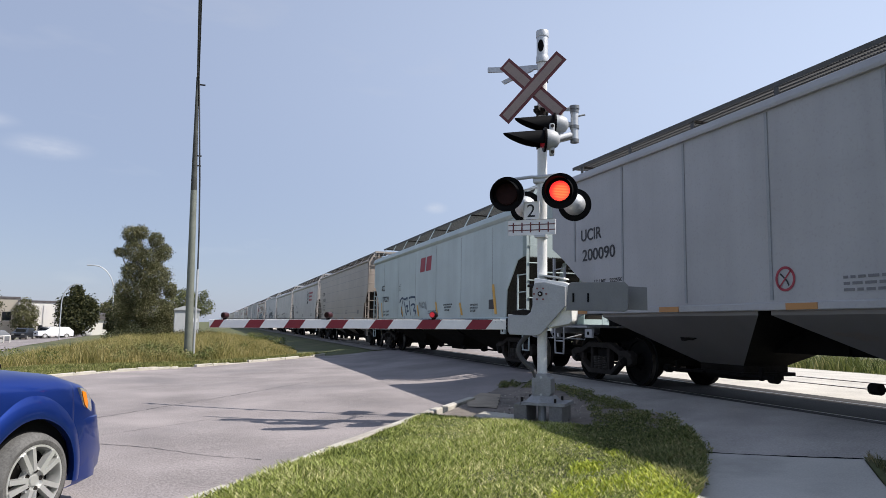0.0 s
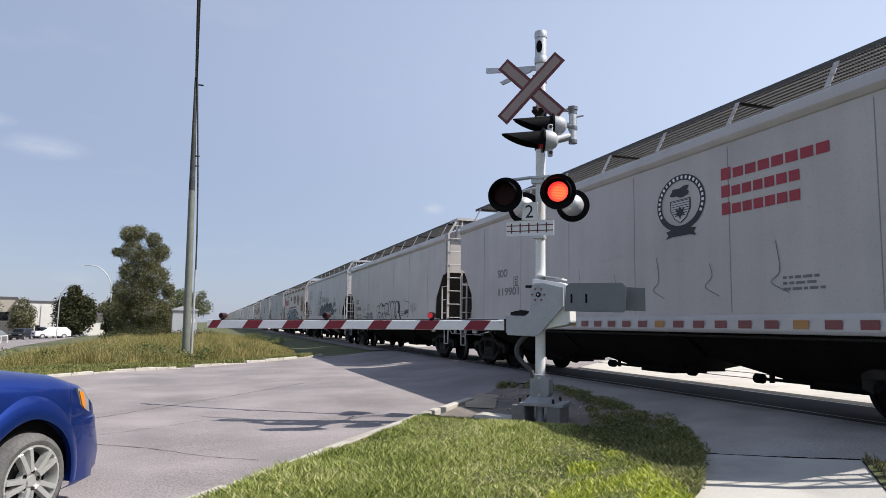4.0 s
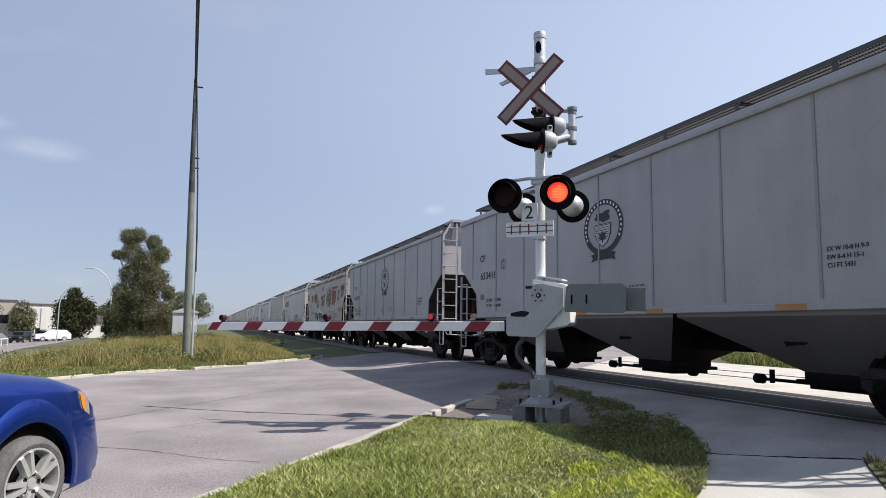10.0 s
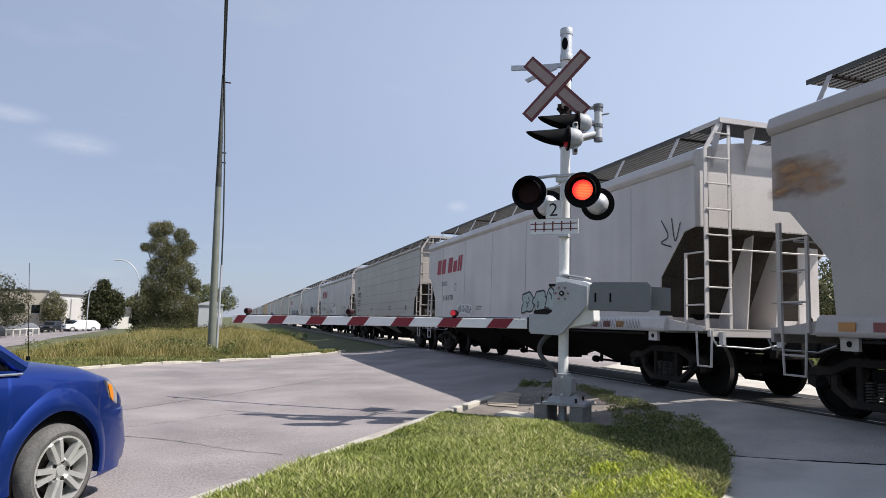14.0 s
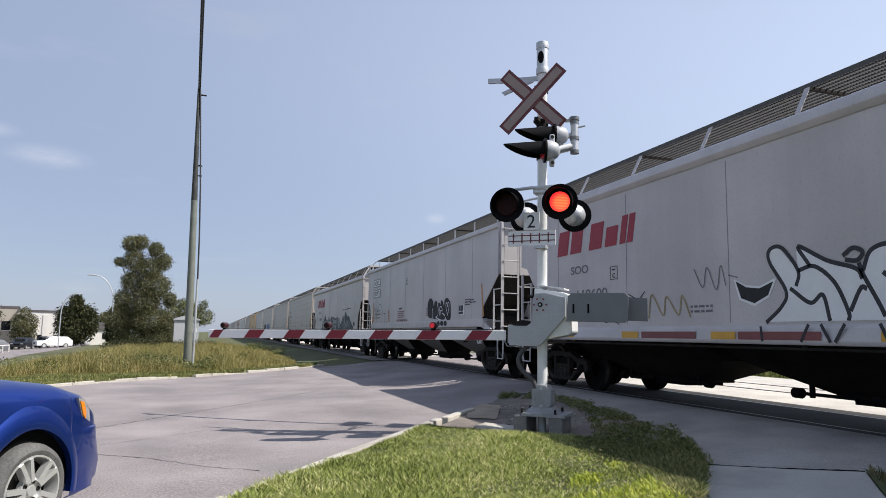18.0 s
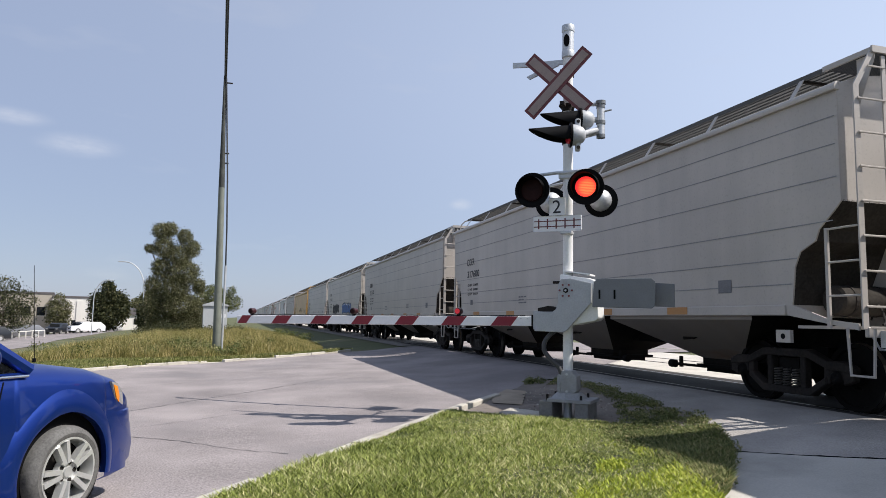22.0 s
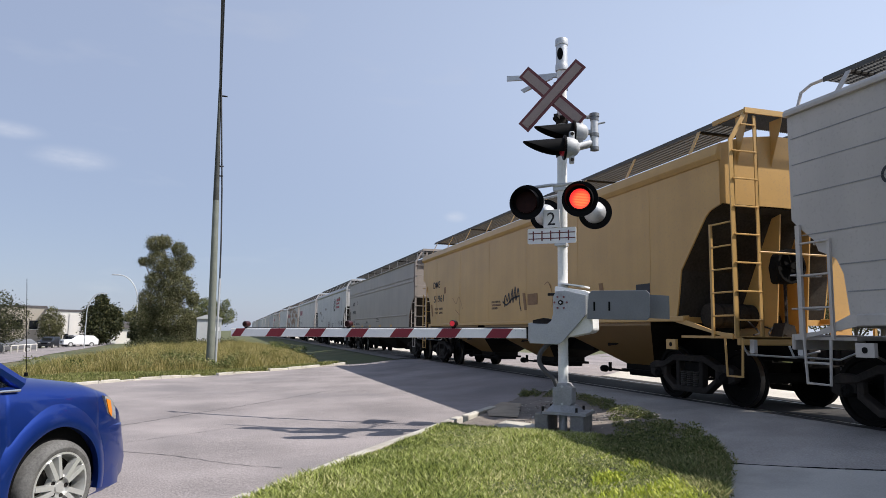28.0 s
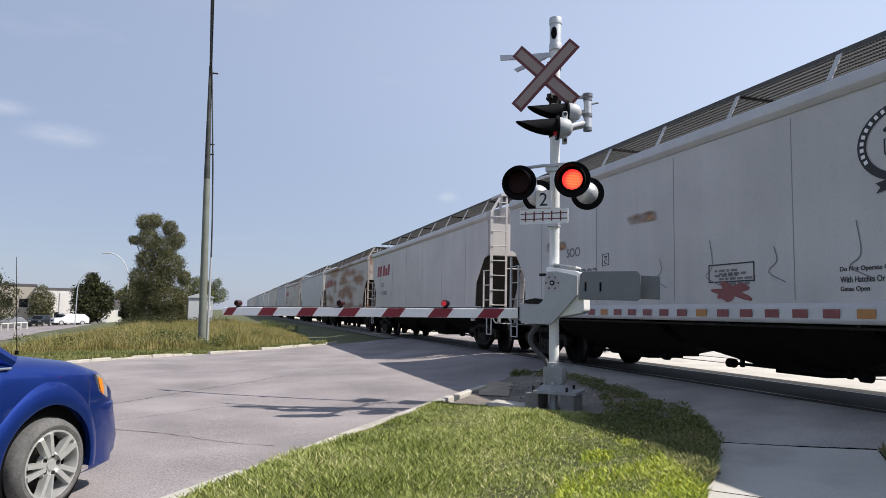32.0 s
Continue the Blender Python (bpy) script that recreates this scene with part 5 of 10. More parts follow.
        for z in (1.5, 1.95):
            pipe(bm, [(-HW + 0.08, y - 0.1, z), (-HW + 0.08, y, z), (-1.05, y, z), (-1.05, y - 0.1, z)], 0.012)
        part("end_handhold", bm, PAINT, top, "bent steel handholds")
    near, far = (0.03, 0.5) if lead else (0.26, 0.74)
    tip = 2.86 if kind == "d" else 2.36
    bm = bmesh.new()
    box(bm, (-HW - 0.02, y + b * far, (1.1 + tip) / 2), (0.035, 0.045, tip - 1.1))
    if not lead:
        box(bm, (-HW - 0.02, y + b * near, 1.84), (0.04, 0.07, 1.5))
    rungs = 5 if kind == "d" else 3
    for i in range(rungs):
        z = 1.1 + (tip - 1.1) * (i + 1) / rungs - 0.02
        rod(bm, (-HW - 0.03, y + b * near, z), (-HW - 0.03, y + b * far, z), 0.014, seg=6)
    part("side_ladder", bm, PAINT, top, "short side ladder")
    near, far = (-0.14, 0.24) if lead else (0.28, 0.7)
    bm = bmesh.new()
    pipe(bm, [(-HW - 0.02, y + b * near, 1.1), (-HW - 0.02, y + b * (near + 0.03), 0.54), (-HW - 0.02, y + b * (far - 0.03), 0.54), (-HW - 0.02, y + b * far, 1.1)], 0.02)
    if not lead:
        pipe(bm, [(-HW - 0.02, y + b * near, 0.8), (-HW - 0.02, y + b * far, 0.8)], 0.016)
    part("stirrup_step", bm, PAINT, top)
    bm = bmesh.new()
    pipe(bm, [(1.5, y + b * 0.02, 2.4), (-1.08, y + b * 0.02, 2.4)], 0.016)
    part("handrail", bm, PAINT, top)
    for x in (1.5, 1.1):
        bm = bmesh.new()
        box(bm, (x, y + b * 0.03, 1.8 if x > 1.2 else 1.75), (0.05, 0.04, 1.4 if x > 1.2 else 1.3))
        part("handrail_post", bm, PAINT, top)
    bm = bmesh.new()
    pipe(bm, [(-1.5, y - b * 0.05, 1.0), (-1.42, y - b * 0.06, 0.86), (-0.6, y - b * 0.1, 0.82), (-0.2, y - b * 0.16, 0.92)], 0.015)
    part("uncoupling_lever", bm, M_GALV, top)
    bm = bmesh.new()
    box(bm, (-1.3, y - b * 0.04, 0.98), (0.06, 0.09, 0.2))
    part("lever_bracket", bm, M_GALV, top)
    bm = bmesh.new()
    reach = abs((0 if lead else L) - y)
    box(bm, (0, y - b * reach / 2, 0.86), (0.2, reach + 0.2, 0.2))
    box(bm, (0, y - b * (reach - 0.02), 0.86), (0.3, 0.24, 0.28))
    soften(bm, 0.03, 1)
    part("coupler", bm, M_IRON, top)
    bm = bmesh.new()
    box(bm, (0, y + b * 0.02, 0.87), (0.62, 0.14, 0.42))
    soften(bm, 0.02, 1)
    part("striker", bm, M_IRON, top)
    bm = bmesh.new()
    pipe(bm, [(0.3, y, 0.8), (0.32, y - b * 0.15, 0.55), (0.2, y - b * 0.3, 0.45), (0.05, y - b * 0.36, 0.5)], 0.025)
    part("air_hose", bm, M_BLACK, top)
    bm = bmesh.new()
    box(bm, (-HW + 0.02, ya + b * 0.18, 0.98), (0.05, 0.26, 0.17))
    plate = part("jacking_pad", bm, PAINT, top)
    bm = bmesh.new()
    rod(bm, (-HW - 0.012, ya + b * 0.18, 0.98), (-HW + 0.0, ya + b * 0.18, 0.98), 0.038, seg=12)
    part("pad_hole", bm, M_BLACK, plate)
    if brake:
        bm = bmesh.new()
        revolve(bm, [(-0.02, 0.235), (0.02, 0.235), (0.02, 0.27), (-0.02, 0.27), (-0.02, 0.235)], 24)
        for k in range(5):
            w = 2 * math.pi * k / 5
            rod(bm, (0, 0, 0), (0, 0.24 * math.cos(w), 0.24 * math.sin(w)), 0.014)
        rod(bm, (-0.05, 0, 0), (0.03, 0, 0), 0.05, seg=10)
        part("brake_wheel", bm, M_DARK, top, "spoked hand brake wheel", at=pose(-0.42, y + b * 0.1, 2.22, 0, 0, 90))
        bm = bmesh.new()
        prism(bm, [(-0.62, 1.95), (-0.3, 1.95), (-0.2, 2.1), (-0.22, 2.4), (-0.4, 2.5), (-0.6, 2.4), (-0.66, 2.2)], "y", y + b * 0.14, y + b * 0.34)
        soften(bm, 0.03, 1)
        gear = part("brake_gear_box", bm, M_DARK, top, "black hand brake gear case")
        for k in range(9):
            bm = bmesh.new()
            box(bm, (-0.42, y + b * 0.24, 1.92 - k * 0.085), (0.05 if k % 2 else 0.018, 0.018 if k % 2 else 0.05, 0.1))
            part("chain_link", bm, M_IRON, gear)
        bm = bmesh.new()
        prism(bm, [(-0.6, 1.12), (-0.3, 1.12), (-0.34, 1.3), (-0.52, 1.34)], "y", y + b * 0.16, y + b * 0.4)
        part("bell_crank", bm, M_IRON, top)
    if lead and kind in "bcd" or brake:
        bm = bmesh.new()
        rod(bm, (-1.2, ya - b * 0.32, 1.46), (-0.3, ya - b * 0.32, 1.46), 0.2, seg=20)
        soften(bm, 0.03, 1)
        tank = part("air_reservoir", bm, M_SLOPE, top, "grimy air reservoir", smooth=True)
        for x in (-1.0, -0.5):
            bm = bmesh.new()
            rod(bm, (x - 0.02, ya - b * 0.32, 1.46), (x + 0.02, ya - b * 0.32, 1.46), 0.208, seg=20)
            part("tank_strap", bm, M_IRON, tank)
        bm = bmesh.new()
        prism(bm, [(-0.1, 1.14), (0.25, 1.14), (0.28, 1.3), (0.2, 1.5), (0.02, 1.52), (-0.12, 1.34)], "y", ya - b * 0.42, ya - b * 0.16)
        soften(bm, 0.03, 1)
        part("control_valve", bm, M_IRON, top, "cast air brake control valve")
        for k, (x1, z1) in enumerate(((-0.2, 1.42), (0.12, 1.5), (-0.55, 1.22))):
            bm = bmesh.new()
            pipe(bm, smooth_line([(x1, ya - b * 0.3, z1), (x1 - 0.1, ya - b * 0.5, 1.32 + 0.05 * k), (-0.5 - 0.2 * k, y + b * 0.3, 1.2), (-0.55 - 0.3 * k, y + b * 0.12, 1.15)], 4), 0.014, seg=6)
            part("brake_pipe", bm, M_IRON, top, "bent brake pipe")
    make_truck(top, 2.05 if lead else L - 2.05, M_BLUECAP if kind in "cd" and not lead else M_DARK)


def make_wagon(kind, L, brake=False):
    """One wagon: leading end at y = 0, rail top at z = 0, near side at negative x."""
    low, high, sill, sill_top, walk_z, painted = SHAPES[kind]
    top = thing("covered_hopper_wagon", Matrix(), "covered grain hopper wagon rolling in a long train", "rail wagon", "wagons of the train")
    b0, b1 = 0.58, L - 0.83
    under = PAINT if painted else M_GRIMESHADE
    ends = ENDS[kind] + [(sill_top - 0.02, ENDS[kind][-1][1] + 0.06)]
    outline = [(b0, low + 0.01)] + [(b0 + d, z) for z, d in ends] + [(b1 - d, z) for z, d in ends[::-1]] + [(b1, low + 0.01)]
    for s in (-1, 1):
        bm = bmesh.new()
        prism(bm, outline, "x", s * HW, s * (HW - 0.025))
        part("side_sheet", bm, PAINT, top)
        bm = bmesh.new()
        if kind in "apd":
            prism(bm, [(s * (HW - 0.03), low), (s * (HW + 0.02), low + 0.01), (s * (HW + 0.075), low + 0.09), (s * (HW + 0.02), high - 0.04), (s * (HW - 0.05), high)], "y", b0 - 0.02, b1 + 0.02)
        else:
            prism(bm, [(s * (HW - 0.03), low), (s * (HW + 0.055), low), (s * (HW + 0.06), low + 0.05), (s * (HW + 0.03), high - 0.02), (s * (HW - 0.05), high)], "y", b0 - 0.02, b1 + 0.02)
        soften(bm, 0.012, 2, 0.3)
        part("top_chord", bm, PAINT, top, smooth=True)
        bm = bmesh.new()
        if kind in "ape":
            prism(bm, [(s * (HW - 0.1), sill), (s * (HW + 0.07), sill), (s * (HW + 0.09), sill + 0.05), (s * (HW + 0.05), sill_top - 0.05), (s * (HW - 0.01), sill_top), (s * (HW - 0.1), sill_top)], "y", b0 + 0.75, b1 - 0.75)
        else:
            prism(bm, [(s * (HW - 0.1), sill), (s * (HW + 0.03), sill), (s * (HW + 0.03), sill_top - 0.02), (s * (HW - 0.1), sill_top)], "y", b0 + 0.95, b1 - 0.95)
        soften(bm, 0.01, 1, 0.5)
        part("side_sill", bm, PAINT, top)
        if kind in "ape":
            bm = bmesh.new()
            pipe(bm, [(s * (HW + 0.02), b0 + 1.4, sill - 0.05), (s * (HW + 0.02), b1 - 1.4, sill - 0.05)], 0.018, seg=8)
            for i in range(7):
                y = b0 + 1.6 + (b1 - b0 - 3.2) * i / 6
                box(bm, (s * (HW + 0.005), y, sill - 0.02), (0.03, 0.06, 0.06))
            part("air_pipe", bm, M_IRON, top)
    # roof, hatch trough, walkways
    bm = bmesh.new()
    arc = [(-HW + 0.06, high - 0.01), (-1.1, high + 0.12), (-0.5, high + 0.2), (0.5, high + 0.2), (1.1, high + 0.12), (HW - 0.06, high - 0.01)]
    prism(bm, arc, "y", b0 + 0.02, b1 - 0.02)
    part("roof", bm, PAINT, top, smooth=True)
    bm = bmesh.new()
    box(bm, (0, L / 2, high + 0.26), (0.56, L - 2.6, 0.14))
    soften(bm, 0.02, 1)
    part("hatch_trough", bm, PAINT, top)
    for i in range(5):
        shared("hatch_bar", lambda bm: box(bm, (0, 0, 0), (0.66, 0.05, 0.06)), M_GALV, top, at=pose(0, 2.2 + (L - 4.4) * i / 4, high + 0.36))
    inner, outer = 0.46, 1.2
    for s in (-1, 1):
        bm = bmesh.new()
        grating(bm, min(s * inner, s * outer), max(s * inner, s * outer), b0 + 0.5, b1 - 0.3, walk_z, 0.045)
        part("running_board", bm, M_WALK, top, "see-through steel roof walkway")
        bm = bmesh.new()
        box(bm, (s * outer, (b0 + b1) / 2 + 0.1, walk_z), (0.012, b1 - b0 - 0.8, 0.07))
        part("walkway_edge", bm, M_WALK, top)
        if s < 0 and kind in "nc":
            rail = bmesh.new()
            pipe(rail, [(-outer, b1 - 0.3, walk_z), (-outer - 0.05, b1 - 0.14, walk_z - 0.02), (-outer - 0.14, b1 - 0.05, walk_z - 0.12), (-outer - 0.2, b1 - 0.02, high - 0.02)], 0.022)
            part("grab_rail", rail, PAINT, top)
        n = 9
        for i in range(n):
            y = b0 + 0.9 + (b1 - b0 - 1.6) * i / (n - 1)
            reach = 0.2 if kind in "apcd" else 0.04

            def strut(bm, h=walk_z - high - 0.06, reach=reach):
                prism(bm, [(0, h), (0.012, h), (-reach + 0.012, 0), (-reach, 0)] if reach > 0.1 else [(0, h), (0.014, h), (0.014, 0), (0, 0)], "y", -0.045, 0.045)
            shared("walkway_strut_" + kind, strut, PAINT if kind != "b" else M_WALK, top, at=pose(s * outer, y, high + 0.05) @ Matrix.Diagonal((-s, 1, 1, 1)) if s > 0 else pose(s * outer, y, high + 0.05), name="walkway_strut")
            if i % 2 == 0:
                shared("walkway_bearer", lambda bm: box(bm, (0, 0, 0), (0.74, 0.05, 0.035)), M_IRON, top, at=pose(s * (inner + outer) / 2, y, walk_z - 0.034))
    make_end(top, kind, L, b0, 1, 0.3, ends, brake)
    make_end(top, kind, L, b1, -1, b1 + 0.14, ends, False)
    # three hopper bays and their outlet gates
    middle = (b0 + b1) / 2 - 0.15
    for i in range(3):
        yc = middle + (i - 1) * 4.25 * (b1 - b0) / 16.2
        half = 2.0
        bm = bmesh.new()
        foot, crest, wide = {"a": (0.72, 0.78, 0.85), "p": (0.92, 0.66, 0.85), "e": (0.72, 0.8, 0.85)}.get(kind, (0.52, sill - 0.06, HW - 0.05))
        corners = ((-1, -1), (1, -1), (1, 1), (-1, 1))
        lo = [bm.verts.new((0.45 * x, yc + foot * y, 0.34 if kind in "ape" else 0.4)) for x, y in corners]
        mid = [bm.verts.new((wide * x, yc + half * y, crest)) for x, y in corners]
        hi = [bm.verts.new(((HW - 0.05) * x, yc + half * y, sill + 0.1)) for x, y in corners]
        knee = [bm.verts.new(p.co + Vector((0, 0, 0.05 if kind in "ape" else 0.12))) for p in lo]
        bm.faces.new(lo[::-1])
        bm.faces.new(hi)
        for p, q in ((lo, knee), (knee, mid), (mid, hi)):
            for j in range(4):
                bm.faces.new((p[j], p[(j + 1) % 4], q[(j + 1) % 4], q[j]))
        chute = part("hopper_bay", bm, under, top, "sloping hopper bay, foot and slopes darkened for grime and shade")
        chute.data.materials.append(M_GRIMESHADE)
        for f in chute.data.polygons:      # slope sheets and outlet: dirt plus painted-in shade
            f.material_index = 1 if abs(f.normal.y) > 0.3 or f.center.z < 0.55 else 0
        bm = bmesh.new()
        box(bm, (0, yc, 0.38), (1.06, 1.2, 0.06))
        box(bm, (0, yc, 0.32), (0.8, 0.96, 0.08))
        gate = part("outlet_gate", bm, M_DARK, top, "dark outlet gate")
        for s in (-1, 1):
            bm = bmesh.new()
            pipe(bm, [(-0.56, yc + s * 0.3, 0.37), (-0.56, yc + s * 1.28, 0.37)], 0.026)
            rod(bm, (-0.56, yc + s * 1.2, 0.37), (-0.56, yc + s * 1.34, 0.37), 0.075, seg=10)
            box(bm, (-0.56, yc + s * 1.02, 0.42), (0.05, 0.06, 0.2))
            part("gate_rack", bm, M_DARK, gate, "rod with a round capstan head")
        # irregular dark blotch added as a thin piece on each painted bay
        if painted:
            bm = bmesh.new()
            prism(bm, [((0.24 + 0.04 * math.sin(3 * a)) * math.cos(a), (0.085 + 0.02 * math.cos(5 * a)) * math.sin(a)) for a in [2 * math.pi * k / 16 for k in range(16)]], "x", -0.01, 0.01)
            lean = math.degrees(math.atan2(HW - 0.5, sill - 0.58))
            part("hopper_blotch", bm, M_GRIMESHADE, chute, "irregular dark blotch on the hopper side", at=pose(-1.0 - 0.012, yc + 0.1, 0.58 + (sill - 0.64) * 0.5 + 0.02, 0, lean, 0))
    for k in (-0.5, 0.5):
        y = middle + k * 4.25
        bm = bmesh.new()
        box(bm, (0, y, 0.95), (0.6, 0.5, 0.4))
        part("cross_bearer", bm, M_DARK, top)
    bm = bmesh.new()
    box(bm, (0, L / 2, 0.95), (0.5, L - 6.0, 0.4))
    part("through_sill", bm, M_DARK, top)
    # seams and ribs on the near side
    if kind in "apdn":
        for i in range(6):
            y = b0 + 1.9 + (b1 - b0 - 3.8) * i / 5
            shared("seam_" + kind, lambda bm: box(bm, (0, 0, (low + sill_top) / 2 - 0.01), (0.006, 0.012, low - sill_top - 0.08)), M_SEAM if kind != "d" else PAINT, top, "weld seam", pose(-HW - 0.001, y, 0), name="seam")
    if kind == "b":
        for i in range(9):
            y = b0 + 1.0 + (b1 - b0 - 2.0) * i / 8
            z0 = 1.5 if 0.6 < i < 7.5 else 2.45
            key = "rib_tall" if z0 < 2 else "rib_short"
            shared(key, lambda bm, z0=z0: (prism(bm, [(-0.012, z0), (0, z0), (0, low - 0.02), (-0.012, low - 0.02)], "y", -0.025, 0.025)), M_RIB, top, "vertical stiffening rib", pose(-HW - 0.001, y, 0), name="rib")
    if kind == "c":
        for z in (3.78, 3.42, 3.0, 2.45, 2.02, 1.68):
            d = next((d for zz, d in ends[::-1] if z < zz), 0.0) if z < 2.68 else 0.0
            bm = bmesh.new()
            box(bm, (-HW - 0.002, (b0 + b1) / 2, z), (0.008, b1 - b0 - 2 * d - 0.1, 0.014))
            part("seam", bm, M_SEAM, top, "horizontal weld seam")
    if kind == "e":
        for z, h in ((3.26, 0.09), (1.86, 0.07), (3.4, 0.03)):
            bm = bmesh.new()
            d = 0.05 if z > 2.7 else 1.2
            prism(bm, [(-HW, z - h / 2), (-HW - 0.03, z - h / 2 + 0.015), (-HW - 0.03, z + h / 2 - 0.015), (-HW, z + h / 2)], "y", b0 + d, b1 - d)
            part("side_ridge", bm, PAINT, top, "pressed side ridge")
    return top


# ---- paint and lettering on the wagons; u runs in reading direction ----
def side_pose(y, z, lift=0.0):
    """A pose on the near side at y, z: local x in reading direction, local y up, local z outwards."""
    return Matrix.Translation((-SKIN - lift, y, z)) @ Matrix(((0, 0, -1, 0), (-1, 0, 0, 0), (0, 1, 0, 0), (0, 0, 0, 1)))


def lettering(w, text, y0, y1, z, height, mat=None, label="black stencilled lettering"):
    """Text on the side, from y0 to y1, standing on z."""
    ob = letters("lettering", text, 1.0, mat or M_INK, w, Matrix(), label, depth=0.001, bold=0.016)
    xs, ys = [v.co.x for v in ob.data.vertices], [v.co.y for v in ob.data.vertices]
    sx, sy = (y0 - y1) / (max(xs) - min(xs)), height / (max(ys) - min(ys))
    ob.data.transform(Matrix.Diagonal((sx, sy, 1, 1)) @ Matrix.Translation((-min(xs), -min(ys), 0)))
    ob.matrix_basis = side_pose(y0, z, 0.001)
    return ob


def patch(w, name, pts, mat, lift=0.001, label="", thick=0.002):
    """A flat painted shape on the side; pts: (y, z) round its edge."""
    bm = bmesh.new()
    prism(bm, pts, "x", -SKIN - lift - thick, -SKIN - lift)
    return part(name, bm, mat, w, label)


def bar(w, name, y0, y1, z0, z1, mat, lift=0.001, slant=0.0, label=""):
    return patch(w, name, [(y0, z0), (y1, z0), (y1 - slant, z1), (y0 - slant, z1)], mat, lift, label)


def stroke(bm, pts, width, lift):
    """A painted line of some width along (y, z) points, with a little wobble in its width."""
    x = -SKIN - lift
    rows = []
    for i, (y, z) in enumerate(pts):
        a, b = Vector(pts[max(i - 1, 0)]), Vector(pts[min(i + 1, len(pts) - 1)])
        d = (b - a).normalized() if (b - a).length > 1e-6 else Vector((1, 0))
        n = Vector((-d.y, d.x)) * width / 2
        rows.append((bm.verts.new((x, y + n.x, z + n.y)), bm.verts.new((x, y - n.x, z - n.y))))
    for (a, b), (c, d) in zip(rows, rows[1:]):
        bm.faces.new((a, b, d, c))


def ribbon(bm, pts, width, lift):
    """A painted line of even width along (y, z) points, with pointed corners."""
    x = -SKIN - lift
    ring = len(pts) > 3 and (Vector(pts[0]) - Vector(pts[-1])).length < 1e-6
    rows = []
    for i, q in enumerate(pts):
        q = Vector(q)
        a = Vector(pts[i - 1]) if i else (Vector(pts[-2]) if ring else None)
        b = Vector(pts[i + 1]) if i < len(pts) - 1 else (Vector(pts[1]) if ring else None)
        d1 = (q - a).normalized() if a else (b - q).normalized()
        d2 = (b - q).normalized() if b else d1
        n1, n2 = Vector((-d1.y, d1.x)), Vector((-d2.y, d2.x))
        n = n1 + n2
        n = n.normalized() if n.length > 1e-4 else n1
        n *= width / 2 * min(1.0 / max(n.dot(n1), 0.3), 2.0)
        rows.append((bm.verts.new((x, q.x + n.x, q.y + n.y)), bm.verts.new((x, q.x - n.x, q.y - n.y))))
    for (a, b), (c, d) in zip(rows, rows[1:]):
        bm.faces.new((a, b, d, c))


def sprayed(w, lines, width, mat, lift, label):
    """Sprayed lines, each a part of its own."""
    for line in lines:
        bm = bmesh.new()
        ribbon(bm, line, width, lift)
        part("graffiti_line", bm, mat, w, label)


def ragged(pts, depth, seed, n=7):
    """An open edge with small uneven teeth between its points."""
    rng = random.Random(seed)
    out = []
    for a, b in zip(pts, pts[1:]):
        a, b = Vector(a), Vector(b)
        for i in range(n):
            q = a + (b - a) * i / n
            out.append((q.x + rng.uniform(-1, 1) * depth * 0.4, q.y + rng.uniform(-0.3, 1) * depth))
    return out + [pts[-1]]


def sheen(w, y0, y1, z0, z1, count, mats, seed, lift=0.0048, stretch=1.0):
    """Short upright dabs of spray that shade the letters."""
    rng = random.Random(seed)
    for k in range(count):
        y, z = rng.uniform(y1, y0), rng.uniform(z0, z1)
        h, d = rng.uniform(0.06, 0.24) * min(1.0, (z1 - z0) * 3), rng.uniform(0.03, 0.1) * stretch
        if z + h > z1 + 0.02:
            z = z1 + 0.02 - h
        pts = [(y, z), (y - d, z + 0.02), (y - d * 0.8 - 0.02, z + h), (y - 0.03, z + h * 0.9)]
        patch(w, "spray_dab", pts, mats[k % len(mats)], lift + 1e-5 * k, "", 0.0003)


def curve(points, n=8):
    """A smooth line through points (Catmull-Rom)."""
    p = [Vector(q) for q in points]
    p = [p[0] * 2 - p[1]] + p + [p[-1] * 2 - p[-2]]
    out = []
    for i in range(1, len(p) - 2):
        for k in range(n):
            t = k / n
            out.append(tuple(0.5 * ((2 * p[i]) + (p[i + 1] - p[i - 1]) * t + (2 * p[i - 1] - 5 * p[i] + 4 * p[i + 1] - p[i + 2]) * t * t + (3 * p[i] - p[i - 1] - 3 * p[i + 1] + p[i + 2]) * t ** 3)))
    return out + [tuple(p[-2])]


def scrawl(w, lines, width, mat, label="sprayed scrawl", lift=0.004):
    bm = bmesh.new()
    for line in lines:
        stroke(bm, curve(line), width, lift)
    return part("graffiti_line", bm, mat, w, label)


def blob(cy, cz, ry, rz, seed, bumps=5, depth=0.22, n=40, skew=0.0):
    rng = random.Random(seed)
    ph = [rng.uniform(0, 6.28) for _ in range(3)]
    pts = []
    for i in range(n):
        a = 2 * math.pi * i / n
        r = 1 + depth * math.sin(bumps * a + ph[0]) * 0.6 + depth * 0.5 * math.sin((bumps + 2) * a + ph[1])
        sq = 1 / max(abs(math.cos(a)), abs(math.sin(a))) ** 0.6
        pts.append((cy + ry * r * sq * math.cos(a) + skew * rz * math.sin(a), cz + rz * r * sq * math.sin(a)))
    return pts


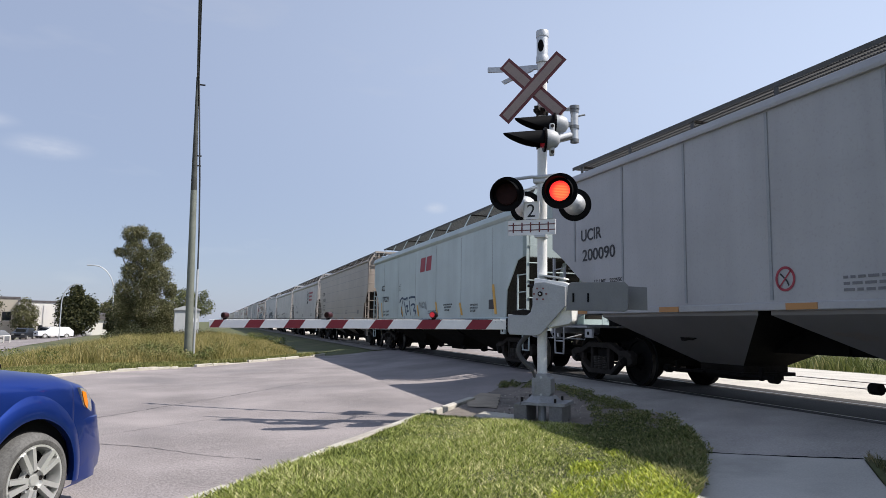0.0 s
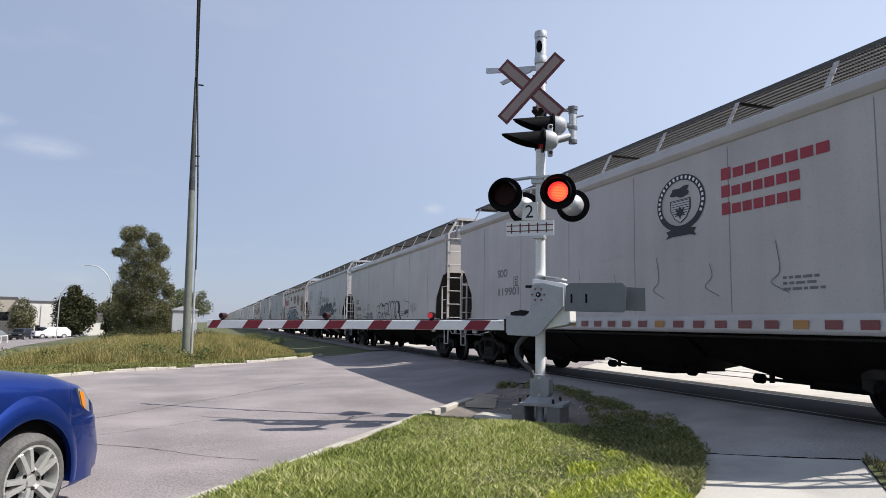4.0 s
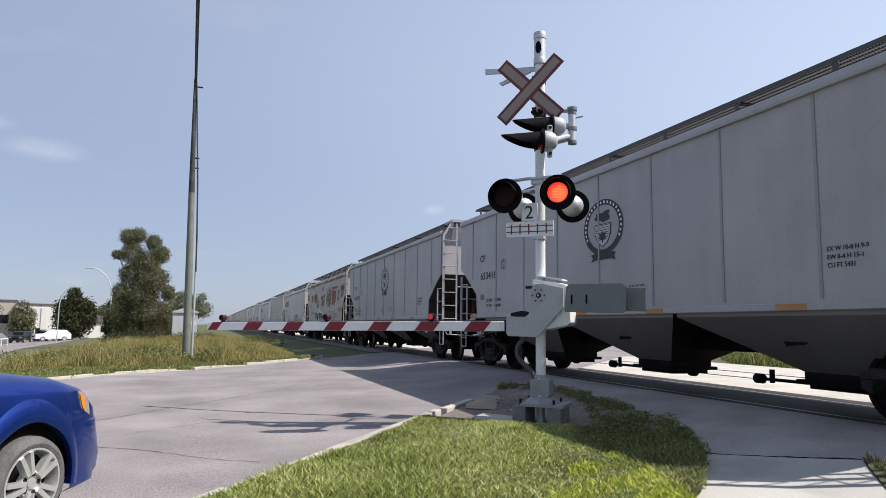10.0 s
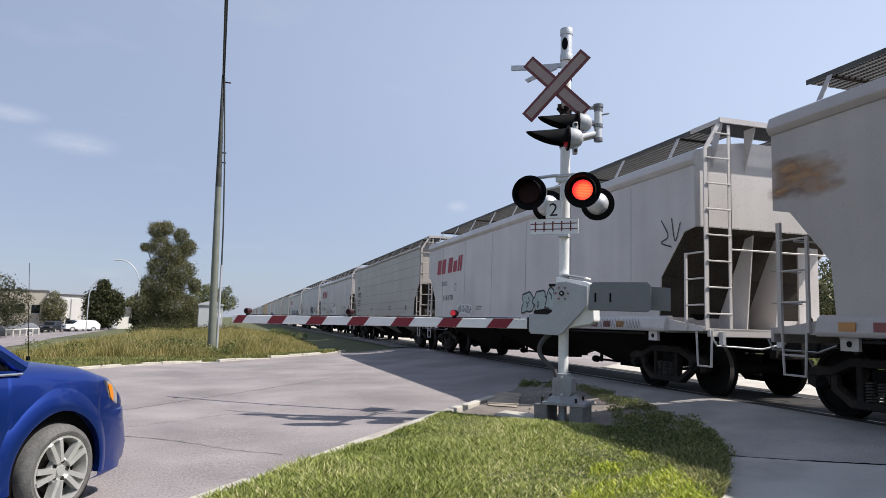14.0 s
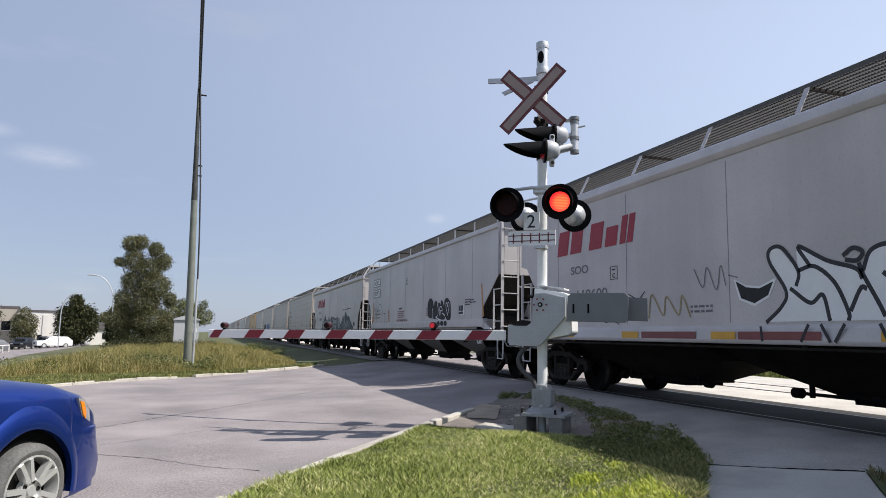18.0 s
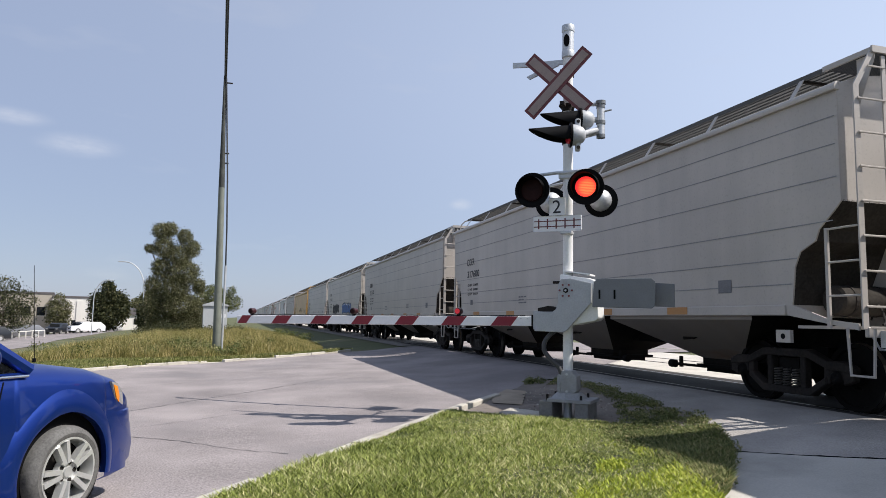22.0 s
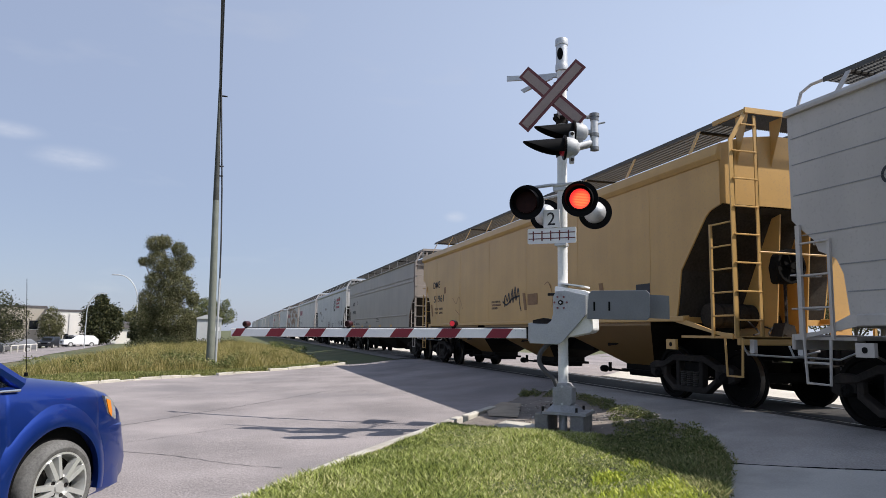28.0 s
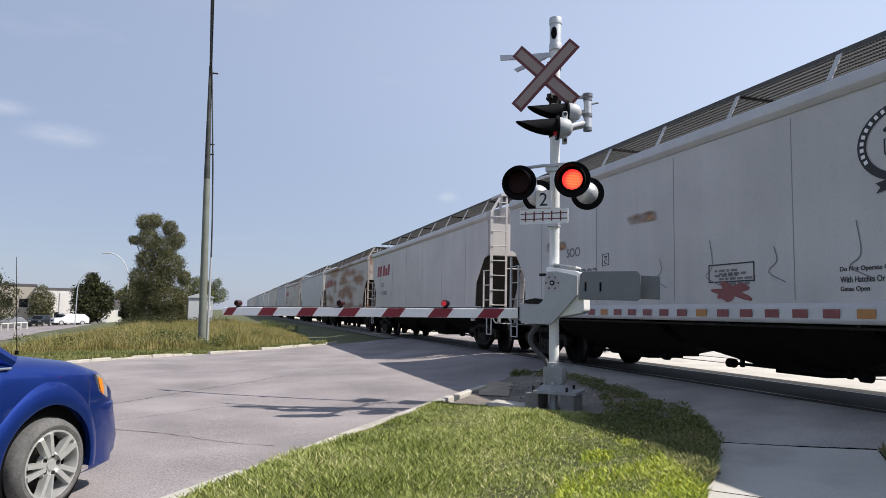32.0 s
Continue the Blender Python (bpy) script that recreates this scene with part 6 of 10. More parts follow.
def bubble_letters(w, y0, y1, z0, z1, count, fill, edge, seed, edge_width=0.05, inner=None, label="sprayed bubble lettering", spiky=False):
    """Overlapping swollen letter forms with outlines; no readable characters."""
    rng = random.Random(seed)
    step = (y0 - y1) / count
    for i in range(count):
        cy = y0 - step * (i + 0.5)
        cz, rz = (z0 + z1) / 2 + rng.uniform(-0.05, 0.05) * (z1 - z0), (z1 - z0) / 2 * rng.uniform(0.78, 0.98)
        pts = blob(cy, cz, step * 0.52, rz * 0.86, seed * 31 + i, rng.choice((3, 4, 5)), 0.2 if not spiky else 0.42, 44, rng.uniform(-0.15, 0.1))
        lift = 0.003 + 0.0016 * i
        if fill:
            ob = patch(w, "graffiti_fill", pts, fill, lift, label, 0.001)
        bm = bmesh.new()
        stroke(bm, pts + pts[:2], edge_width, lift + 0.0016)
        k = rng.randrange(2, 4)
        for _ in range(k):
            a = (cy + rng.uniform(-0.3, 0.3) * step, cz + rng.uniform(-0.1, 0.75) * rz)
            stroke(bm, curve([a, (a[0] - rng.uniform(-0.1, 0.25) * step, a[1] - 0.3 * rz), (a[0] - rng.uniform(-0.1, 0.2) * step, a[1] - 0.55 * rz)]), edge_width * 0.8, lift + 0.0018)
        part("graffiti_outline", bm, edge, w, "sprayed outline")
        if inner:
            bm = bmesh.new()
            a = (cy + 0.2 * step, cz + 0.5 * rz)
            stroke(bm, curve([a, (a[0] - 0.18 * step, a[1] + 0.14 * rz), (a[0] - 0.4 * step, a[1] + 0.06 * rz)]), edge_width, lift + 0.002)
            part("graffiti_shine", bm, inner, w)


def small_lines(w, y0, z, rows, length, seed, mat=None, pitch=0.075, height=0.035):
    """Lines of small stencilling that cannot be read: short bars."""
    rng = random.Random(seed)
    for r in range(rows):
        y = y0
        bm = bmesh.new()
        while y > y0 - length * rng.uniform(0.7, 1.0):
            d = rng.uniform(0.05, 0.16)
            prism(bm, [(y, z - r * pitch), (y - d, z - r * pitch), (y - d, z - r * pitch + height), (y, z - r * pitch + height)], "x", -SKIN - 0.003, -SKIN - 0.001)
            y -= d + 0.035
        part("small_stencilling", bm, mat or M_INKFADED, w, "lines of small stencilling")


def plate_box(w, y0, y1, z0, z1):
    bm = bmesh.new()
    for a, b, c, d in ((y0, y1, z0, z0 + 0.012), (y0, y1, z1 - 0.012, z1), (y0, y0 - 0.014, z0, z1), (y1 + 0.014, y1, z0, z1)):
        prism(bm, [(a, c), (b, c), (b, d), (a, d)], "x", -SKIN - 0.003, -SKIN - 0.001)
    part("plate_box", bm, M_INK, w, "stencilled black box")
    lettering(w, "C", (y0 + y1) / 2 + 0.045, (y0 + y1) / 2 - 0.045, z0 + 0.03, 0.09)
    bar(w, "plate_bar", y0 - 0.07, y1 + 0.07, z1 - 0.075, z1 - 0.05, M_INK)


def roundel(w, yc, zc, ry, rz):
    """Railway emblem in plain shapes: a dark ring round a striped shield over a ribbon."""
    n = 48
    bm = bmesh.new()
    for lift, r0, r1 in ((0.001, 0.8, 1.0),):
        pts = [(math.cos(2 * math.pi * i / n), math.sin(2 * math.pi * i / n)) for i in range(n + 1)]
        a = [bm.verts.new((-SKIN - 0.003, yc + ry * c * r1, zc + rz * s * r1)) for c, s in pts]
        b = [bm.verts.new((-SKIN - 0.003, yc + ry * c * r0, zc + rz * s * r0)) for c, s in pts]
        for i in range(n):
            bm.faces.new((a[i], a[i + 1], b[i + 1], b[i]))
    ring = part("emblem_ring", bm, M_INK, w, "dark ring of a round emblem")
    bm = bmesh.new()
    for i in range(22):
        a = radians(205 - 230 * i / 21)
        c, s = math.cos(a), math.sin(a)
        p = Vector((yc - ry * 0.9 * c, zc + rz * 0.9 * s))
        box(bm, (-SKIN - 0.004, p.x, p.y), (0.002, 0.045, 0.05), Matrix.Rotation(-(a - math.pi / 2), 4, "X"))
    part("emblem_ring_marks", bm, M_SIGNWHITE, w, "pale marks round the emblem ring")
    sh = [(0.42, 0.12), (-0.42, 0.12), (-0.42, -0.25), (-0.25, -0.55), (0, -0.72), (0.25, -0.55), (0.42, -0.25)]
    patch(w, "emblem_shield", [(yc + ry * a, zc + rz * b) for a, b in sh], M_INK, 0.001)
    patch(w, "emblem_shield_face", [(yc + ry * a * 0.9, zc + rz * (b * 0.92 - 0.02)) for a, b in sh], M_SIGNGREY, 0.0035)
    for i in range(7):
        z = zc + rz * (0.05 - i * 0.085)
        half = 0.36 - max(0, i - 4) * 0.07
        bar(w, "emblem_stripe", yc + ry * half, yc - ry * half, z, z + rz * 0.025, M_INK, 0.006)
    leaf = [(0, 0.16), (-0.06, 0.05), (-0.18, 0.08), (-0.13, -0.05), (-0.2, -0.1), (-0.04, -0.2), (-0.02, -0.28), (0.02, -0.28), (0.04, -0.2), (0.2, -0.1), (0.13, -0.05), (0.18, 0.08), (0.06, 0.05)]
    patch(w, "emblem_leaf", [(yc + ry * a, zc - rz * 0.28 + rz * b) for a, b in leaf], M_INK, 0.0085)
    patch(w, "emblem_crest", blob(yc, zc + rz * 0.38, ry * 0.36, rz * 0.17, 3, 3, 0.25), M_INK, 0.002)
    rib = [(0.62, -1.22), (0.36, -1.16), (-0.36, -1.16), (-0.62, -1.22), (-0.52, -1.08), (-0.62, -0.96), (-0.36, -0.9), (0.36, -0.9), (0.62, -0.96), (0.52, -1.08)]
    patch(w, "emblem_ribbon", [(yc + ry * a, zc + rz * b) for a, b in rib], M_INK, 0.004)


def slanted_logo(w, y0, y1, z0, z1, shapes="cprail", mat=None):
    """The railway's red name as plain slanted shapes."""
    mat = mat or M_CPRED
    widths = {"c": 1.0, "p": 1.0, "r": 1.05, "a": 0.9, "i": 0.42, "l": 0.42, "_": 0.35}
    total = sum(widths[s] for s in shapes)
    h = z1 - z0
    y = y0
    for s in shapes:
        d = (y0 - y1) * widths[s] / total
        if s != "_":
            g = d * 0.2
            top = h if s not in "a" else h * 0.72

            def at(u, v):
                return (y - u - 0.22 * v, z0 + v)
            e = d - g
            pts = [(0, 0), (e, 0), (e, top), (0, top)]
            patch(w, "logo_shape", [at(u, v) for u, v in pts], mat, 0.001, "faded red logo shape")
        y -= d


def word_blocks(w, y0, y1, z0, z1, words=(8, 7, 7), mat=None):
    """Three lines of red lettering as plain blocks."""
    rows = len(words)
    h = (z1 - z0) / rows
    for r, n in enumerate(words):
        z = z1 - (r + 1) * h + 0.25 * h
        length = (y0 - y1) * (n + 0.2) / max(words) * (1.0 if r == 0 else 0.86)
        d = length / n
        for i in range(n):
            tall = h * (0.68 if i == 0 else 0.55)
            bar(w, "logo_shape", y0 - d * i, y0 - d * (i + 0.82), z, z + tall, mat or M_CPRED, 0.001, 0.0, "faded red logo block")


def sill_marks(w, ys, z0, z1, mat, length=0.5, x=None):
    for y in ys:
        bm = bmesh.new()
        box(bm, (-HW - (x or 0.035), y - length / 2, (z0 + z1) / 2), (0.006, length, z1 - z0))
        part("reflective_mark", bm, mat, w, "faded reflective mark on the sill")


def chequer(w, y0, y1, z0, z1, x=0.088):
    """Red and white reflective strip along the sill."""
    y, i = y0, 0
    while y > y1:
        d = 0.24
        bm = bmesh.new()
        box(bm, (-HW - x, y - d / 2, (z0 + z1) / 2), (0.006, d, z1 - z0))
        part("reflective_mark", bm, M_REDMARK if i % 6 else M_ORANGEMARK, w, "faded reflective mark on the sill")
        y -= d + 0.24
        i += 1


# ---- the train: each wagon with its own paint, marks and graffiti ----
def ld_lines(w, y, z, a="224600", b="61400", c=None, mat=None):
    for i, (head, num) in enumerate((("LD LMT", a), ("LT WT", b), ("CU FT", c))):
        if num:
            lettering(w, head, y, y - 0.42, z - i * 0.145, 0.075, mat)
            lettering(w, num, y - 0.55, y - 0.98, z - i * 0.145, 0.075, mat)


def rust_stain(w, y0, y1, z0, z1, lift=0.0006):
    """A ragged rust-brown stain of horizontal streaks."""
    bm = bmesh.new()
    x = -SKIN - lift
    bm.faces.new([bm.verts.new(p) for p in ((x, y0, z0), (x, y0, z1), (x, y1, z1), (x, y1, z0))])
    return part("rust_stain", bm, M_RUSTSTAIN, w, "ragged rust-brown stain")


def chord_rust(w, y0, y1, z0, z1):
    bm = bmesh.new()
    bm.faces.new([bm.verts.new(p) for p in ((-HW - 0.088, y0, z0), (-HW - 0.066, y0, z1), (-HW - 0.066, y1, z1), (-HW - 0.088, y1, z0))])
    part("rust_stain", bm, M_RUSTSTAIN, w, "rust along the roof edge")


def mark(w, code, number, y, z_code, z_num, h=0.24, wide=1.2, mat=None):
    lettering(w, code, y, y - wide * len(code) / 6.2, z_code, h, mat)
    lettering(w, number, y - 0.05, y - 0.05 - wide, z_num, h, mat)


def orange_bar(w, y, z0, z1, lean=0.1, mat=None):
    bar(w, "orange_bar", y, y - 0.16, z0, z1, mat or M_ORANGEMARK, 0.002, -abs(lean), "vertical orange mark")


def deco_ucir(w):
    mark(w, "UCIR", "200090", 15.45, 2.83, 2.42)
    ld_lines(w, 14.95, 1.95, "222550", "63450", "5200")
    bm = bmesh.new()
    revolve(bm, [(-0.001, 0.13), (-0.004, 0.13), (-0.004, 0.165), (-0.001, 0.165)], 28)
    part("warning_ring", bm, M_CPRED, w, "round red prohibition sign", at=pose(-SKIN, 10.18, 1.77))
    scrawl(w, [[(10.28, 1.66), (10.18, 1.77), (10.08, 1.88)]], 0.022, M_CPRED, "red sign bar")
    scrawl(w, [[(10.26, 1.84), (10.16, 1.75), (10.12, 1.68)]], 0.025, M_INK, "black sign symbol", 0.003)
    small_lines(w, 9.3, 1.72, 3, 1.1, 4)
    small_lines(w, 6.8, 1.7, 3, 0.6, 5)
    sill_marks(w, (15.68, 12.84, 10.16, 7.4, 4.6), 1.365, 1.45, M_ORANGEMARK, 0.5)


def deco_soo_green(w):
    mark(w, "SOO", "117229", 15.25, 2.53, 2.04)
    plate_box(w, 12.28, 11.98, 2.43, 2.68)
    slanted_logo(w, 9.34, 7.9, 2.98, 3.48, "cp")
    for y, z in ((15.14, 2.02), (11.72, 1.78), (9.5, 1.8), (7.3, 1.86), (4.92, 1.78), (2.3, 2.2)):
        orange_bar(w, y, 1.4, z, -0.2, M_YELLOWMARK)
    ld_lines(w, 14.9, 1.6, "223500", "62500")
    for i, line in enumerate(("DO NOT OPERATE CAR", "WITH HATCHES OR", "GATES OPEN")):
        lettering(w, line, 6.6 - 0.06 * i, 6.6 - 0.06 * i - 0.047 * len(line), 1.72 - 0.085 * i, 0.055)
    for i, line in enumerate(("EXW 10-6 H 9-6", "EW 10-8 H 13-5", "CU FT 5250")):
        lettering(w, line, 4.15, 4.15 - 0.042 * len(line), 1.66 - 0.085 * i, 0.06)
    ink = M_BLUEINK
    scrawl(w, [[(11.95, 2.05), (12.1, 1.95), (11.9, 2.1), (11.6, 2.1), (11.75, 1.85), (11.85, 1.6), (11.65, 1.42)], [(11.55, 2.1), (11.3, 2.06), (11.0, 2.12), (11.05, 2.0)], [(11.4, 1.95), (11.2, 1.6), (11.0, 1.45)],
               [(11.2, 1.78), (10.9, 1.8), (11.0, 1.6), (10.75, 1.62)], [(10.75, 2.1), (10.4, 2.12), (9.95, 2.1), (9.9, 1.98)], [(10.7, 2.0), (10.6, 1.7), (10.5, 1.45)], [(10.5, 1.8), (10.2, 1.85), (9.9, 1.8), (10.1, 1.62), (9.8, 1.6), (9.9, 1.42)]], 0.075, ink, "dark blue sprayed letter forms")
    scrawl(w, [[(9.42, 1.78), (9.35, 1.9), (9.25, 1.72), (9.15, 1.88), (9.1, 1.7), (9.0, 1.9), (8.92, 1.68)], [(8.95, 1.82), (8.8, 1.9), (8.75, 1.75), (8.9, 1.7)], [(8.7, 1.88), (8.6, 1.65), (8.55, 1.9), (8.45, 1.62)]], 0.02, M_INK)
    scrawl(w, [[(11.65, 1.4), (11.6, 1.25), (11.7, 1.12)], [(9.85, 1.42), (9.8, 1.2), (9.9, 1.1)], [(11.0, 1.42), (10.95, 1.2)]], 0.03, ink, "dripping sprayed lines", 0.1)
    small_lines(w, 8.3, 1.55, 2, 1.2, 6)
    bar(w, "placard", 2.72, 2.3, 1.54, 1.8, M_INK, label="small black placard")


def deco_coer(number, seed=1):
    def deco(w):
        mark(w, "COER", number, 15.3 - (1.0 if seed == 1 else 0.0) * 0.5, 2.89, 2.5, 0.22, 1.15)
        ld_lines(w, 15.2 - (0.5 if seed == 1 else 0), 2.22, "224600", "61400", "5459")
        bar(w, "test_box", 14.9, 14.68, 1.62, 1.78, M_INKFADED)
        sill_marks(w, (14.5, 11.7, 9.3, 6.6, 4.2), 1.28, 1.40, M_ORANGEMARK, 0.55)
        small_lines(w, 10.9, 1.75, 3, 0.5, seed)
        small_lines(w, 6.3, 1.78, 3, 0.6, seed + 3)
        bar(w, "placard_holder", 2.9, 2.6, 1.6, 1.8, M_INKFADED)
    return deco


def deco_coer_blue(w):
    deco_coer("317541", 4)(w)
    bubble_letters(w, 13.4, 10.0, 1.45, 2.25, 4, M_BLACKSPRAY, M_INK, 12, 0.05, None, "black sprayed letter forms")
    bubble_letters(w, 8.3, 4.3, 1.42, 2.28, 5, M_BLUESPRAY, M_INK, 17, 0.06, M_SIGNWHITE, "blue sprayed letter forms")


def deco_cpr(number, y_mark=13.9, seed=2):
    def deco(w):
        mark(w, "SOO", number, y_mark, 2.36, 1.88, 0.2, 1.25, M_INKFADED)
        roundel(w, 5.95, 3.13, 0.6, 0.46)
        word_blocks(w, 5.0, 3.1, 2.72, 3.5)
        plate_box(w, 12.4, 12.15, 2.1, 2.33)
        small_lines(w, 9.0, 1.75, 3, 0.7, seed)
        small_lines(w, 3.9, 1.78, 3, 0.7, seed + 1)
        chequer(w, 15.2, 2.2, 1.13, 1.24)
        scrawl(w, [[(10.5 - k * 1.3, 2.1 + 0.2 * (k % 2)), (10.45 - k * 1.3, 1.9), (10.6 - k * 1.3, 1.75), (10.3 - k * 1.3, 1.6)] for k in range(6)], 0.014, M_INKFADED, "thin grey scratches")
    return deco


def deco_cpr_green(w):
    deco_cpr("122203", 13.9, 7)(w)
    for i, line in enumerate(("Do Not Operate Car", "With Hatches Or", "Gates Open")):
        lettering(w, line, 6.85, 6.85 - 0.04 * len(line), 1.68 - 0.12 * i, 0.075)
    for box4 in ((15.0, 13.8, 2.5, 2.8), (11.6, 10.4, 2.75, 3.0), (5.0, 3.0, 3.2, 3.6)):
        rust_stain(w, *box4)
    scrawl(w, [[(3.4, 1.55), (3.35, 1.85), (3.25, 1.5), (3.2, 1.9), (3.1, 1.5), (3.0, 1.8), (2.95, 1.45), (2.85, 1.75)], [(3.45, 1.5), (3.1, 1.42), (2.8, 1.55)]], 0.022, M_INK)
    bar(w, "placard", 2.49, 1.95, 1.57, 1.83, M_INK, label="black information placard")
    bar(w, "placard_row", 2.45, 2.0, 1.72, 1.8, M_INKFADED, 0.004)
    bm = bmesh.new()
    for a, b, c, d in ((9.24, 8.27, 1.64, 1.66), (9.24, 8.27, 1.9, 1.92), (9.24, 9.22, 1.64, 1.92), (8.29, 8.27, 1.64, 1.92)):
        prism(bm, [(a, c), (b, c), (b, d), (a, d)], "x", -SKIN - 0.003, -SKIN - 0.001)
    part("notice_frame", bm, M_INK, w, "black frame of a painted notice")
    small_lines(w, 9.1, 1.8, 2, 0.7, 31)
    patch(w, "red_flower", blob(8.75, 1.5, 0.34, 0.12, 8, 5, 0.4), M_REDMARK, 0.002, "faded red painted flower")
    

def deco_soo_graffiti(w):
    mark(w, "SOO", "116986", 14.7, 2.1, 1.76, 0.22, 1.2)
    bubbles = [[(9.85, 1.3), (10.04, 1.61), (10.04, 1.85), (9.8, 1.93), (9.52, 1.9), (9.42, 1.96), (9.27, 2.04), (9.13, 1.99), (8.99, 1.93)], [(9.77, 1.63), (9.58, 1.45), (9.48, 1.42), (9.33, 1.45)], [(9.77, 1.63), (9.5, 1.63), (9.29, 1.58), (9.11, 1.44), (9.06, 1.29)], [(9.48, 1.29), (9.48, 1.41)], [(9.55, 1.89), (9.46, 1.64)], [(9.18, 1.85), (9.06, 1.75)], [(8.99, 1.93), (8.66, 1.91), (8.41, 2), (8.11, 1.96), (7.95, 1.82), (7.93, 1.66), (7.98, 1.54)], [(8.9, 1.92), (8.69, 1.82), (8.68, 1.65), (8.76, 1.57)], [(8.74, 1.57), (8.49, 1.6), (8.41, 1.51), (8.25, 1.59), (7.98, 1.5)], [(9.05, 1.49), (8.88, 1.44), (8.75, 1.35), (8.68, 1.28)]]
    bubbles += [[(8.49, 1.52), (8.37, 1.43), (8.31, 1.29)], [(8.24, 1.51), (8.15, 1.33)], [(8.18, 1.74), (8.12, 1.59)], [(7.97, 1.85), (7.91, 2.02), (7.74, 2.05), (7.62, 1.94), (7.48, 1.53), (7.38, 1.33), (7.24, 1.32)], [(7.96, 1.52), (7.74, 1.5), (7.59, 1.37), (7.53, 1.26)], [(7.56, 1.92), (7.46, 2.03), (7.25, 2.05), (7.07, 1.92), (6.98, 1.73), (6.95, 1.58), (7, 1.33), (6.94, 1.27)], [(7.13, 1.98), (7.01, 2.06), (6.9, 2.02), (6.82, 1.87), (6.76, 1.65), (6.73, 1.52), (6.64, 1.55)], [(6.82, 1.9), (6.74, 2.02), (6.57, 2.04), (6.42, 1.98), (6.32, 1.8), (6.34, 1.66), (6.46, 1.6)], [(6.95, 1.49), (6.77, 1.43), (6.6, 1.45), (6.5, 1.49)]]
    for line in bubbles:
        sprayed(w, [curve(line, 6)], 0.042, M_BLACKSPRAY, 0.003, "smooth black outline of a big sprayed bubble letter")
    for pts in [[(9.2, 2.01), (8.9, 1.99), (9.03, 1.84)], [(9.08, 1.56), (8.86, 1.61), (8.9, 1.51)], [(6.44, 2.01), (6.32, 2.05), (6.2, 2.01), (6.11, 1.85), (6.09, 1.68), (6.11, 1.55), (5.87, 1.35), (5.86, 1.3), (6.04, 1.28), (6.16, 1.45), (6.31, 1.57), (6.47, 1.6), (6.34, 1.67), (6.3, 1.76), (6.33, 1.89)], [(6.74, 1.4), (6.59, 1.43), (6.58, 1.32), (6.51, 1.3), (6.8, 1.3)]]:
        patch(w, "graffiti_fill", pts, M_BLACKSPRAY, 0.004, "black sprayed drop")
    for pts in [[(5.96, 1.26), (5.78, 1.25), (5.89, 1.22), (5.97, 1.09), (6.14, 1.075), (6.02, 1.15)], [(7.67, 1.22), (7.53, 1.13), (7.77, 1.075)], [(6.98, 1.25), (7.09, 1.15), (7.21, 1.075), (6.81, 1.075), (7, 1.15)]]:
        patch(w, "graffiti_fill", pts, M_BLACKSPRAY, 0.0905, "black sprayed wedge on the sill")
    for line in [[(9.81, 1.22), (9.66, 1.075), (9.42, 1.075), (9.18, 1.075), (9.02, 1.2)], [(9.14, 1.075), (8.95, 1.075), (8.76, 1.075), (8.7, 1.2)], [(8.43, 1.15), (8.27, 1.075), (8.04, 1.075), (7.9, 1.075), (7.85, 1.2)], [(7.85, 1.18), (7.82, 1.075), (7.72, 1.075), (7.6, 1.14)], [(8.73, 1.075), (8.58, 1.075), (8.45, 1.14)], [(6.78, 1.22), (6.65, 1.24), (6.48, 1.25)]]:
        sprayed(w, [curve(line, 6)], 0.035, M_BLACKSPRAY, 0.091, "black sprayed outline on the sill")
    patch(w, "graffiti_fill", [(12.2, 1.35), (12.2, 1.5), (12.08, 1.62), (11.9, 1.6), (11.78, 1.52), (11.65, 1.62), (11.5, 1.5), (11.27, 1.59), (11.1, 1.5), (10.97, 1.6), (10.9, 1.35)], M_SIGNGREY, 0.002, "pale sprayed fill")
    for line in [[(11.99, 1.38), (11.88, 1.45), (11.92, 1.58), (12.08, 1.62), (12.2, 1.49), (12.2, 1.36)], [(11.85, 1.36), (11.76, 1.54), (11.65, 1.62), (11.57, 1.5), (11.56, 1.35)], [(11.69, 1.5), (11.64, 1.4)], [(12.04, 1.47), (12, 1.38)], [(11.43, 1.35), (11.41, 1.51), (11.26, 1.6), (11.12, 1.46), (11.07, 1.35)], [(11.3, 1.47), (11.23, 1.37)], [(11.18, 1.57), (11.1, 1.62), (10.97, 1.5), (10.92, 1.35)], [(11.08, 1.47), (11.05, 1.38)], [(11.26, 1.6), (11.28, 1.67)]]:
        sprayed(w, [curve(line, 6)], 0.058, M_BLACKSPRAY, 0.005, "thick black sprayed bubble letter")
    for line in [[(12.2, 1.3), (12.15, 1.18), (12, 1.12), (11.85, 1.17), (11.8, 1.3), (11.76, 1.15), (11.6, 1.1), (11.5, 1.16), (11.47, 1.3), (11.42, 1.14), (11.28, 1.1), (11.15, 1.15), (11.12, 1.3), (11.05, 1.13), (10.92, 1.12), (10.85, 1.3)]]:
        sprayed(w, [curve(line, 5)], 0.05, M_BLACKSPRAY, 0.091, "thick black sprayed outline on the sill")
    hand_lettering(w, "CRAWDAUDY", 14.15, 12.6, 1.1, 0.17, 0.03).location.x -= 0.087
    hand_lettering(w, ".CRAW!", 10.85, 9.95, 1.09, 0.17, 0.03).location.x -= 0.087
    hand_lettering(w, "21", 6.54, 6.3, 1.1, 0.12, 0.028).location.x -= 0.087
    bm = bmesh.new()
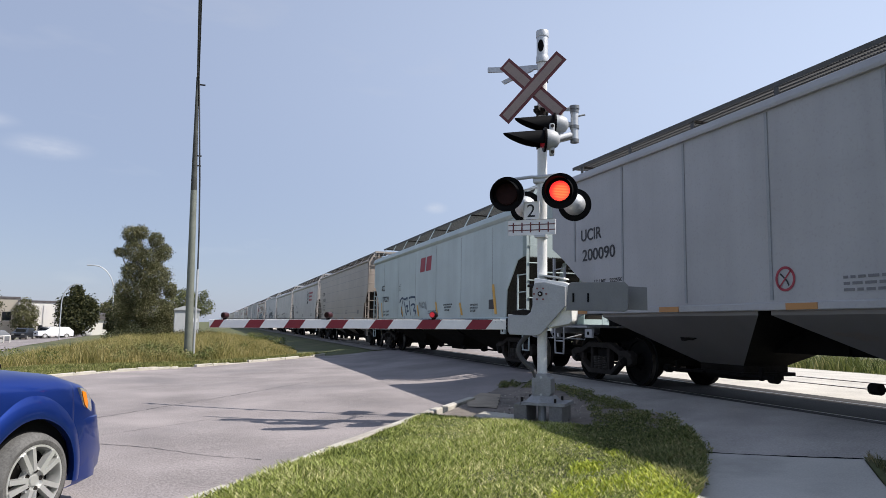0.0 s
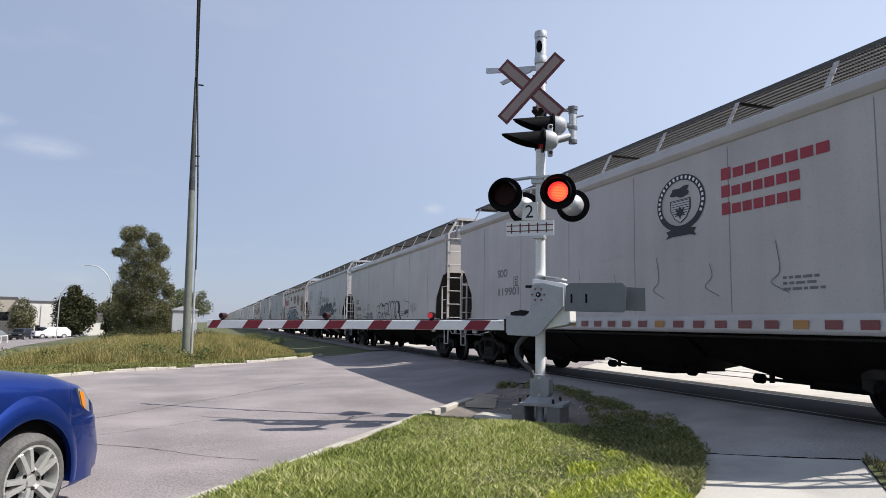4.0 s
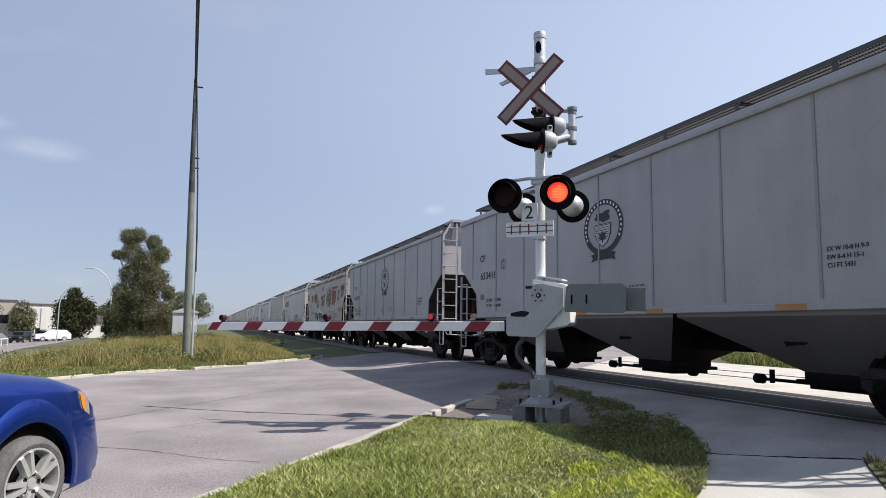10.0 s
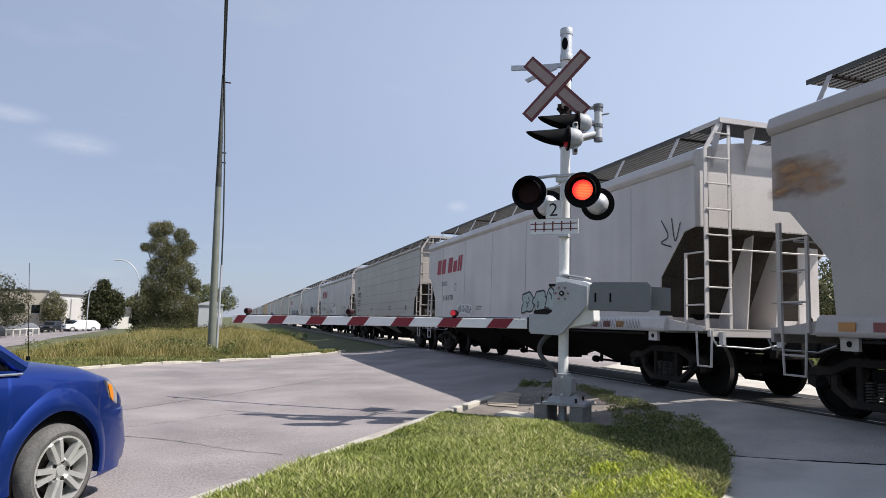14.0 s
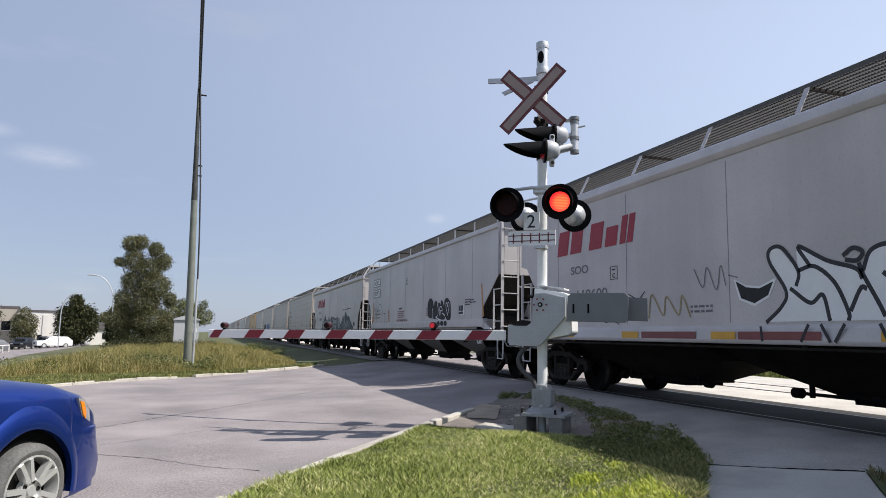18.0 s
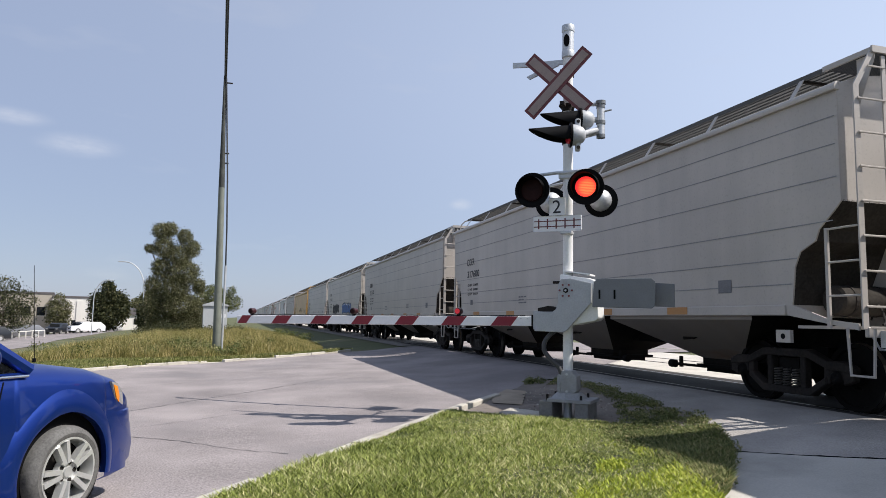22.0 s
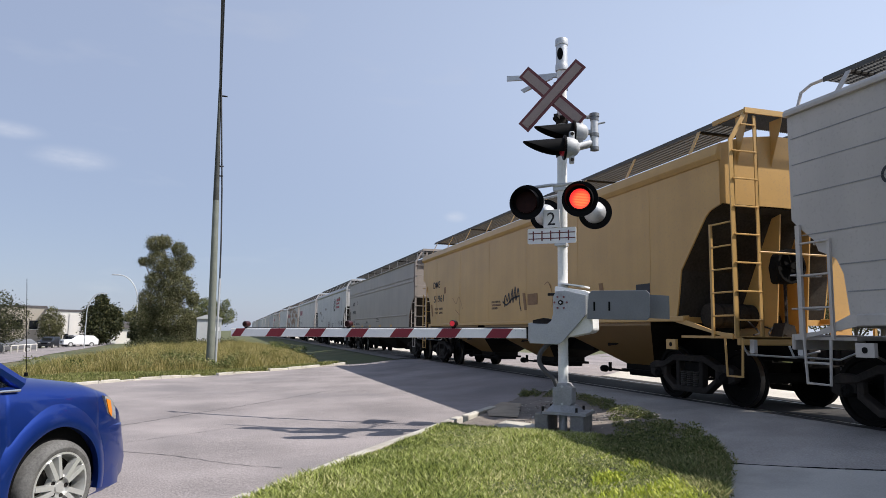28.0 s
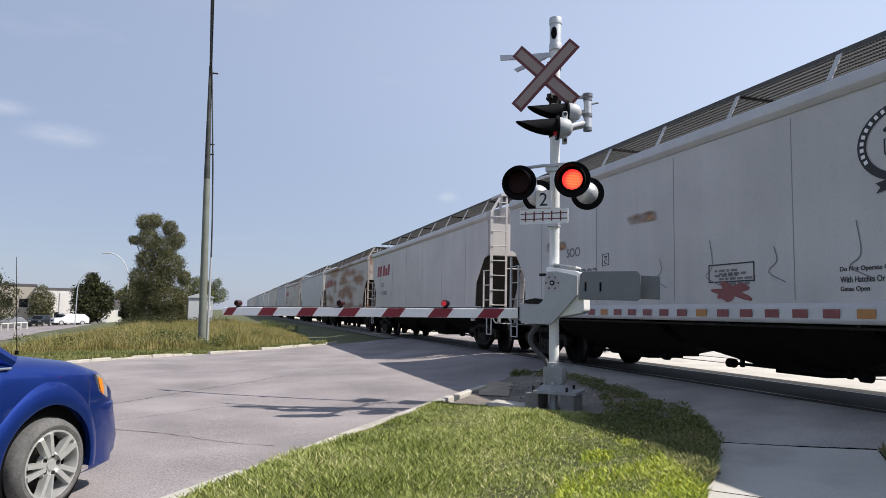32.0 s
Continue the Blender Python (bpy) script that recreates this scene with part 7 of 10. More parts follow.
    for k in range(14):
        y = 5.2 - k * 0.16
        stroke(bm, curve([(y, 1.12), (y - 0.05, 1.28), (y - 0.09, 1.14), (y - 0.04, 1.2)]), 0.02, 0.095)
    part("graffiti_line", bm, M_INK, w, "row of small black tags along the sill")
    scrawl(w, [[(5.55, 2.0), (5.5, 2.1), (5.3, 2.0), (4.8, 1.95), (4.3, 1.6), (4.1, 1.4)], [(4.35, 1.8), (4.15, 1.9), (4.05, 1.7), (4.25, 1.65), (4.3, 1.85)], [(4.0, 1.88), (3.95, 1.6), (3.8, 1.85)]], 0.025, M_INKFADED)
    scrawl(w, [[(5.44, 1.66), (5.38, 1.5), (5.3, 1.66), (5.25, 1.5)], [(5.2, 1.5), (5.15, 1.68), (5.1, 1.5)], [(5.05, 1.7), (5.0, 1.55), (4.9, 1.68), (4.92, 1.42), (5.02, 1.45)]], 0.04, M_INK, "black sprayed tag")
    scrawl(w, [[(12.95, 1.8), (12.8, 1.88), (12.65, 1.78), (12.72, 1.6), (12.9, 1.62), (12.95, 1.8)], [(13.15, 1.72), (12.98, 1.7)], [(12.6, 1.78), (12.4, 1.82)], [(11.75, 1.98), (11.55, 2.02), (11.5, 1.9), (11.65, 1.86)]], 0.02, M_INKFADED, "faint grey sprayed sketch")
    plate_box(w, 12.05, 11.75, 1.8, 2.05)
    ld_lines(w, 14.4, 1.5, "224200", "61800")
    lettering(w, "NEW 12-95", 12.9, 12.3, 1.42, 0.075)
    patch(w, "orange_tape", [(14.95, 1.95), (14.88, 1.95), (14.42, 1.34), (14.52, 1.34)], M_ORANGEMARK, 0.001)
    small_lines(w, 5.98, 1.6, 3, 0.5, 3)


HAND = {      # strokes of hand-drawn letters, x and height from 0 to 1
    "B": ["00 01", "01 .7,.9 .6,.55 0,.5", "0,.5 .8,.4 .7,0 00"], "A": ["00 .4,1 .8,0", ".15,.4 .65,.4"], "D": ["00 01", "01 .7,.8 .8,.4 00"],
    "S": [".8,.85 .4,1 .1,.8 .7,.35 .4,0 0,.15"], "e": ["0,.3 .6,.35 .4,.6 .05,.4 .2,0 .65,.1"], "d": [".6,.5 .2,.5 0,.2 .3,0 .6,.2", ".6,1 .65,0"],
    "c": [".6,.5 .2,.55 0,.2 .3,0 .65,.1"], "r": ["0,.55 .05,0", ".05,.35 .3,.6 .6,.5"], "w": ["0,.55 .15,0 .35,.4 .55,0 .75,.6"], "!": [".2,1 .2,.3", ".2,.08 .2,0"],
    "2": ["0,.8 .3,1 .6,.75 0,0 .7,.05"], "0": [".3,1 0,.5 .3,0 .6,.5 .3,1"], "1": [".1,.8 .3,1 .3,0"], " ": [],
    "C": [".7,.85 .35,1 0,.5 .3,0 .75,.15"], "R": ["00 01", "01 .7,.9 .6,.55 0,.5 .75,0"], "W": ["01 .2,0 .4,.6 .6,0 .8,1"], "U": ["01 .1,.1 .5,.05 .65,1"], "Y": ["01 .35,.5", ".7,1 .3,0"], ".": ["0,0 .12,.1"]}


def hand_lettering(w, text, y0, y1, z, height, width):
    """Thin sprayed handwriting from y0 to y1, standing on z."""
    step = (y0 - y1) / len(text)
    lines = []
    for k, ch in enumerate(text):
        for line in HAND[ch]:
            pts = [tuple(float(a) for a in (p.split(",") if "," in p else p)) for p in line.split()]
            pts = [(y0 - (k + 0.05 + x * 1.05) * step, z + (u + 0.04 * math.sin(5.0 * k)) * height) for x, u in pts]
            lines.append(pts)
    return scrawl(w, lines, width, M_INK, "thin black hand-sprayed writing")


def deco_nokl(number, second=False):
    def deco(w):
        for z, y1, text, h in ((3.28, 14.0, "NOKL", 0.22), (2.8, 13.93, number, 0.22)):
            bar(w, "lettering_patch", 15.4, y1, z - 0.06, z + 0.33, M_PATCHGREY, 0.0, 0.0, "grey painted patch")
            bar(w, "lettering_field", 15.3, 14.15, z, z + 0.28, M_SIGNWHITE, 0.0025)
            lettering(w, text, 15.22, 14.22, z + 0.03, h).location.x -= 0.004
        plate_box(w, 9.75, 9.47, 3.03, 3.27)
        lettering(w, "WARNING", 10.7, 10.2, 2.1, 0.07)
        small_lines(w, 10.9, 2.0, 4, 1.1, 9, M_REDMARK)
        lettering(w, "DO NOT HAMMER ON CAR", 11.1, 9.4, 1.62, 0.09, M_REDMARK)
        for y in (15.3, 12.4) if second else (15.3, 12.4, 2.4):
            orange_bar(w, y, 1.64, 2.12 if y < 15 else 2.55, -0.1)
        ld_lines(w, 15.05, 1.95)
        small_lines(w, 7.0, 2.0, 4, 0.9, 12, M_REDMARK)
        if not second:
            ring = [(10.29 + 0.58 * math.cos(2 * math.pi * i / 24), 2.7 + 0.56 * math.sin(2 * math.pi * i / 24)) for i in range(26)]
            scrawl(w, [ring], 0.03, M_INK, "sprayed ring")
            scrawl(w, [[(10.4, 3.06), (10.28, 3.16), (10.18, 3.03), (10.28, 2.95), (10.4, 3.06)], [(10.45, 2.82), (10.4, 3), (10.09, 2.96)], [(10.19, 2.74), (10.21, 2.94)], [(10.1, 2.73), (10.05, 2.92), (9.96, 2.79), (9.86, 2.92), (9.82, 2.7)], [(9.69, 2.85), (9.82, 2.85), (9.8, 2.7), (9.67, 2.7)], [(10.82, 2.5), (10.65, 2.6), (10.58, 2.35)], [(10.53, 2.47), (10.45, 2.64), (10.38, 2.36)], [(10.29, 2.45), (10.24, 2.68), (10.15, 2.38), (10.05, 2.64)], [(9.97, 2.37), (9.96, 2.6), (9.78, 2.61)], [(9.96, 2.5), (9.81, 2.51)]], 0.026, M_INK, "small black tag inside the ring")
            body = [(10.06, 1.99), (9.62, 2.19), (9.51, 2.3), (9.1, 2.3), (8.9, 2.36), (8.71, 2.27), (8.62, 2.12), (8.34, 2.24), (8.11, 2.37), (7.9, 2.33), (7.42, 2.35), (7.19, 2.47), (6.96, 2.5), (6.76, 2.41), (6.29, 2.33), (5.98, 2.39), (5.46, 2.41), (5.25, 2.33), (5.05, 2.17), (4.86, 2.06), (4.58, 1.97), (4.31, 1.94), (3.98, 1.94), (3.6, 1.96), (3.34, 1.99), (3.34, 1.92), (3.75, 1.87), (4.24, 1.84), (4.37, 1.74), (4.51, 1.64), (4.6, 1.61), (10.07, 1.61)]
            patch(w, "graffiti_fill", body, M_MURALGREY, 0.002, "dark grey sprayed mural with a long tail")
            for k, pts in enumerate([[(8.18, 1.65), (8.09, 1.87), (7.92, 1.81), (7.84, 1.64)], [(7.6, 1.65), (7.59, 1.94), (7.4, 1.94), (7.37, 1.64)], [(7.17, 1.63), (7.17, 1.82), (6.99, 1.85), (6.88, 1.64)], [(6.2, 1.63), (6.27, 1.86), (6, 1.88), (5.93, 1.63)], [(5.86, 1.75), (5.74, 1.86), (5.48, 1.88), (5.28, 1.73)]]):
                patch(w, "graffiti_gap", pts, M_MURALPALE, 0.005, "pale gap between the sprayed letters")
            for pts in [[(7.24, 2.18), (7.24, 2.34), (6.62, 2.34), (6.67, 2.19), (7.05, 2.13)], [(6.24, 2.11), (6.3, 2.2), (6.02, 2.35), (5.46, 2.39), (5.49, 2.13)], [(8.4, 2.2), (7.95, 2.26), (7.95, 2.12), (8.35, 2.06)]]:
                patch(w, "graffiti_fill", pts, M_MURALGREEN, 0.005, "dull green sprayed block")
            sprayed(w, [[(6.91, 2.12), (6.86, 1.62)], [(6.5, 2.13), (6.26, 1.63)], [(6.24, 2.1), (5.93, 1.62)], [(5.96, 1.92), (5.89, 1.67), (5.28, 1.7), (5.33, 1.8), (5.48, 1.91), (5.76, 1.91)], [(7.82, 2.2), (7.6, 1.65)], [(7.42, 2.21), (7.34, 1.64)], [(9.4, 2.21), (9.31, 1.96)], [(8.71, 2.21), (8.62, 1.93)], [(7.27, 2.34), (7.24, 2.15), (7.01, 2.1)], [(6.3, 2.2), (6.24, 2.1), (5.49, 2.13)], [(8.34, 2.19), (8.23, 1.77)], [(9.1, 2.29), (9.04, 1.95)], [(7.9, 2.3), (7.95, 1.96)]], 0.045, M_MURALDARK, 0.0075, "dark sprayed letter edges")
            sprayed(w, [[(7.86, 1.55), (7.9, 1.38)], [(7.35, 1.56), (7.24, 1.47), (7.01, 1.38)], [(6.4, 1.56), (6.3, 1.5), (6.13, 1.38)], [(8.5, 1.55), (8.55, 1.4)]], 0.13, M_MURALPALE, 0.0315, "pale grey sprayed feet on the sill")
            sprayed(w, [[(4.86, 1.57), (4.85, 1.38)]], 0.025, M_MURALDARK, 0.032, "sprayed line on the sill")
            hand_lettering(w, "BAD Seed crew!", 9.2, 6.27, 2.52, 0.32, 0.026)
            patch(w, "graffiti_fill", curve([(4.52, 2.66), (4.47, 2.68), (4.43, 2.6), (4.4, 2.71), (4.37, 2.61), (4.31, 2.64), (4.33, 2.53), (4.41, 2.45), (4.45, 2.36), (4.48, 2.49), (4.52, 2.66)], 3), M_BLACKSPRAY, 0.002, "blurred black sprayed flame")
            scrawl(w, [[(4.75, 2.33), (4.66, 2.09)], [(4.8, 2.29), (4.6, 2.38), (4.57, 2.28), (4.7, 2.23), (4.48, 2.08)], [(4.55, 2.14), (4.46, 2.39), (4.39, 2.12)], [(4.52, 2.21), (4.4, 2.22)], [(4.33, 2.13), (4.34, 2.31)], [(4.24, 2.14), (4.27, 2.41), (4.13, 2.16), (4.1, 2.37)], [(4.08, 2.25), (3.96, 2.29), (3.97, 2.38), (4.07, 2.36), (4.1, 2.23), (3.99, 2.13), (3.86, 2.24), (3.87, 2.36)]], 0.03, M_INK, "thin black sprayed tag")
            bar(w, "placard", 3.97, 3.51, 1.76, 2.05, M_SIGNWHITE, 0.009, label="white and black information placard")
            for y in (3.95, 3.73):
                for z in (1.78, 1.9):
                    bar(w, "placard_field", y, y - 0.2, z, z + (0.1 if z > 1.8 else 0.09), M_INK, 0.0115)
            scrawl(w, [[(4.34, 1.53), (4.21, 1.59), (4.17, 1.52), (4.32, 1.41), (4.11, 1.42)], [(4.02, 1.56), (4.07, 1.46), (3.99, 1.43), (3.94, 1.51), (4.02, 1.56)], [(3.9, 1.53), (3.81, 1.56), (3.8, 1.5), (3.93, 1.41), (3.73, 1.42)], [(3.69, 1.57), (3.68, 1.42)]], 0.022, M_INK, "thin hand-sprayed year on the sill", 0.033)
        else:
            scrawl(w, [[(15.15, 2.3), (14.95, 2.05), (14.85, 2.28), (14.7, 2.0), (14.55, 2.28), (14.5, 1.95), (14.4, 2.2)], [(14.45, 2.12), (14.2, 2.42), (13.8, 2.38), (13.55, 2.05), (13.7, 1.95), (14.1, 2.15), (14.5, 2.13)]], 0.022, M_INK)
            scrawl(w, [[(13.3, 2.0), (12.9, 2.02)], [(13.1, 2.0), (13.08, 1.6)], [(12.8, 1.95), (12.75, 1.6), (12.6, 1.7)], [(13.5, 1.5), (13.45, 1.3), (13.3, 1.3), (13.28, 1.5)]], 0.022, M_INK)
            patch(w, "graffiti_fill", curve([(6.78, 1.79), (6.81, 2.11), (6.72, 2.27), (6.57, 2.35), (6.38, 2.35), (6.2, 2.25), (6.1, 2.07), (6.02, 2.21), (5.88, 2.25), (5.72, 2.19), (5.64, 2.09), (5.59, 2.18), (5.42, 2.15), (5.36, 2.09), (5.34, 2.21), (5.23, 2.25), (5.08, 2.14), (5.01, 2.04), (4.96, 2.23), (4.78, 2.29), (4.57, 2.26), (4.38, 2.11), (4.35, 1.87), (4.37, 1.61), (4.64, 1.59), (4.88, 1.67), (5.03, 1.61), (5.74, 1.63), (6.25, 1.67), (6.62, 1.7)], 3), M_BLACKSPRAY, 0.002, "solid black sprayed bubble lettering")
            for line in [[(4.64, 1.75), (4.78, 1.98), (4.81, 2.12), (4.72, 2.13), (4.65, 2.02), (4.61, 2.14), (4.52, 2.13), (4.5, 1.99), (4.64, 1.75)], [(6.24, 2.01), (6.18, 1.82), (6.18, 1.67)], [(5.72, 2.16), (5.59, 1.97), (5.65, 1.77), (5.87, 1.69)], [(5.38, 1.72), (5.48, 1.88), (5.41, 2.02), (5.27, 2.04), (5.17, 1.9), (5.34, 1.91), (5.39, 1.78)], [(5.19, 1.82), (4.95, 1.76), (4.82, 1.64)], [(5.82, 1.69), (5.57, 1.64), (5.33, 1.62)]]:
                sprayed(w, [curve(line, 5)], 0.03, M_SIGNWHITE, 0.006, "thin white line sprayed on the black letters")
            for y in (5.13, 5.5, 4.78):
                patch(w, "graffiti_fill", [(y + 0.16 * math.cos(k * math.pi / 6), 1.49 + 0.08 * math.sin(k * math.pi / 6)) for k in range(12)], M_BLACKSPRAY, 0.0305, "black sprayed drop on the sill")
            patch(w, "placard", [(3.61, 2.02), (3.16, 2.03), (3.12, 1.73), (3.55, 1.73)], M_SIGNWHITE, 0.002, "white and black information placard")
            for u0, u1, v0, v1 in ((0.05, 0.47, 0.38, 0.94), (0.53, 0.95, 0.38, 0.94), (0.05, 0.95, 0.06, 0.32)):
                bar(w, "placard_field", 3.61 - u0 * 0.42, 3.61 - u1 * 0.42, 1.73 + v0 * 0.3, 1.73 + v1 * 0.3, M_INK, 0.0045)
            patch(w, "orange_tape", [(1.78, 2.56), (1.69, 2.57), (1.53, 1.64), (1.63, 1.65)], M_ORANGEMARK, 0.001, "long orange tape strip")
            small_lines(w, 3.05, 2.15, 3, 0.5, 44, M_INK)
            small_lines(w, 2.62, 2.13, 2, 0.4, 45, M_INK)
            scrawl(w, [[(7.3, 1.42), (7.22, 1.58), (7.15, 1.45), (7.05, 1.58), (7.0, 1.42), (6.9, 1.58), (6.8, 1.45), (6.7, 1.57), (6.6, 1.44), (6.5, 1.56)]], 0.022, M_INK)
    return deco


def deco_cprail(number, variant):
    def deco(w):
        slanted_logo(w, 15.6, 12.7, 2.84 if variant else 2.76, 3.36 if variant else 3.3, "cp_rail")
        if number and variant != 3:
            lettering(w, number, 14.75, 13.6, 1.88, 0.19, M_INKFADED)
        lettering(w, "SOO", 15.0, 14.3, 2.4, 0.17, M_INKFADED)
        plate_box(w, 13.5, 13.25, 2.2, 2.45)
        small_lines(w, 11.2, 1.6, 2, 0.6, variant + 40)
        if variant == 0:
            for box4 in ((16.4, 15.2, 2.9, 3.6), (13.9, 12.3, 3.45, 3.68), (11.5, 9.5, 3.0, 3.6), (9.0, 6.5, 2.7, 3.65), (6.5, 4.0, 2.5, 3.6), (3.8, 1.0, 1.8, 3.6)):
                rust_stain(w, *box4)
            for y in (0.6, 2.8, 5.0, 7.4, 9.6, 12.0, 14.2):
                chord_rust(w, y + 2.4, y, 3.78, 4.02)
                chord_rust(w, y + 2.1, y + 0.4, 3.8, 4.0)
        if variant == 0:      # rusty wagon with the blue and orange mural
            halo = [(13.6, 1.39), (13.69, 1.61), (13.49, 1.83), (13.15, 2.02), (12.73, 2.09), (12.49, 2.23), (12.35, 2.29), (12.14, 2.47), (11.84, 2.55), (11.27, 2.54), (10.75, 2.52), (10.27, 2.54), (9.82, 2.54), (9.34, 2.51), (8.9, 2.54), (8.43, 2.55), (8, 2.55), (7.61, 2.53), (7.24, 2.54), (6.98, 2.53), (6.74, 2.52), (6.55, 2.58), (6.44, 2.54), (6.37, 2.43), (6.27, 2.34), (6.14, 2.15), (5.86, 2.16), (5.54, 2.06), (5.09, 1.97), (4.75, 1.87), (4.49, 1.68), (4.3, 1.51), (4.06, 1.36)]
            patch(w, "graffiti_halo", ragged(halo, 0.05, 3) + [(4.1, 1.33), (13.5, 1.33)], M_HALO, 0.0012, "dark red sprayed halo with a ragged edge", 0.0004)
            patch(w, "graffiti_glow", [(13.39, 1.38), (13.4, 1.68), (13.16, 1.86), (12.74, 1.9), (12.42, 2.06), (12.04, 2.32), (11.28, 2.46), (9.83, 2.45), (8.21, 2.5), (7.24, 2.47), (6.55, 2.51), (6.35, 2.2), (6.18, 2.08), (5.95, 1.99), (5.24, 1.85), (4.75, 1.72), (4.49, 1.51), (4.33, 1.36), (4.33, 1.335), (13.39, 1.335)], M_PEACH, 0.0026, "peach sprayed background", 0.0004)
            body = [(12.81, 1.36), (12.7, 1.45), (12.77, 1.75), (12.33, 1.77), (12.41, 1.96), (12.41, 2.22), (12.29, 2.07), (12.25, 2.23), (12, 2.37), (11.8, 2.3), (11.74, 2.44), (11.37, 2.48), (11.29, 2.06), (10.72, 2.07), (10.84, 2.33), (10.43, 2.39), (10.2, 2.24), (9.76, 2.42), (9.53, 2.21), (9.28, 2.37), (8.9, 2.41), (8.44, 2.42), (8.24, 2.46), (8.11, 2.35), (8.04, 2.19), (7.96, 2.39), (7.71, 2.4), (7.25, 2.38), (6.91, 2.38), (6.59, 2.43), (6.38, 2.22), (6.48, 1.53), (6, 1.84), (5.71, 1.69), (5.55, 1.73), (4.85, 1.7), (4.66, 1.49), (4.37, 1.34), (4.37, 1.335), (12.81, 1.335)]
            patch(w, "graffiti_fill", body, M_TEAL, 0.0042, "blue green angular sprayed lettering", 0.0004)
            sprayed(w, [body], 0.15, M_BLACKSPRAY, 0.0034, "black sprayed edge")
            sprayed(w, [body[:-2]], 0.055, M_SIGNWHITE, 0.0062, "white sprayed outline")
            inside = [[(10.53, 1.91), (11.66, 1.96), (11.75, 2.16), (11.94, 2.32)], [(10.53, 1.91), (10.3, 1.66), (10.08, 1.31)], [(11.39, 1.55), (11.12, 1.39), (10.79, 1.35)], [(10.36, 2.33), (10.21, 1.94), (9.86, 2.31)], [(9.53, 2.19), (9.78, 1.83), (9.85, 1.74), (9.31, 1.75), (8.99, 1.79)], [(9.85, 1.74), (9.19, 1.54), (8.48, 1.48)], [(9.16, 2.34), (9.05, 1.92), (8.57, 1.89), (8.67, 2.26)], [(8.57, 1.89), (8.47, 1.68), (8.94, 1.62), (8.7, 1.53)], [(8.11, 2.33), (8.08, 2.01), (7.93, 1.81), (7.64, 1.86), (7.72, 2.17), (7.79, 2.33)], [(8.47, 1.68), (8.15, 1.59), (8.05, 1.43), (7.72, 1.31), (7.85, 1.58), (7.96, 1.81)], [(7.64, 1.86), (7.47, 1.64), (7.37, 1.45)], [(7.28, 2.19), (7.1, 1.9), (6.98, 1.92), (7, 2.17)], [(7.1, 1.9), (6.88, 1.44), (6.66, 1.28)], [(6.98, 1.92), (6.94, 1.58), (7.07, 1.83)], [(9.86, 1.51), (9.65, 1.37), (9.39, 1.3)], [(9.19, 1.47), (8.89, 1.36), (8.71, 1.3)], [(12.22, 2.32), (12.33, 2.08), (12.29, 1.82), (12.15, 1.77)], [(12.67, 1.69), (12.15, 1.72)], [(12.67, 1.69), (12.6, 1.38)], [(5.63, 1.68), (5.56, 1.38)], [(5.46, 1.68), (4.89, 1.65), (4.76, 1.47)], [(4.76, 1.46), (4.43, 1.38)]]
            for k, line in enumerate(inside):
                sprayed(w, [[(y - 0.035, z - 0.03) for y, z in line]], 0.07, M_BLACKSPRAY, 0.0052 + k * 1e-5, "black sprayed shading")
                sprayed(w, [line], 0.042, M_SIGNWHITE, 0.0064 + k * 1e-5, "white sprayed letter edge")
            sheen(w, 12.2, 6.6, 1.4, 2.25, 150, (M_PALEBLUE, M_TEALDARK, M_TEALDARK), 4)
            bar(w, "graffiti_fill", 12.75, 4.4, 1.08, 1.26, M_TEAL, 0.089, 0.0, "blue sprayed sill")
            sprayed(w, [[(12.32, 0.99), (12.11, 1.23)], [(11.68, 1), (11.25, 1.21), (10.96, 1.05)], [(10.19, 1.03), (10.11, 1.21), (9.88, 1.24), (9.95, 1.03)], [(9.54, 1.04), (9.61, 1.21)], [(9.09, 1.05), (9.4, 1.25)], [(8.63, 1.25), (8.67, 1.12), (8.44, 1.06)], [(7.75, 1.07), (7.71, 1.26)], [(7.54, 1.07), (7.44, 1.2), (7.4, 1.07)], [(6.76, 1.08), (6.69, 1.23), (6.59, 1.1)], [(6.05, 1.05), (5.67, 1.22), (5.43, 1.21), (5.26, 1.06)], [(4.43, 1.06), (4.34, 1.24)]], 0.035, M_SIGNWHITE, 0.0925, "white sprayed outline on the sill")
            sheen(w, 12.6, 4.5, 1.1, 1.24, 60, (M_PALEBLUE, M_SIGNWHITE, M_TEALDARK), 5, 0.092, 0.7)
            patch(w, "placard", [(2.45, 1.73), (2.01, 1.72), (1.92, 1.45), (2.38, 1.44)], M_BLACKSPRAY, 0.002, "black information placard")
            sill_marks(w, (14.7, 14.2), 1.1, 1.2, M_YELLOWMARK, 0.5, 0.09)
            sill_marks(w, (11.5, 8.6), 1.1, 1.18, M_ORANGEMARK, 0.35, 0.096)
            sill_marks(w, (4.1, 3.5, 2.9), 1.1, 1.2, M_REDMARK, 0.4, 0.09)
        elif variant == 1:    # white wagon, green-grey bubbles
            bubble_letters(w, 7.6, 4.7, 1.36, 2.0, 4, M_PALEGREEN, M_INK, 51, 0.045, None, "pale green sprayed letter forms")
            bubble_letters(w, 13.0, 11.6, 1.36, 1.75, 2, M_PATCHGREY, M_SIGNWHITE, 52, 0.03)
            scrawl(w, [[(4.0 - 0.1 * k, 1.42 + 0.2 * (k % 2)), (3.95 - 0.1 * k, 1.7), (3.9 - 0.1 * k, 1.45)] for k in range(8)], 0.03, M_INK)
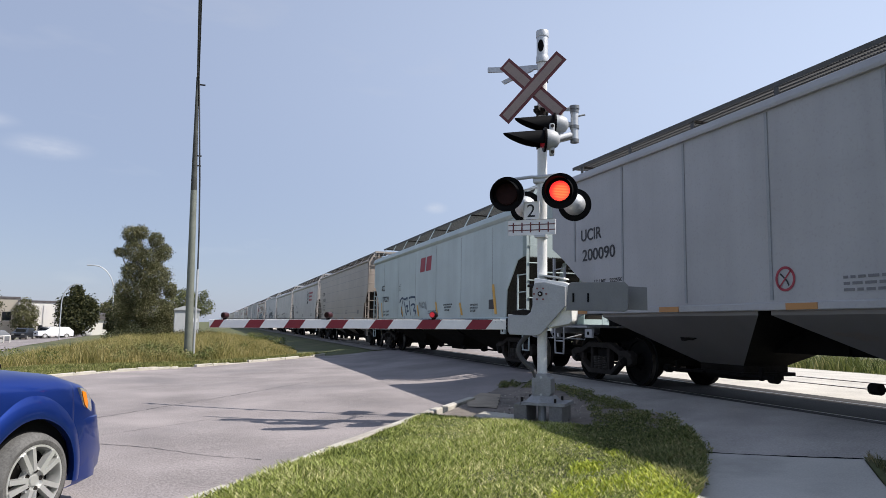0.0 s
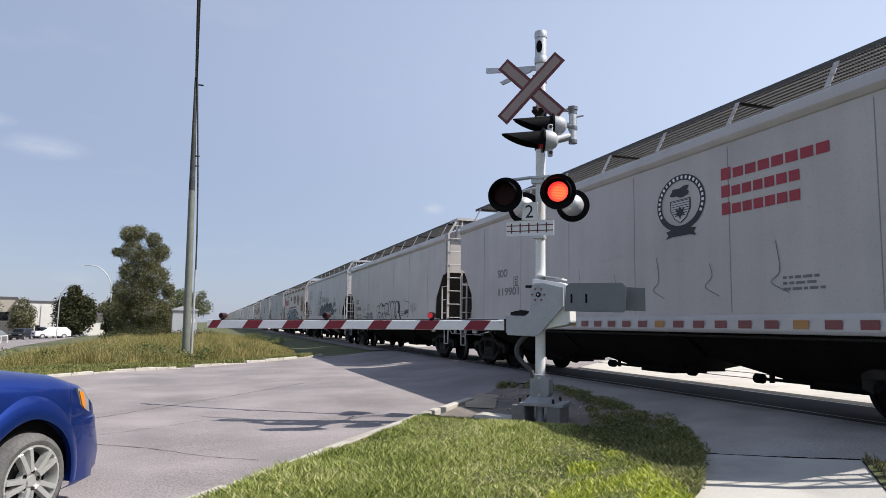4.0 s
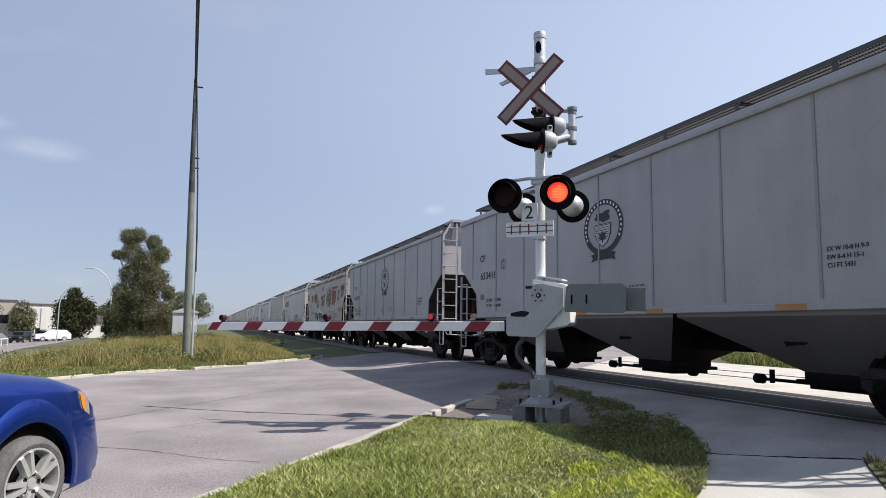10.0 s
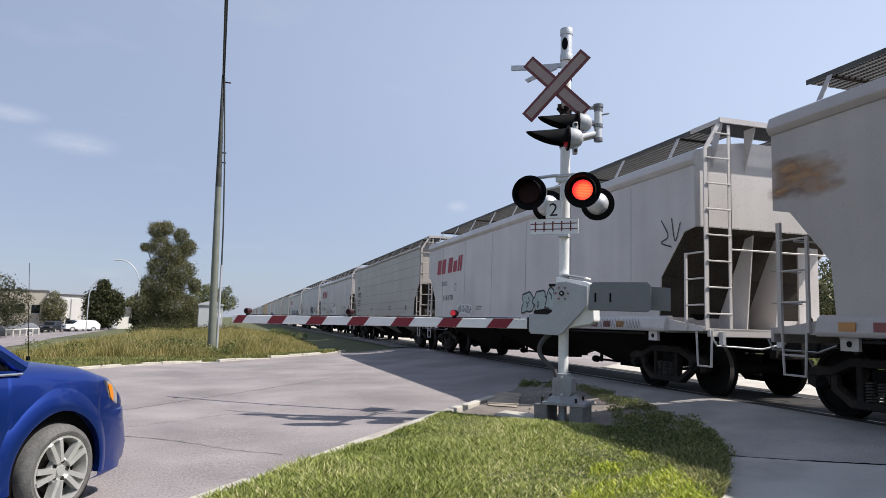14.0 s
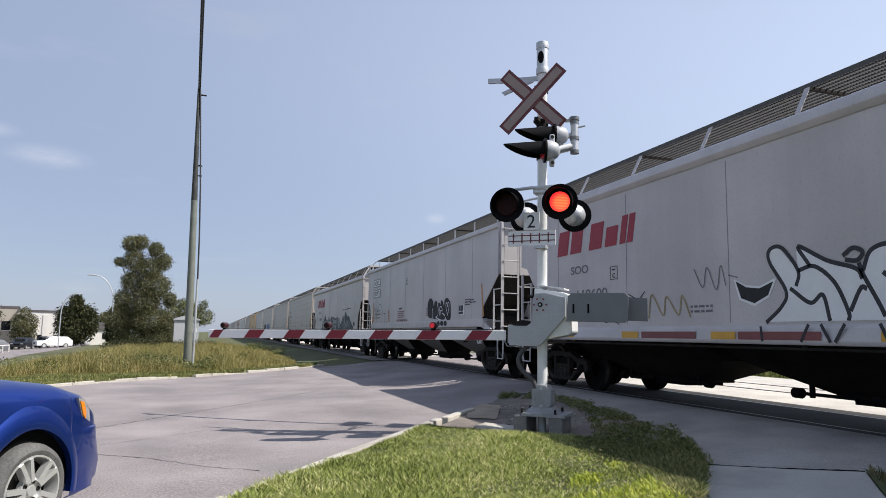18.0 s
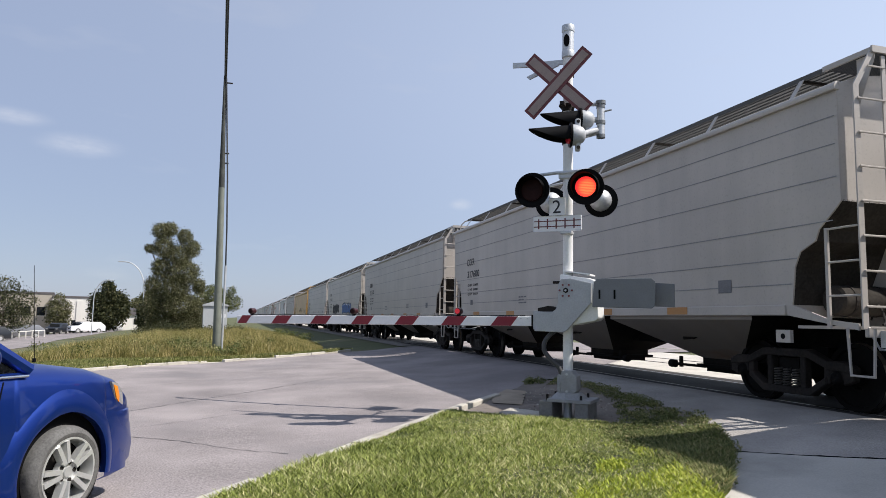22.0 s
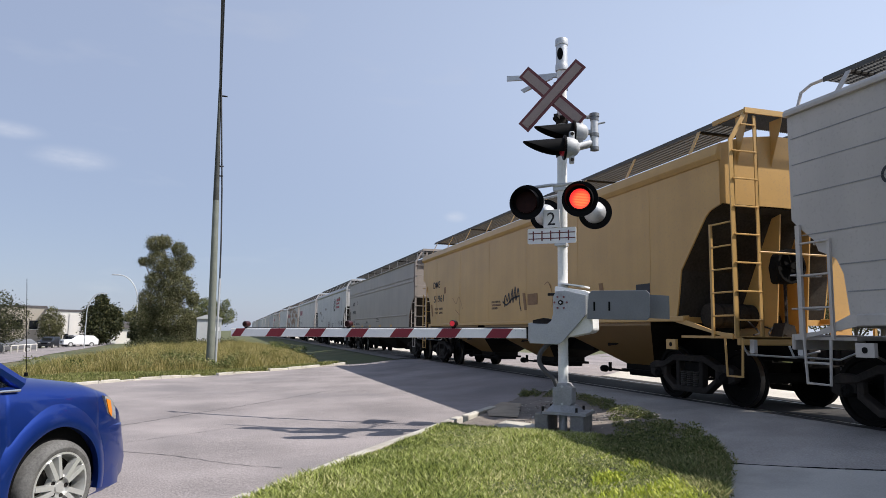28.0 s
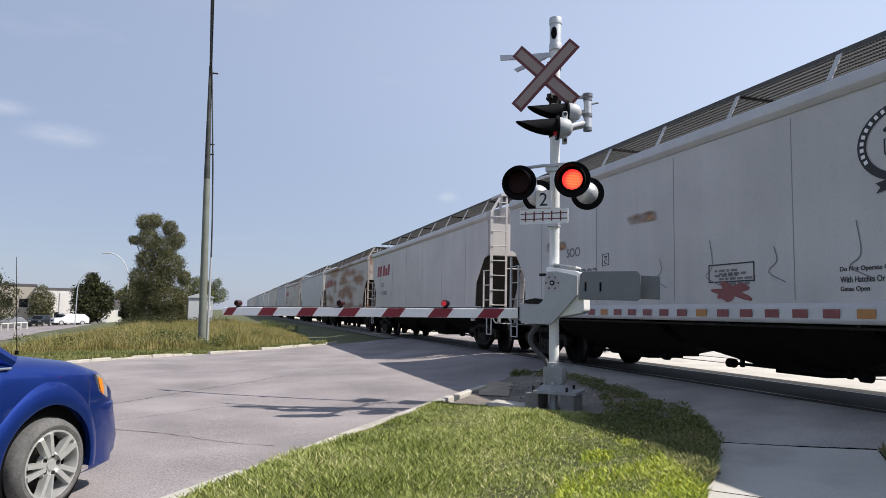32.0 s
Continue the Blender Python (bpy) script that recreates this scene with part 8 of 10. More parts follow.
            scrawl(w, [[(1.5, 3.0), (1.3, 2.7), (1.5, 2.6), (1.2, 2.5)], [(1.2, 3.0), (1.1, 2.6), (0.95, 2.9)]], 0.025, M_INK)
            chequer(w, 11.5, 2.4, 1.11, 1.23)
            bm = bmesh.new()
            for k in range(70):
                y = 9.0 - k * 0.1
                stroke(bm, [(y, 1.1), (y - 0.04, 1.28), (y - 0.08, 1.12)], 0.016, 0.097)
            part("graffiti_line", bm, M_INK, w, "dense black scribble along the sill")
        elif variant == 2:    # white wagon with outlined figure and tags
            patch(w, "graffiti_fill", curve([(9.6, 1.36), (9.35, 1.6), (9.3, 1.8), (9.55, 2.2), (9.4, 2.34), (9.1, 2.05), (9.06, 2.3), (8.6, 2.1), (8.2, 1.95), (8.0, 2.15), (7.7, 2.2), (7.4, 2.0), (7.2, 1.6), (7.3, 1.36)], 4), M_SIGNWHITE, 0.001, "white sprayed ground")
            scrawl(w, [[(9.65, 1.35), (9.37, 1.56), (9.29, 1.76), (9.55, 2.16), (9.54, 2.33), (9.33, 2.33), (9.08, 2.01), (9.12, 1.81)], [(9.08, 2.01), (8.82, 2.04), (8.54, 1.82), (8.37, 1.47), (8.37, 1.36)], [(8.89, 2.05), (9.06, 2.32), (8.64, 2.1), (8.25, 1.97), (8.16, 1.84)], [(9.22, 1.79), (8.91, 1.59), (8.72, 1.68), (8.63, 1.36)], [(8.41, 2.13), (8.27, 2.21), (8.14, 2.15), (8.22, 2.06), (8.38, 2.08)], [(8.2, 2.03), (8.15, 1.89), (7.97, 1.55), (7.9, 1.4)], [(8.15, 1.93), (8.03, 2.16), (7.75, 2.2), (7.4, 2.0), (7.2, 1.6), (7.25, 1.36)], [(8.34, 1.47), (8.19, 1.73), (8.11, 1.72)], [(7.9, 1.9), (7.7, 1.7), (7.6, 1.4)]], 0.055, M_INK, "thick black sprayed outline")
            bm = bmesh.new()
            for line in ([(9.66, 1.3), (9.64, 1.1)], [(8.87, 1.32), (9.0, 1.1)], [(8.69, 1.32), (8.56, 1.1)], [(8.35, 1.32), (8.5, 1.1)], [(7.9, 1.32), (7.8, 1.1)], [(7.3, 1.32), (7.35, 1.1)]):
                stroke(bm, line, 0.045, 0.093)
            part("graffiti_line", bm, M_INK, w, "black sprayed lines on the sill")
            patch(w, "graffiti_fill", [(10.2, 1.95), (10.0, 1.85), (9.75, 1.82), (9.5, 1.9), (9.6, 1.72), (9.85, 1.62), (10.1, 1.7)], M_BLACKSPRAY, 0.002, "black leaf shape")
            patch(w, "graffiti_edge", [(10.24, 1.98), (10.0, 1.88), (9.75, 1.85), (9.44, 1.95), (9.58, 1.69), (9.85, 1.58), (10.14, 1.68)], M_SIGNWHITE, 0.0005)
            scrawl(w, [[(11.1, 2.2), (10.9, 1.9), (10.8, 2.2), (10.6, 1.85), (10.5, 2.2), (10.4, 1.9)], [(10.35, 2.05), (10.15, 2.0)]], 0.018, M_INKFADED)
            scrawl(w, [[(13.8, 1.8), (13.6, 1.5), (13.5, 1.8), (13.35, 1.45), (13.2, 1.75), (13.05, 1.5)], [(13.7, 1.4), (13.4, 1.42), (13.2, 1.36)], [(12.9, 1.9), (12.6, 1.8), (12.4, 1.92)]], 0.02, M_INK)
            scrawl(w, [[(12.3, 1.45), (12.2, 1.85), (11.9, 1.5), (11.8, 1.8), (11.5, 1.5), (11.4, 1.8), (11.2, 1.45)]], 0.035, M_GOLDSPRAY, "dull gold sprayed tag")
            sill_marks(w, (15.25, 13.0, 10.65, 7.9, 5.0), 1.12, 1.23, M_YELLOWMARK, 0.5, 0.092)
            for k, y in enumerate((12.4, 10.1, 7.3)):
                sill_marks(w, (y,), 1.12, 1.23, M_REDMARK, 1.4, 0.09)
            bubble_letters(w, 4.6, 2.4, 1.4, 2.1, 3, None, M_INK, 66, 0.03)
        else:                 # white wagon with grey flames
            smoke = [(13.87, 1.4), (13.54, 1.46), (13.33, 1.74), (13.17, 1.8), (13.12, 1.68), (12.7, 1.92), (12.44, 2.19), (12.29, 2.17), (12.21, 2.32), (12.09, 2.2), (11.91, 2.06), (11.62, 1.95), (11.57, 1.83), (11.14, 1.76), (10.98, 1.75), (10.89, 2.09), (10.8, 2.12), (10.71, 1.96), (10.54, 1.91), (10.44, 2.1), (10.33, 2.08), (10.14, 1.97), (9.93, 1.96), (9.74, 2.16), (9.64, 2.21), (9.5, 2.14)]
            smoke += [(8.14, 2), (7.73, 1.99), (7.47, 2.13), (7.37, 2.01), (6.88, 1.9), (6.75, 1.86), (6.67, 1.83), (6.55, 1.68), (6.32, 1.65), (6.16, 1.81), (5.87, 1.94), (5.31, 1.97), (5.23, 2.1), (5.14, 2.22), (5.02, 2.31), (4.87, 2.31), (4.47, 2.05), (4.11, 2.03), (3.98, 2.14), (3.84, 2.01), (3.58, 1.81), (3.46, 1.8), (3.28, 1.73), (3.09, 1.61), (2.85, 1.52), (2.61, 1.43)]
            patch(w, "graffiti_halo", ragged(smoke, 0.03, 8) + [(2.6, 1.34), (13.9, 1.34)], M_MURALDARK, 0.0012, "dark grey sprayed flames with a ragged top", 0.0004)
            words = [[(13.19, 1.44), (13.02, 1.85), (12.92, 1.87), (12.83, 1.58), (12.72, 1.46), (12.64, 1.71), (12.63, 1.87)], [(12.48, 1.44), (12.41, 1.74), (12.23, 1.85), (12.05, 1.79), (11.88, 1.47), (11.82, 1.38)], [(12.15, 1.8), (11.8, 1.78), (11.74, 1.63), (11.68, 1.42)], [(11.22, 1.87), (11.38, 1.84), (11.4, 1.7), (11.27, 1.61), (11.31, 1.43), (11.52, 1.38)], [(10.69, 1.76), (10.82, 1.71), (10.84, 1.58), (10.62, 1.51), (10.66, 1.42), (10.85, 1.39)], [(10.78, 1.82), (10.45, 1.82), (10.24, 1.7)], [(10.1, 1.97), (9.97, 1.99), (9.86, 1.83), (9.75, 1.62), (9.8, 1.42), (10.01, 1.37), (10.16, 1.5), (10.15, 1.76), (10.02, 1.86)], [(9.3, 2), (9.13, 1.87), (8.93, 1.64)], [(8.77, 1.78), (8.73, 1.85), (8.03, 1.82)]]
            words += [[(7.88, 1.49), (7.89, 1.92), (7.79, 1.98), (7.73, 1.86), (7.78, 1.49)], [(7.62, 1.47), (7.63, 1.8), (7.47, 1.95), (7.36, 1.83), (7.3, 1.48)], [(7.21, 1.86), (6.94, 1.88), (6.78, 1.77), (6.84, 1.61), (7.06, 1.5), (7.12, 1.66), (6.95, 1.74)], [(5.99, 1.8), (5.95, 1.9), (5.78, 1.96), (5.65, 1.87), (5.71, 1.71), (5.46, 1.49), (5.33, 1.37)], [(5.51, 1.94), (5.29, 1.95), (5.37, 1.76), (5.46, 1.62)], [(5.27, 1.81), (5.14, 1.67), (5.15, 1.4)], [(5.01, 1.8), (4.98, 1.45)], [(5.84, 1.96), (5.62, 1.97), (5.31, 1.73), (5.02, 1.41)], [(5.15, 1.95), (5.2, 1.77), (4.97, 1.62), (4.91, 1.41)], [(4.67, 1.85), (4.65, 1.61), (4.45, 1.48)], [(4.44, 1.82), (4.3, 1.43)], [(4.18, 1.84), (4.01, 1.44)], [(3.87, 1.91), (3.69, 1.86), (3.58, 1.58), (3.59, 1.4)]]
            words += [[(9.45, 1.45), (9.5, 1.8), (9.35, 1.95), (9.2, 1.75), (9.1, 1.45)], [(8.95, 1.42), (8.95, 1.85), (8.6, 1.9)], [(8.9, 1.62), (8.5, 1.66)], [(8.9, 1.42), (8.45, 1.44)], [(8.38, 1.92), (8.33, 1.5), (8.15, 1.42), (8.0, 1.6), (8.02, 1.92)], [(6.65, 1.75), (6.6, 1.45), (6.35, 1.42), (6.2, 1.6), (6.25, 1.75)]]
            for k, line in enumerate(words):
                fat = 0.13 if k % 3 else 0.1
                path = curve(line, 5)
                sprayed(w, [path], fat + 0.12, M_BLACKSPRAY, 0.003 + k * 2e-5, "black sprayed letter edge")
                sprayed(w, [path], fat + 0.06, M_MURALPALE, 0.004 + k * 2e-5, "pale sprayed letter outline")
                sprayed(w, [path], fat, (M_MURALPALE, M_PATCHGREY)[k % 2] if k < 7 else (M_MURALDARK, M_MURALGREY, M_PATCHGREY)[k % 3], 0.005 + k * 2e-5, "grey sprayed letter")
            bar(w, "graffiti_fill", 13.8, 2.8, 1.08, 1.27, M_MURALDARK, 0.089, 0.0, "dark grey sprayed sill")
            sheen(w, 13.6, 2.9, 1.1, 1.25, 110, (M_MURALPALE, M_MURALGREY, M_PATCHGREY, M_BLACKSPRAY), 6, 0.0915, 1.6)
            for k, (y, d) in enumerate(((15.9, 0.8), (13.14, 0.44), (10.73, 0.45), (7.31, 0.47), (4.97, 0.46), (2.5, 0.87))):
                sill_marks(w, (y,), 1.12, 1.21, M_YELLOWMARK, d, 0.098)
            sprayed(w, [[(5.95, 2.45), (5.53, 2.46)], [(5.29, 2.45), (4.77, 2.46)], [(4.7, 2.47), (3.97, 2.48)], [(3.9, 2.47), (3.72, 2.47)], [(3.66, 2.46), (3.46, 2.47)]], 0.045, M_INK, 0.002, "broken black scrape line")
            patch(w, "placard", [(2.74, 1.74), (2.28, 1.74), (2.18, 1.51), (2.65, 1.48)], M_SIGNGREY, 0.002, "grey and black information placard")
            patch(w, "placard_field", [(2.70, 1.71), (2.31, 1.71), (2.23, 1.54), (2.63, 1.52)], M_INK, 0.0045)
            lettering(w, number, 15.0, 13.9, 1.95, 0.19, M_INKFADED)
    return deco


def deco_cp_grey(number, dz=0.0, ld="222500", lt="63500"):
    def deco(w):
        lettering(w, "CP", 14.64, 14.26, 3.04 + dz, 0.18)
        lettering(w, number, 14.6, 13.5, 2.54 + dz, 0.2)
        plate_box(w, 13.16, 12.9, 2.74 + dz, 2.99 + dz)
        roundel(w, 8.25, 3.05, 0.7, 0.54)
        small_lines(w, 8.8, 1.8, 3, 0.5, 3)
        small_lines(w, 7.4, 1.85, 2, 0.4, 4)
        for i, line in enumerate(("EX W 10-8 H 9-9", "EW 8-4 H 15-1", "CU FT 5431")):
            lettering(w, line, 3.18, 3.18 - 0.038 * len(line), 2.07 - 0.1 * i, 0.06)
        ld_lines(w, 14.17, 1.79, ld, lt, None)
        sill_marks(w, (15.3, 12.05, 9.33, 6.9, 4.0), 1.365, 1.45, M_ORANGEMARK, 0.5)
        bar(w, "test_box", 14.6, 14.35, 1.85, 2.0, M_INKFADED)
    return deco


def deco_rusty_cpr(w):
    for box4 in ((9.7, 7.6, 2.1, 3.3), (9.4, 8.1, 3.3, 3.7), (7.5, 5.1, 2.1, 3.45), (5.5, 3.3, 2.2, 3.35), (16.5, 15.0, 2.8, 3.5), (14.3, 13.0, 2.7, 3.35), (3.3, 2.2, 2.3, 3.3), (2.2, 0.8, 2.6, 3.6), (12.8, 10.8, 2.5, 3.5), (11.4, 9.9, 2.2, 3.0)):
        rust_stain(w, *box4)
    for y in (1.0, 3.5, 6.0, 9.0, 12.0):
        chord_rust(w, y + 2.6, y, 3.82, 4.0)
    deco_cpr("120362", 14.15, 5)(w)
    bubble_letters(w, 12.0, 8.8, 1.3, 2.2, 4, M_BLACKSPRAY, M_SIGNWHITE, 81, 0.07, M_SIGNWHITE, "black sprayed letter forms with white outlines")
    scrawl(w, [[(6.0, 1.92), (5.75, 1.97), (5.5, 1.95)], [(5.85, 1.95), (5.75, 1.6), (5.65, 1.36)], [(5.55, 1.95), (5.4, 1.75), (5.6, 1.72), (5.35, 1.7), (5.3, 1.36), (5.6, 1.36)], [(5.2, 1.75), (5.15, 1.36), (4.95, 1.37), (4.9, 1.75)], [(4.8, 1.9), (4.45, 1.92), (4.35, 1.4), (4.7, 1.38), (4.78, 1.88)], [(4.2, 1.36), (4.05, 2.0), (3.75, 1.38)], [(4.12, 1.62), (3.88, 1.6)]], 0.035, M_INK, "tall black sprayed letters")
    scrawl(w, [[(3.5, 1.8), (3.4, 1.6), (3.55, 1.55), (3.35, 1.75), (3.25, 1.5), (3.1, 1.7), (2.95, 1.5)]], 0.025, M_INK)
    scrawl(w, [[(1.9 - 0.16 * k, 3.1 + 0.1 * (k % 2)), (1.85 - 0.16 * k, 3.35), (1.78 - 0.16 * k, 3.05)] for k in range(6)], 0.035, M_INK, "black sprayed tag")
    for y in (11.64, 9.34, 6.2):
        sill_marks(w, (y,), 1.1, 1.21, M_YELLOWMARK, 0.5, 0.098)


def deco_dme(w):
    lettering(w, "DME", 16.6, 15.72, 2.74, 0.24)
    lettering(w, "51961", 16.5, 15.25, 2.22, 0.25)
    ld_lines(w, 16.36, 1.94, "225100", "60900")
    for i, line in enumerate(("DO NOT MOVE CAR", "WITH HATCHES OR", "GATES OPEN")):
        lettering(w, line, 10.45, 10.45 - 0.045 * len(line), 1.98 - 0.09 * i, 0.06)
    bar(w, "brown_panel", 15.2, 15.0, 2.5, 2.72, M_BROWNPANEL)
    bar(w, "brown_panel", 7.9, 7.3, 1.84, 2.12, M_BROWNPANEL)
    for y in (8.1, 4.2, 16.75):
        orange_bar(w, y, 1.72, 2.16, -0.12, M_BROWNPANEL)
    scrawl(w, [[(9.5, 1.95), (9.4, 2.15), (9.25, 2.0), (9.15, 2.2), (9.05, 1.95), (8.9, 2.3), (8.85, 1.95), (8.7, 2.35), (8.65, 2.0), (8.5, 2.3), (8.4, 1.9), (8.3, 1.7)], [(9.6, 2.0), (9.3, 1.9), (8.9, 2.05), (8.4, 2.1)], [(9.45, 2.05), (9.45, 1.85)]], 0.05, M_INK, "black sprayed tag")
    scrawl(w, [[(6.9, 2.3), (6.7, 2.35), (6.55, 2.2)], [(6.6, 2.3), (6.45, 2.0), (6.5, 1.75)], [(5.9, 2.3), (5.8, 2.15)], [(14.2, 2.3), (13.8, 2.1), (13.5, 2.3), (13.1, 1.9)], [(13.9, 1.9), (13.4, 1.7)]], 0.02, M_BROWNPANEL, "brown scratches")
    bar(w, "placard", 2.95, 2.5, 1.75, 2.05, M_INK, label="black information placard")
    small_lines(w, 10.4, 1.9, 1, 0.7, 8, M_BROWNPANEL)


def deco_aok(w):
    lettering(w, "AOK", 15.92, 15.28, 2.68, 0.22)
    lettering(w, "854709", 15.88, 14.72, 2.18, 0.21)
    plate_box(w, 14.37, 14.1, 2.7, 2.93)
    ld_lines(w, 15.9, 1.67, "226600", "59400")
    bar(w, "yellow_tape", 15.93, 15.03, 1.39, 1.49, M_YELLOWMARK, 0.006, label="yellow reflective tape")
    small_lines(w, 14.6, 1.6, 2, 1.6, 71, M_INK)
    lettering(w, "WARNING", 11.3, 10.8, 1.62, 0.07)
    small_lines(w, 11.9, 1.55, 3, 1.6, 15)
    small_lines(w, 8.4, 1.8, 3, 0.8, 16, M_INK)
    lettering(w, "VENT CAR WHEN UNLOADING", 9.2, 7.4, 1.2, 0.06, M_INKFADED).location.x -= 0.09
    sill_marks(w, (12.67, 10.33, 7.6, 5.0), 1.37, 1.47, M_YELLOWMARK, 0.45, 0.006)


def deco_plain(w):
    slanted_logo(w, 15.6, 13.0, 2.8, 3.3, "cp_rail")
    mark(w, "SOO", "117345", 14.6, 2.3, 1.9, 0.18, 1.1, M_INKFADED)


def deco_marks(w):
    mark(w, "COER", "317588", 14.9, 2.8, 2.4, 0.22, 1.15, M_INKFADED)


# start along the train, kind, length, paint with share of rust, marks, what sets it apart
TRAIN = [
    # unseen wagon ahead, added so that its shadow falls on the ground
    (-20.6, "b", 17.5, (0.42, 0.45, 0.48, 0.05), None, "grey"),
    (-3.05, "b", 17.55, (0.42, 0.45, 0.48, 0.05), deco_ucir, "blue-grey ribbed"),
    (14.65, "a", 17.6, (0.50, 0.62, 0.63, 0.06), deco_soo_green, "pale green"),
    (32.35, "c", 16.95, (0.42, 0.385, 0.34, 0.22), deco_coer("317729", 1), "dusty beige"),
    (49.25, "p", 17.1, (0.56, 0.56, 0.55, 0.38), deco_cpr("119901", 13.4, 3), "weathered white"),
    (66.37, "a", 17.1, (0.60, 0.60, 0.585, 0.08), deco_soo_graffiti, "cream graffiti-covered"),
    (83.48, "n", 17.5, (0.56, 0.585, 0.61, 0.06), deco_nokl("853951"), "cool white"),
    (101.05, "a", 17.5, (0.62, 0.60, 0.58, 0.5), deco_cprail("116718", 0), "rusty mural-painted white"),
    (118.65, "b", 17.05, (0.44, 0.455, 0.48, 0.04), deco_cp_grey("653416", -0.14), "grey ribbed"),
    (136.25, "b", 17.0, (0.44, 0.455, 0.48, 0.04), deco_cp_grey("651634", -0.13, "226600", "59400"), "grey ribbed"),
    (153.15, "p", 17.15, (0.50, 0.485, 0.465, 0.5), deco_rusty_cpr, "rust-streaked white"),
    (170.6, "a", 17.6, (0.66, 0.66, 0.65, 0.10), deco_cprail("116178", 1), "chalky white"),
    (188.25, "c", 17.3, (0.50, 0.49, 0.46, 0.08), deco_coer("317572", 2), "pale beige"),
    (205.55, "a", 18.3, (0.62, 0.62, 0.63, 0.14), deco_cprail("118600", 2), "cool white"),
    (223.9, "n", 17.4, (0.60, 0.615, 0.63, 0.05), deco_nokl("853973", True), "cool white"),
    (241.35, "a", 18.6, (0.62, 0.62, 0.62, 0.18), deco_cprail("117860", 3), "flame-painted white"),
    (260.05, "c", 17.5, (0.53, 0.515, 0.475, 0.06), deco_coer("317600", 5), "pale beige"),
    (277.65, "c", 17.9, (0.51, 0.495, 0.46, 0.08), deco_coer("317525", 6), "pale beige"),
    (295.65, "c", 17.9, (0.53, 0.52, 0.48, 0.05), deco_coer_blue, "pale beige graffiti-covered"),
    (313.65, "c", 17.5, (0.54, 0.53, 0.50, 0.05), deco_coer("317552", 7), "pale beige"),
    (331.15, "d", 18.9, (0.60, 0.385, 0.13, 0.06), deco_dme, "mustard yellow"),
    (350.15, "e", 18.1, (0.37, 0.345, 0.315, 0.06), deco_aok, "taupe ridged"),
    (368.5, "p", 17.9, (0.58, 0.61, 0.62, 0.16), deco_cpr_green, "pale blue-white"),
    (386.65, "a", 17.6, (0.64, 0.64, 0.63, 0.12), deco_plain, "white"),
    (404.3, "a", 17.6, (0.52, 0.50, 0.47, 0.85), deco_plain, "very rusty"),
    (421.9, "n", 17.6, (0.58, 0.60, 0.61, 0.06), None, "cool white"),
    (439.5, "a", 17.6, (0.45, 0.42, 0.38, 0.65), deco_plain, "rusty grey"),
    (457.1, "b", 17.6, (0.44, 0.455, 0.48, 0.04), None, "grey ribbed"),
    (474.7, "c", 17.6, (0.5, 0.48, 0.45, 0.08), deco_marks, "pale beige"),
    (492.3, "a", 17.6, (0.60, 0.60, 0.58, 0.3), None, "white"), (509.9, "a", 17.6, (0.55, 0.57, 0.57, 0.1), None, "pale grey"),
    (527.5, "b", 17.6, (0.42, 0.44, 0.47, 0.04), None, "grey ribbed"), (545.1, "c", 17.6, (0.5, 0.48, 0.45, 0.08), None, "pale beige"),
    (562.7, "a", 17.6, (0.60, 0.60, 0.58, 0.4), None, "weathered white"), (580.3, "a", 17.6, (0.55, 0.57, 0.57, 0.1), None, "pale grey"),
    (597.9, "b", 17.6, (0.42, 0.44, 0.47, 0.04), None, "grey ribbed")]
SPEED = 11.54


FINE = {"spring", "bearing_adapter", "brake_beam", "walkway_bearer", "chain_link", "bell_crank", "brake_pipe", "tank_strap", "control_valve", "handrail_post", "lever_bracket", "uncoupling_lever", "air_hose", "pad_hole", "jacking_pad", "post_hole",
        "bearing_cap", "tread", "gate_rack", "hopper_blotch", "crossover_brace", "crossover_edge", "hatch_bar", "striker", "end_handhold", "stirrup_step"}


def make_train():
    stock, wagons = {}, []
    for s, kind, length, colour, deco, look_word in TRAIN:
        key = (kind, length)
        if key in stock:
            w = copy_thing(stock[key], Matrix())
        else:
            w = stock[key] = make_wagon(kind, length, kind in "nbdp" or length == 18.6)
        w.matrix_basis = pose(TRACK_X, s, RAIL_Z)
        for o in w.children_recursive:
            o.color = colour if not o.name.startswith("hopper_bay") else (colour[0] * 0.48, colour[1] * 0.455, colour[2] * 0.43, 0.4)      # bay paint darkened for grime and the shade under the body
        if s > 400:      # never near: fine fittings left off
            for o in list(w.children_recursive):
                if o.name.split(".")[0] in FINE:
                    bpy.data.objects.remove(o)
        w["label"] = look_word + " covered hopper wagon rolling in a long train"
        wagons.append((s, w))
    for (s, w), row in zip(wagons, TRAIN):
        if row[4]:
            row[4](w)
    return wagons


WAGONS = make_train()


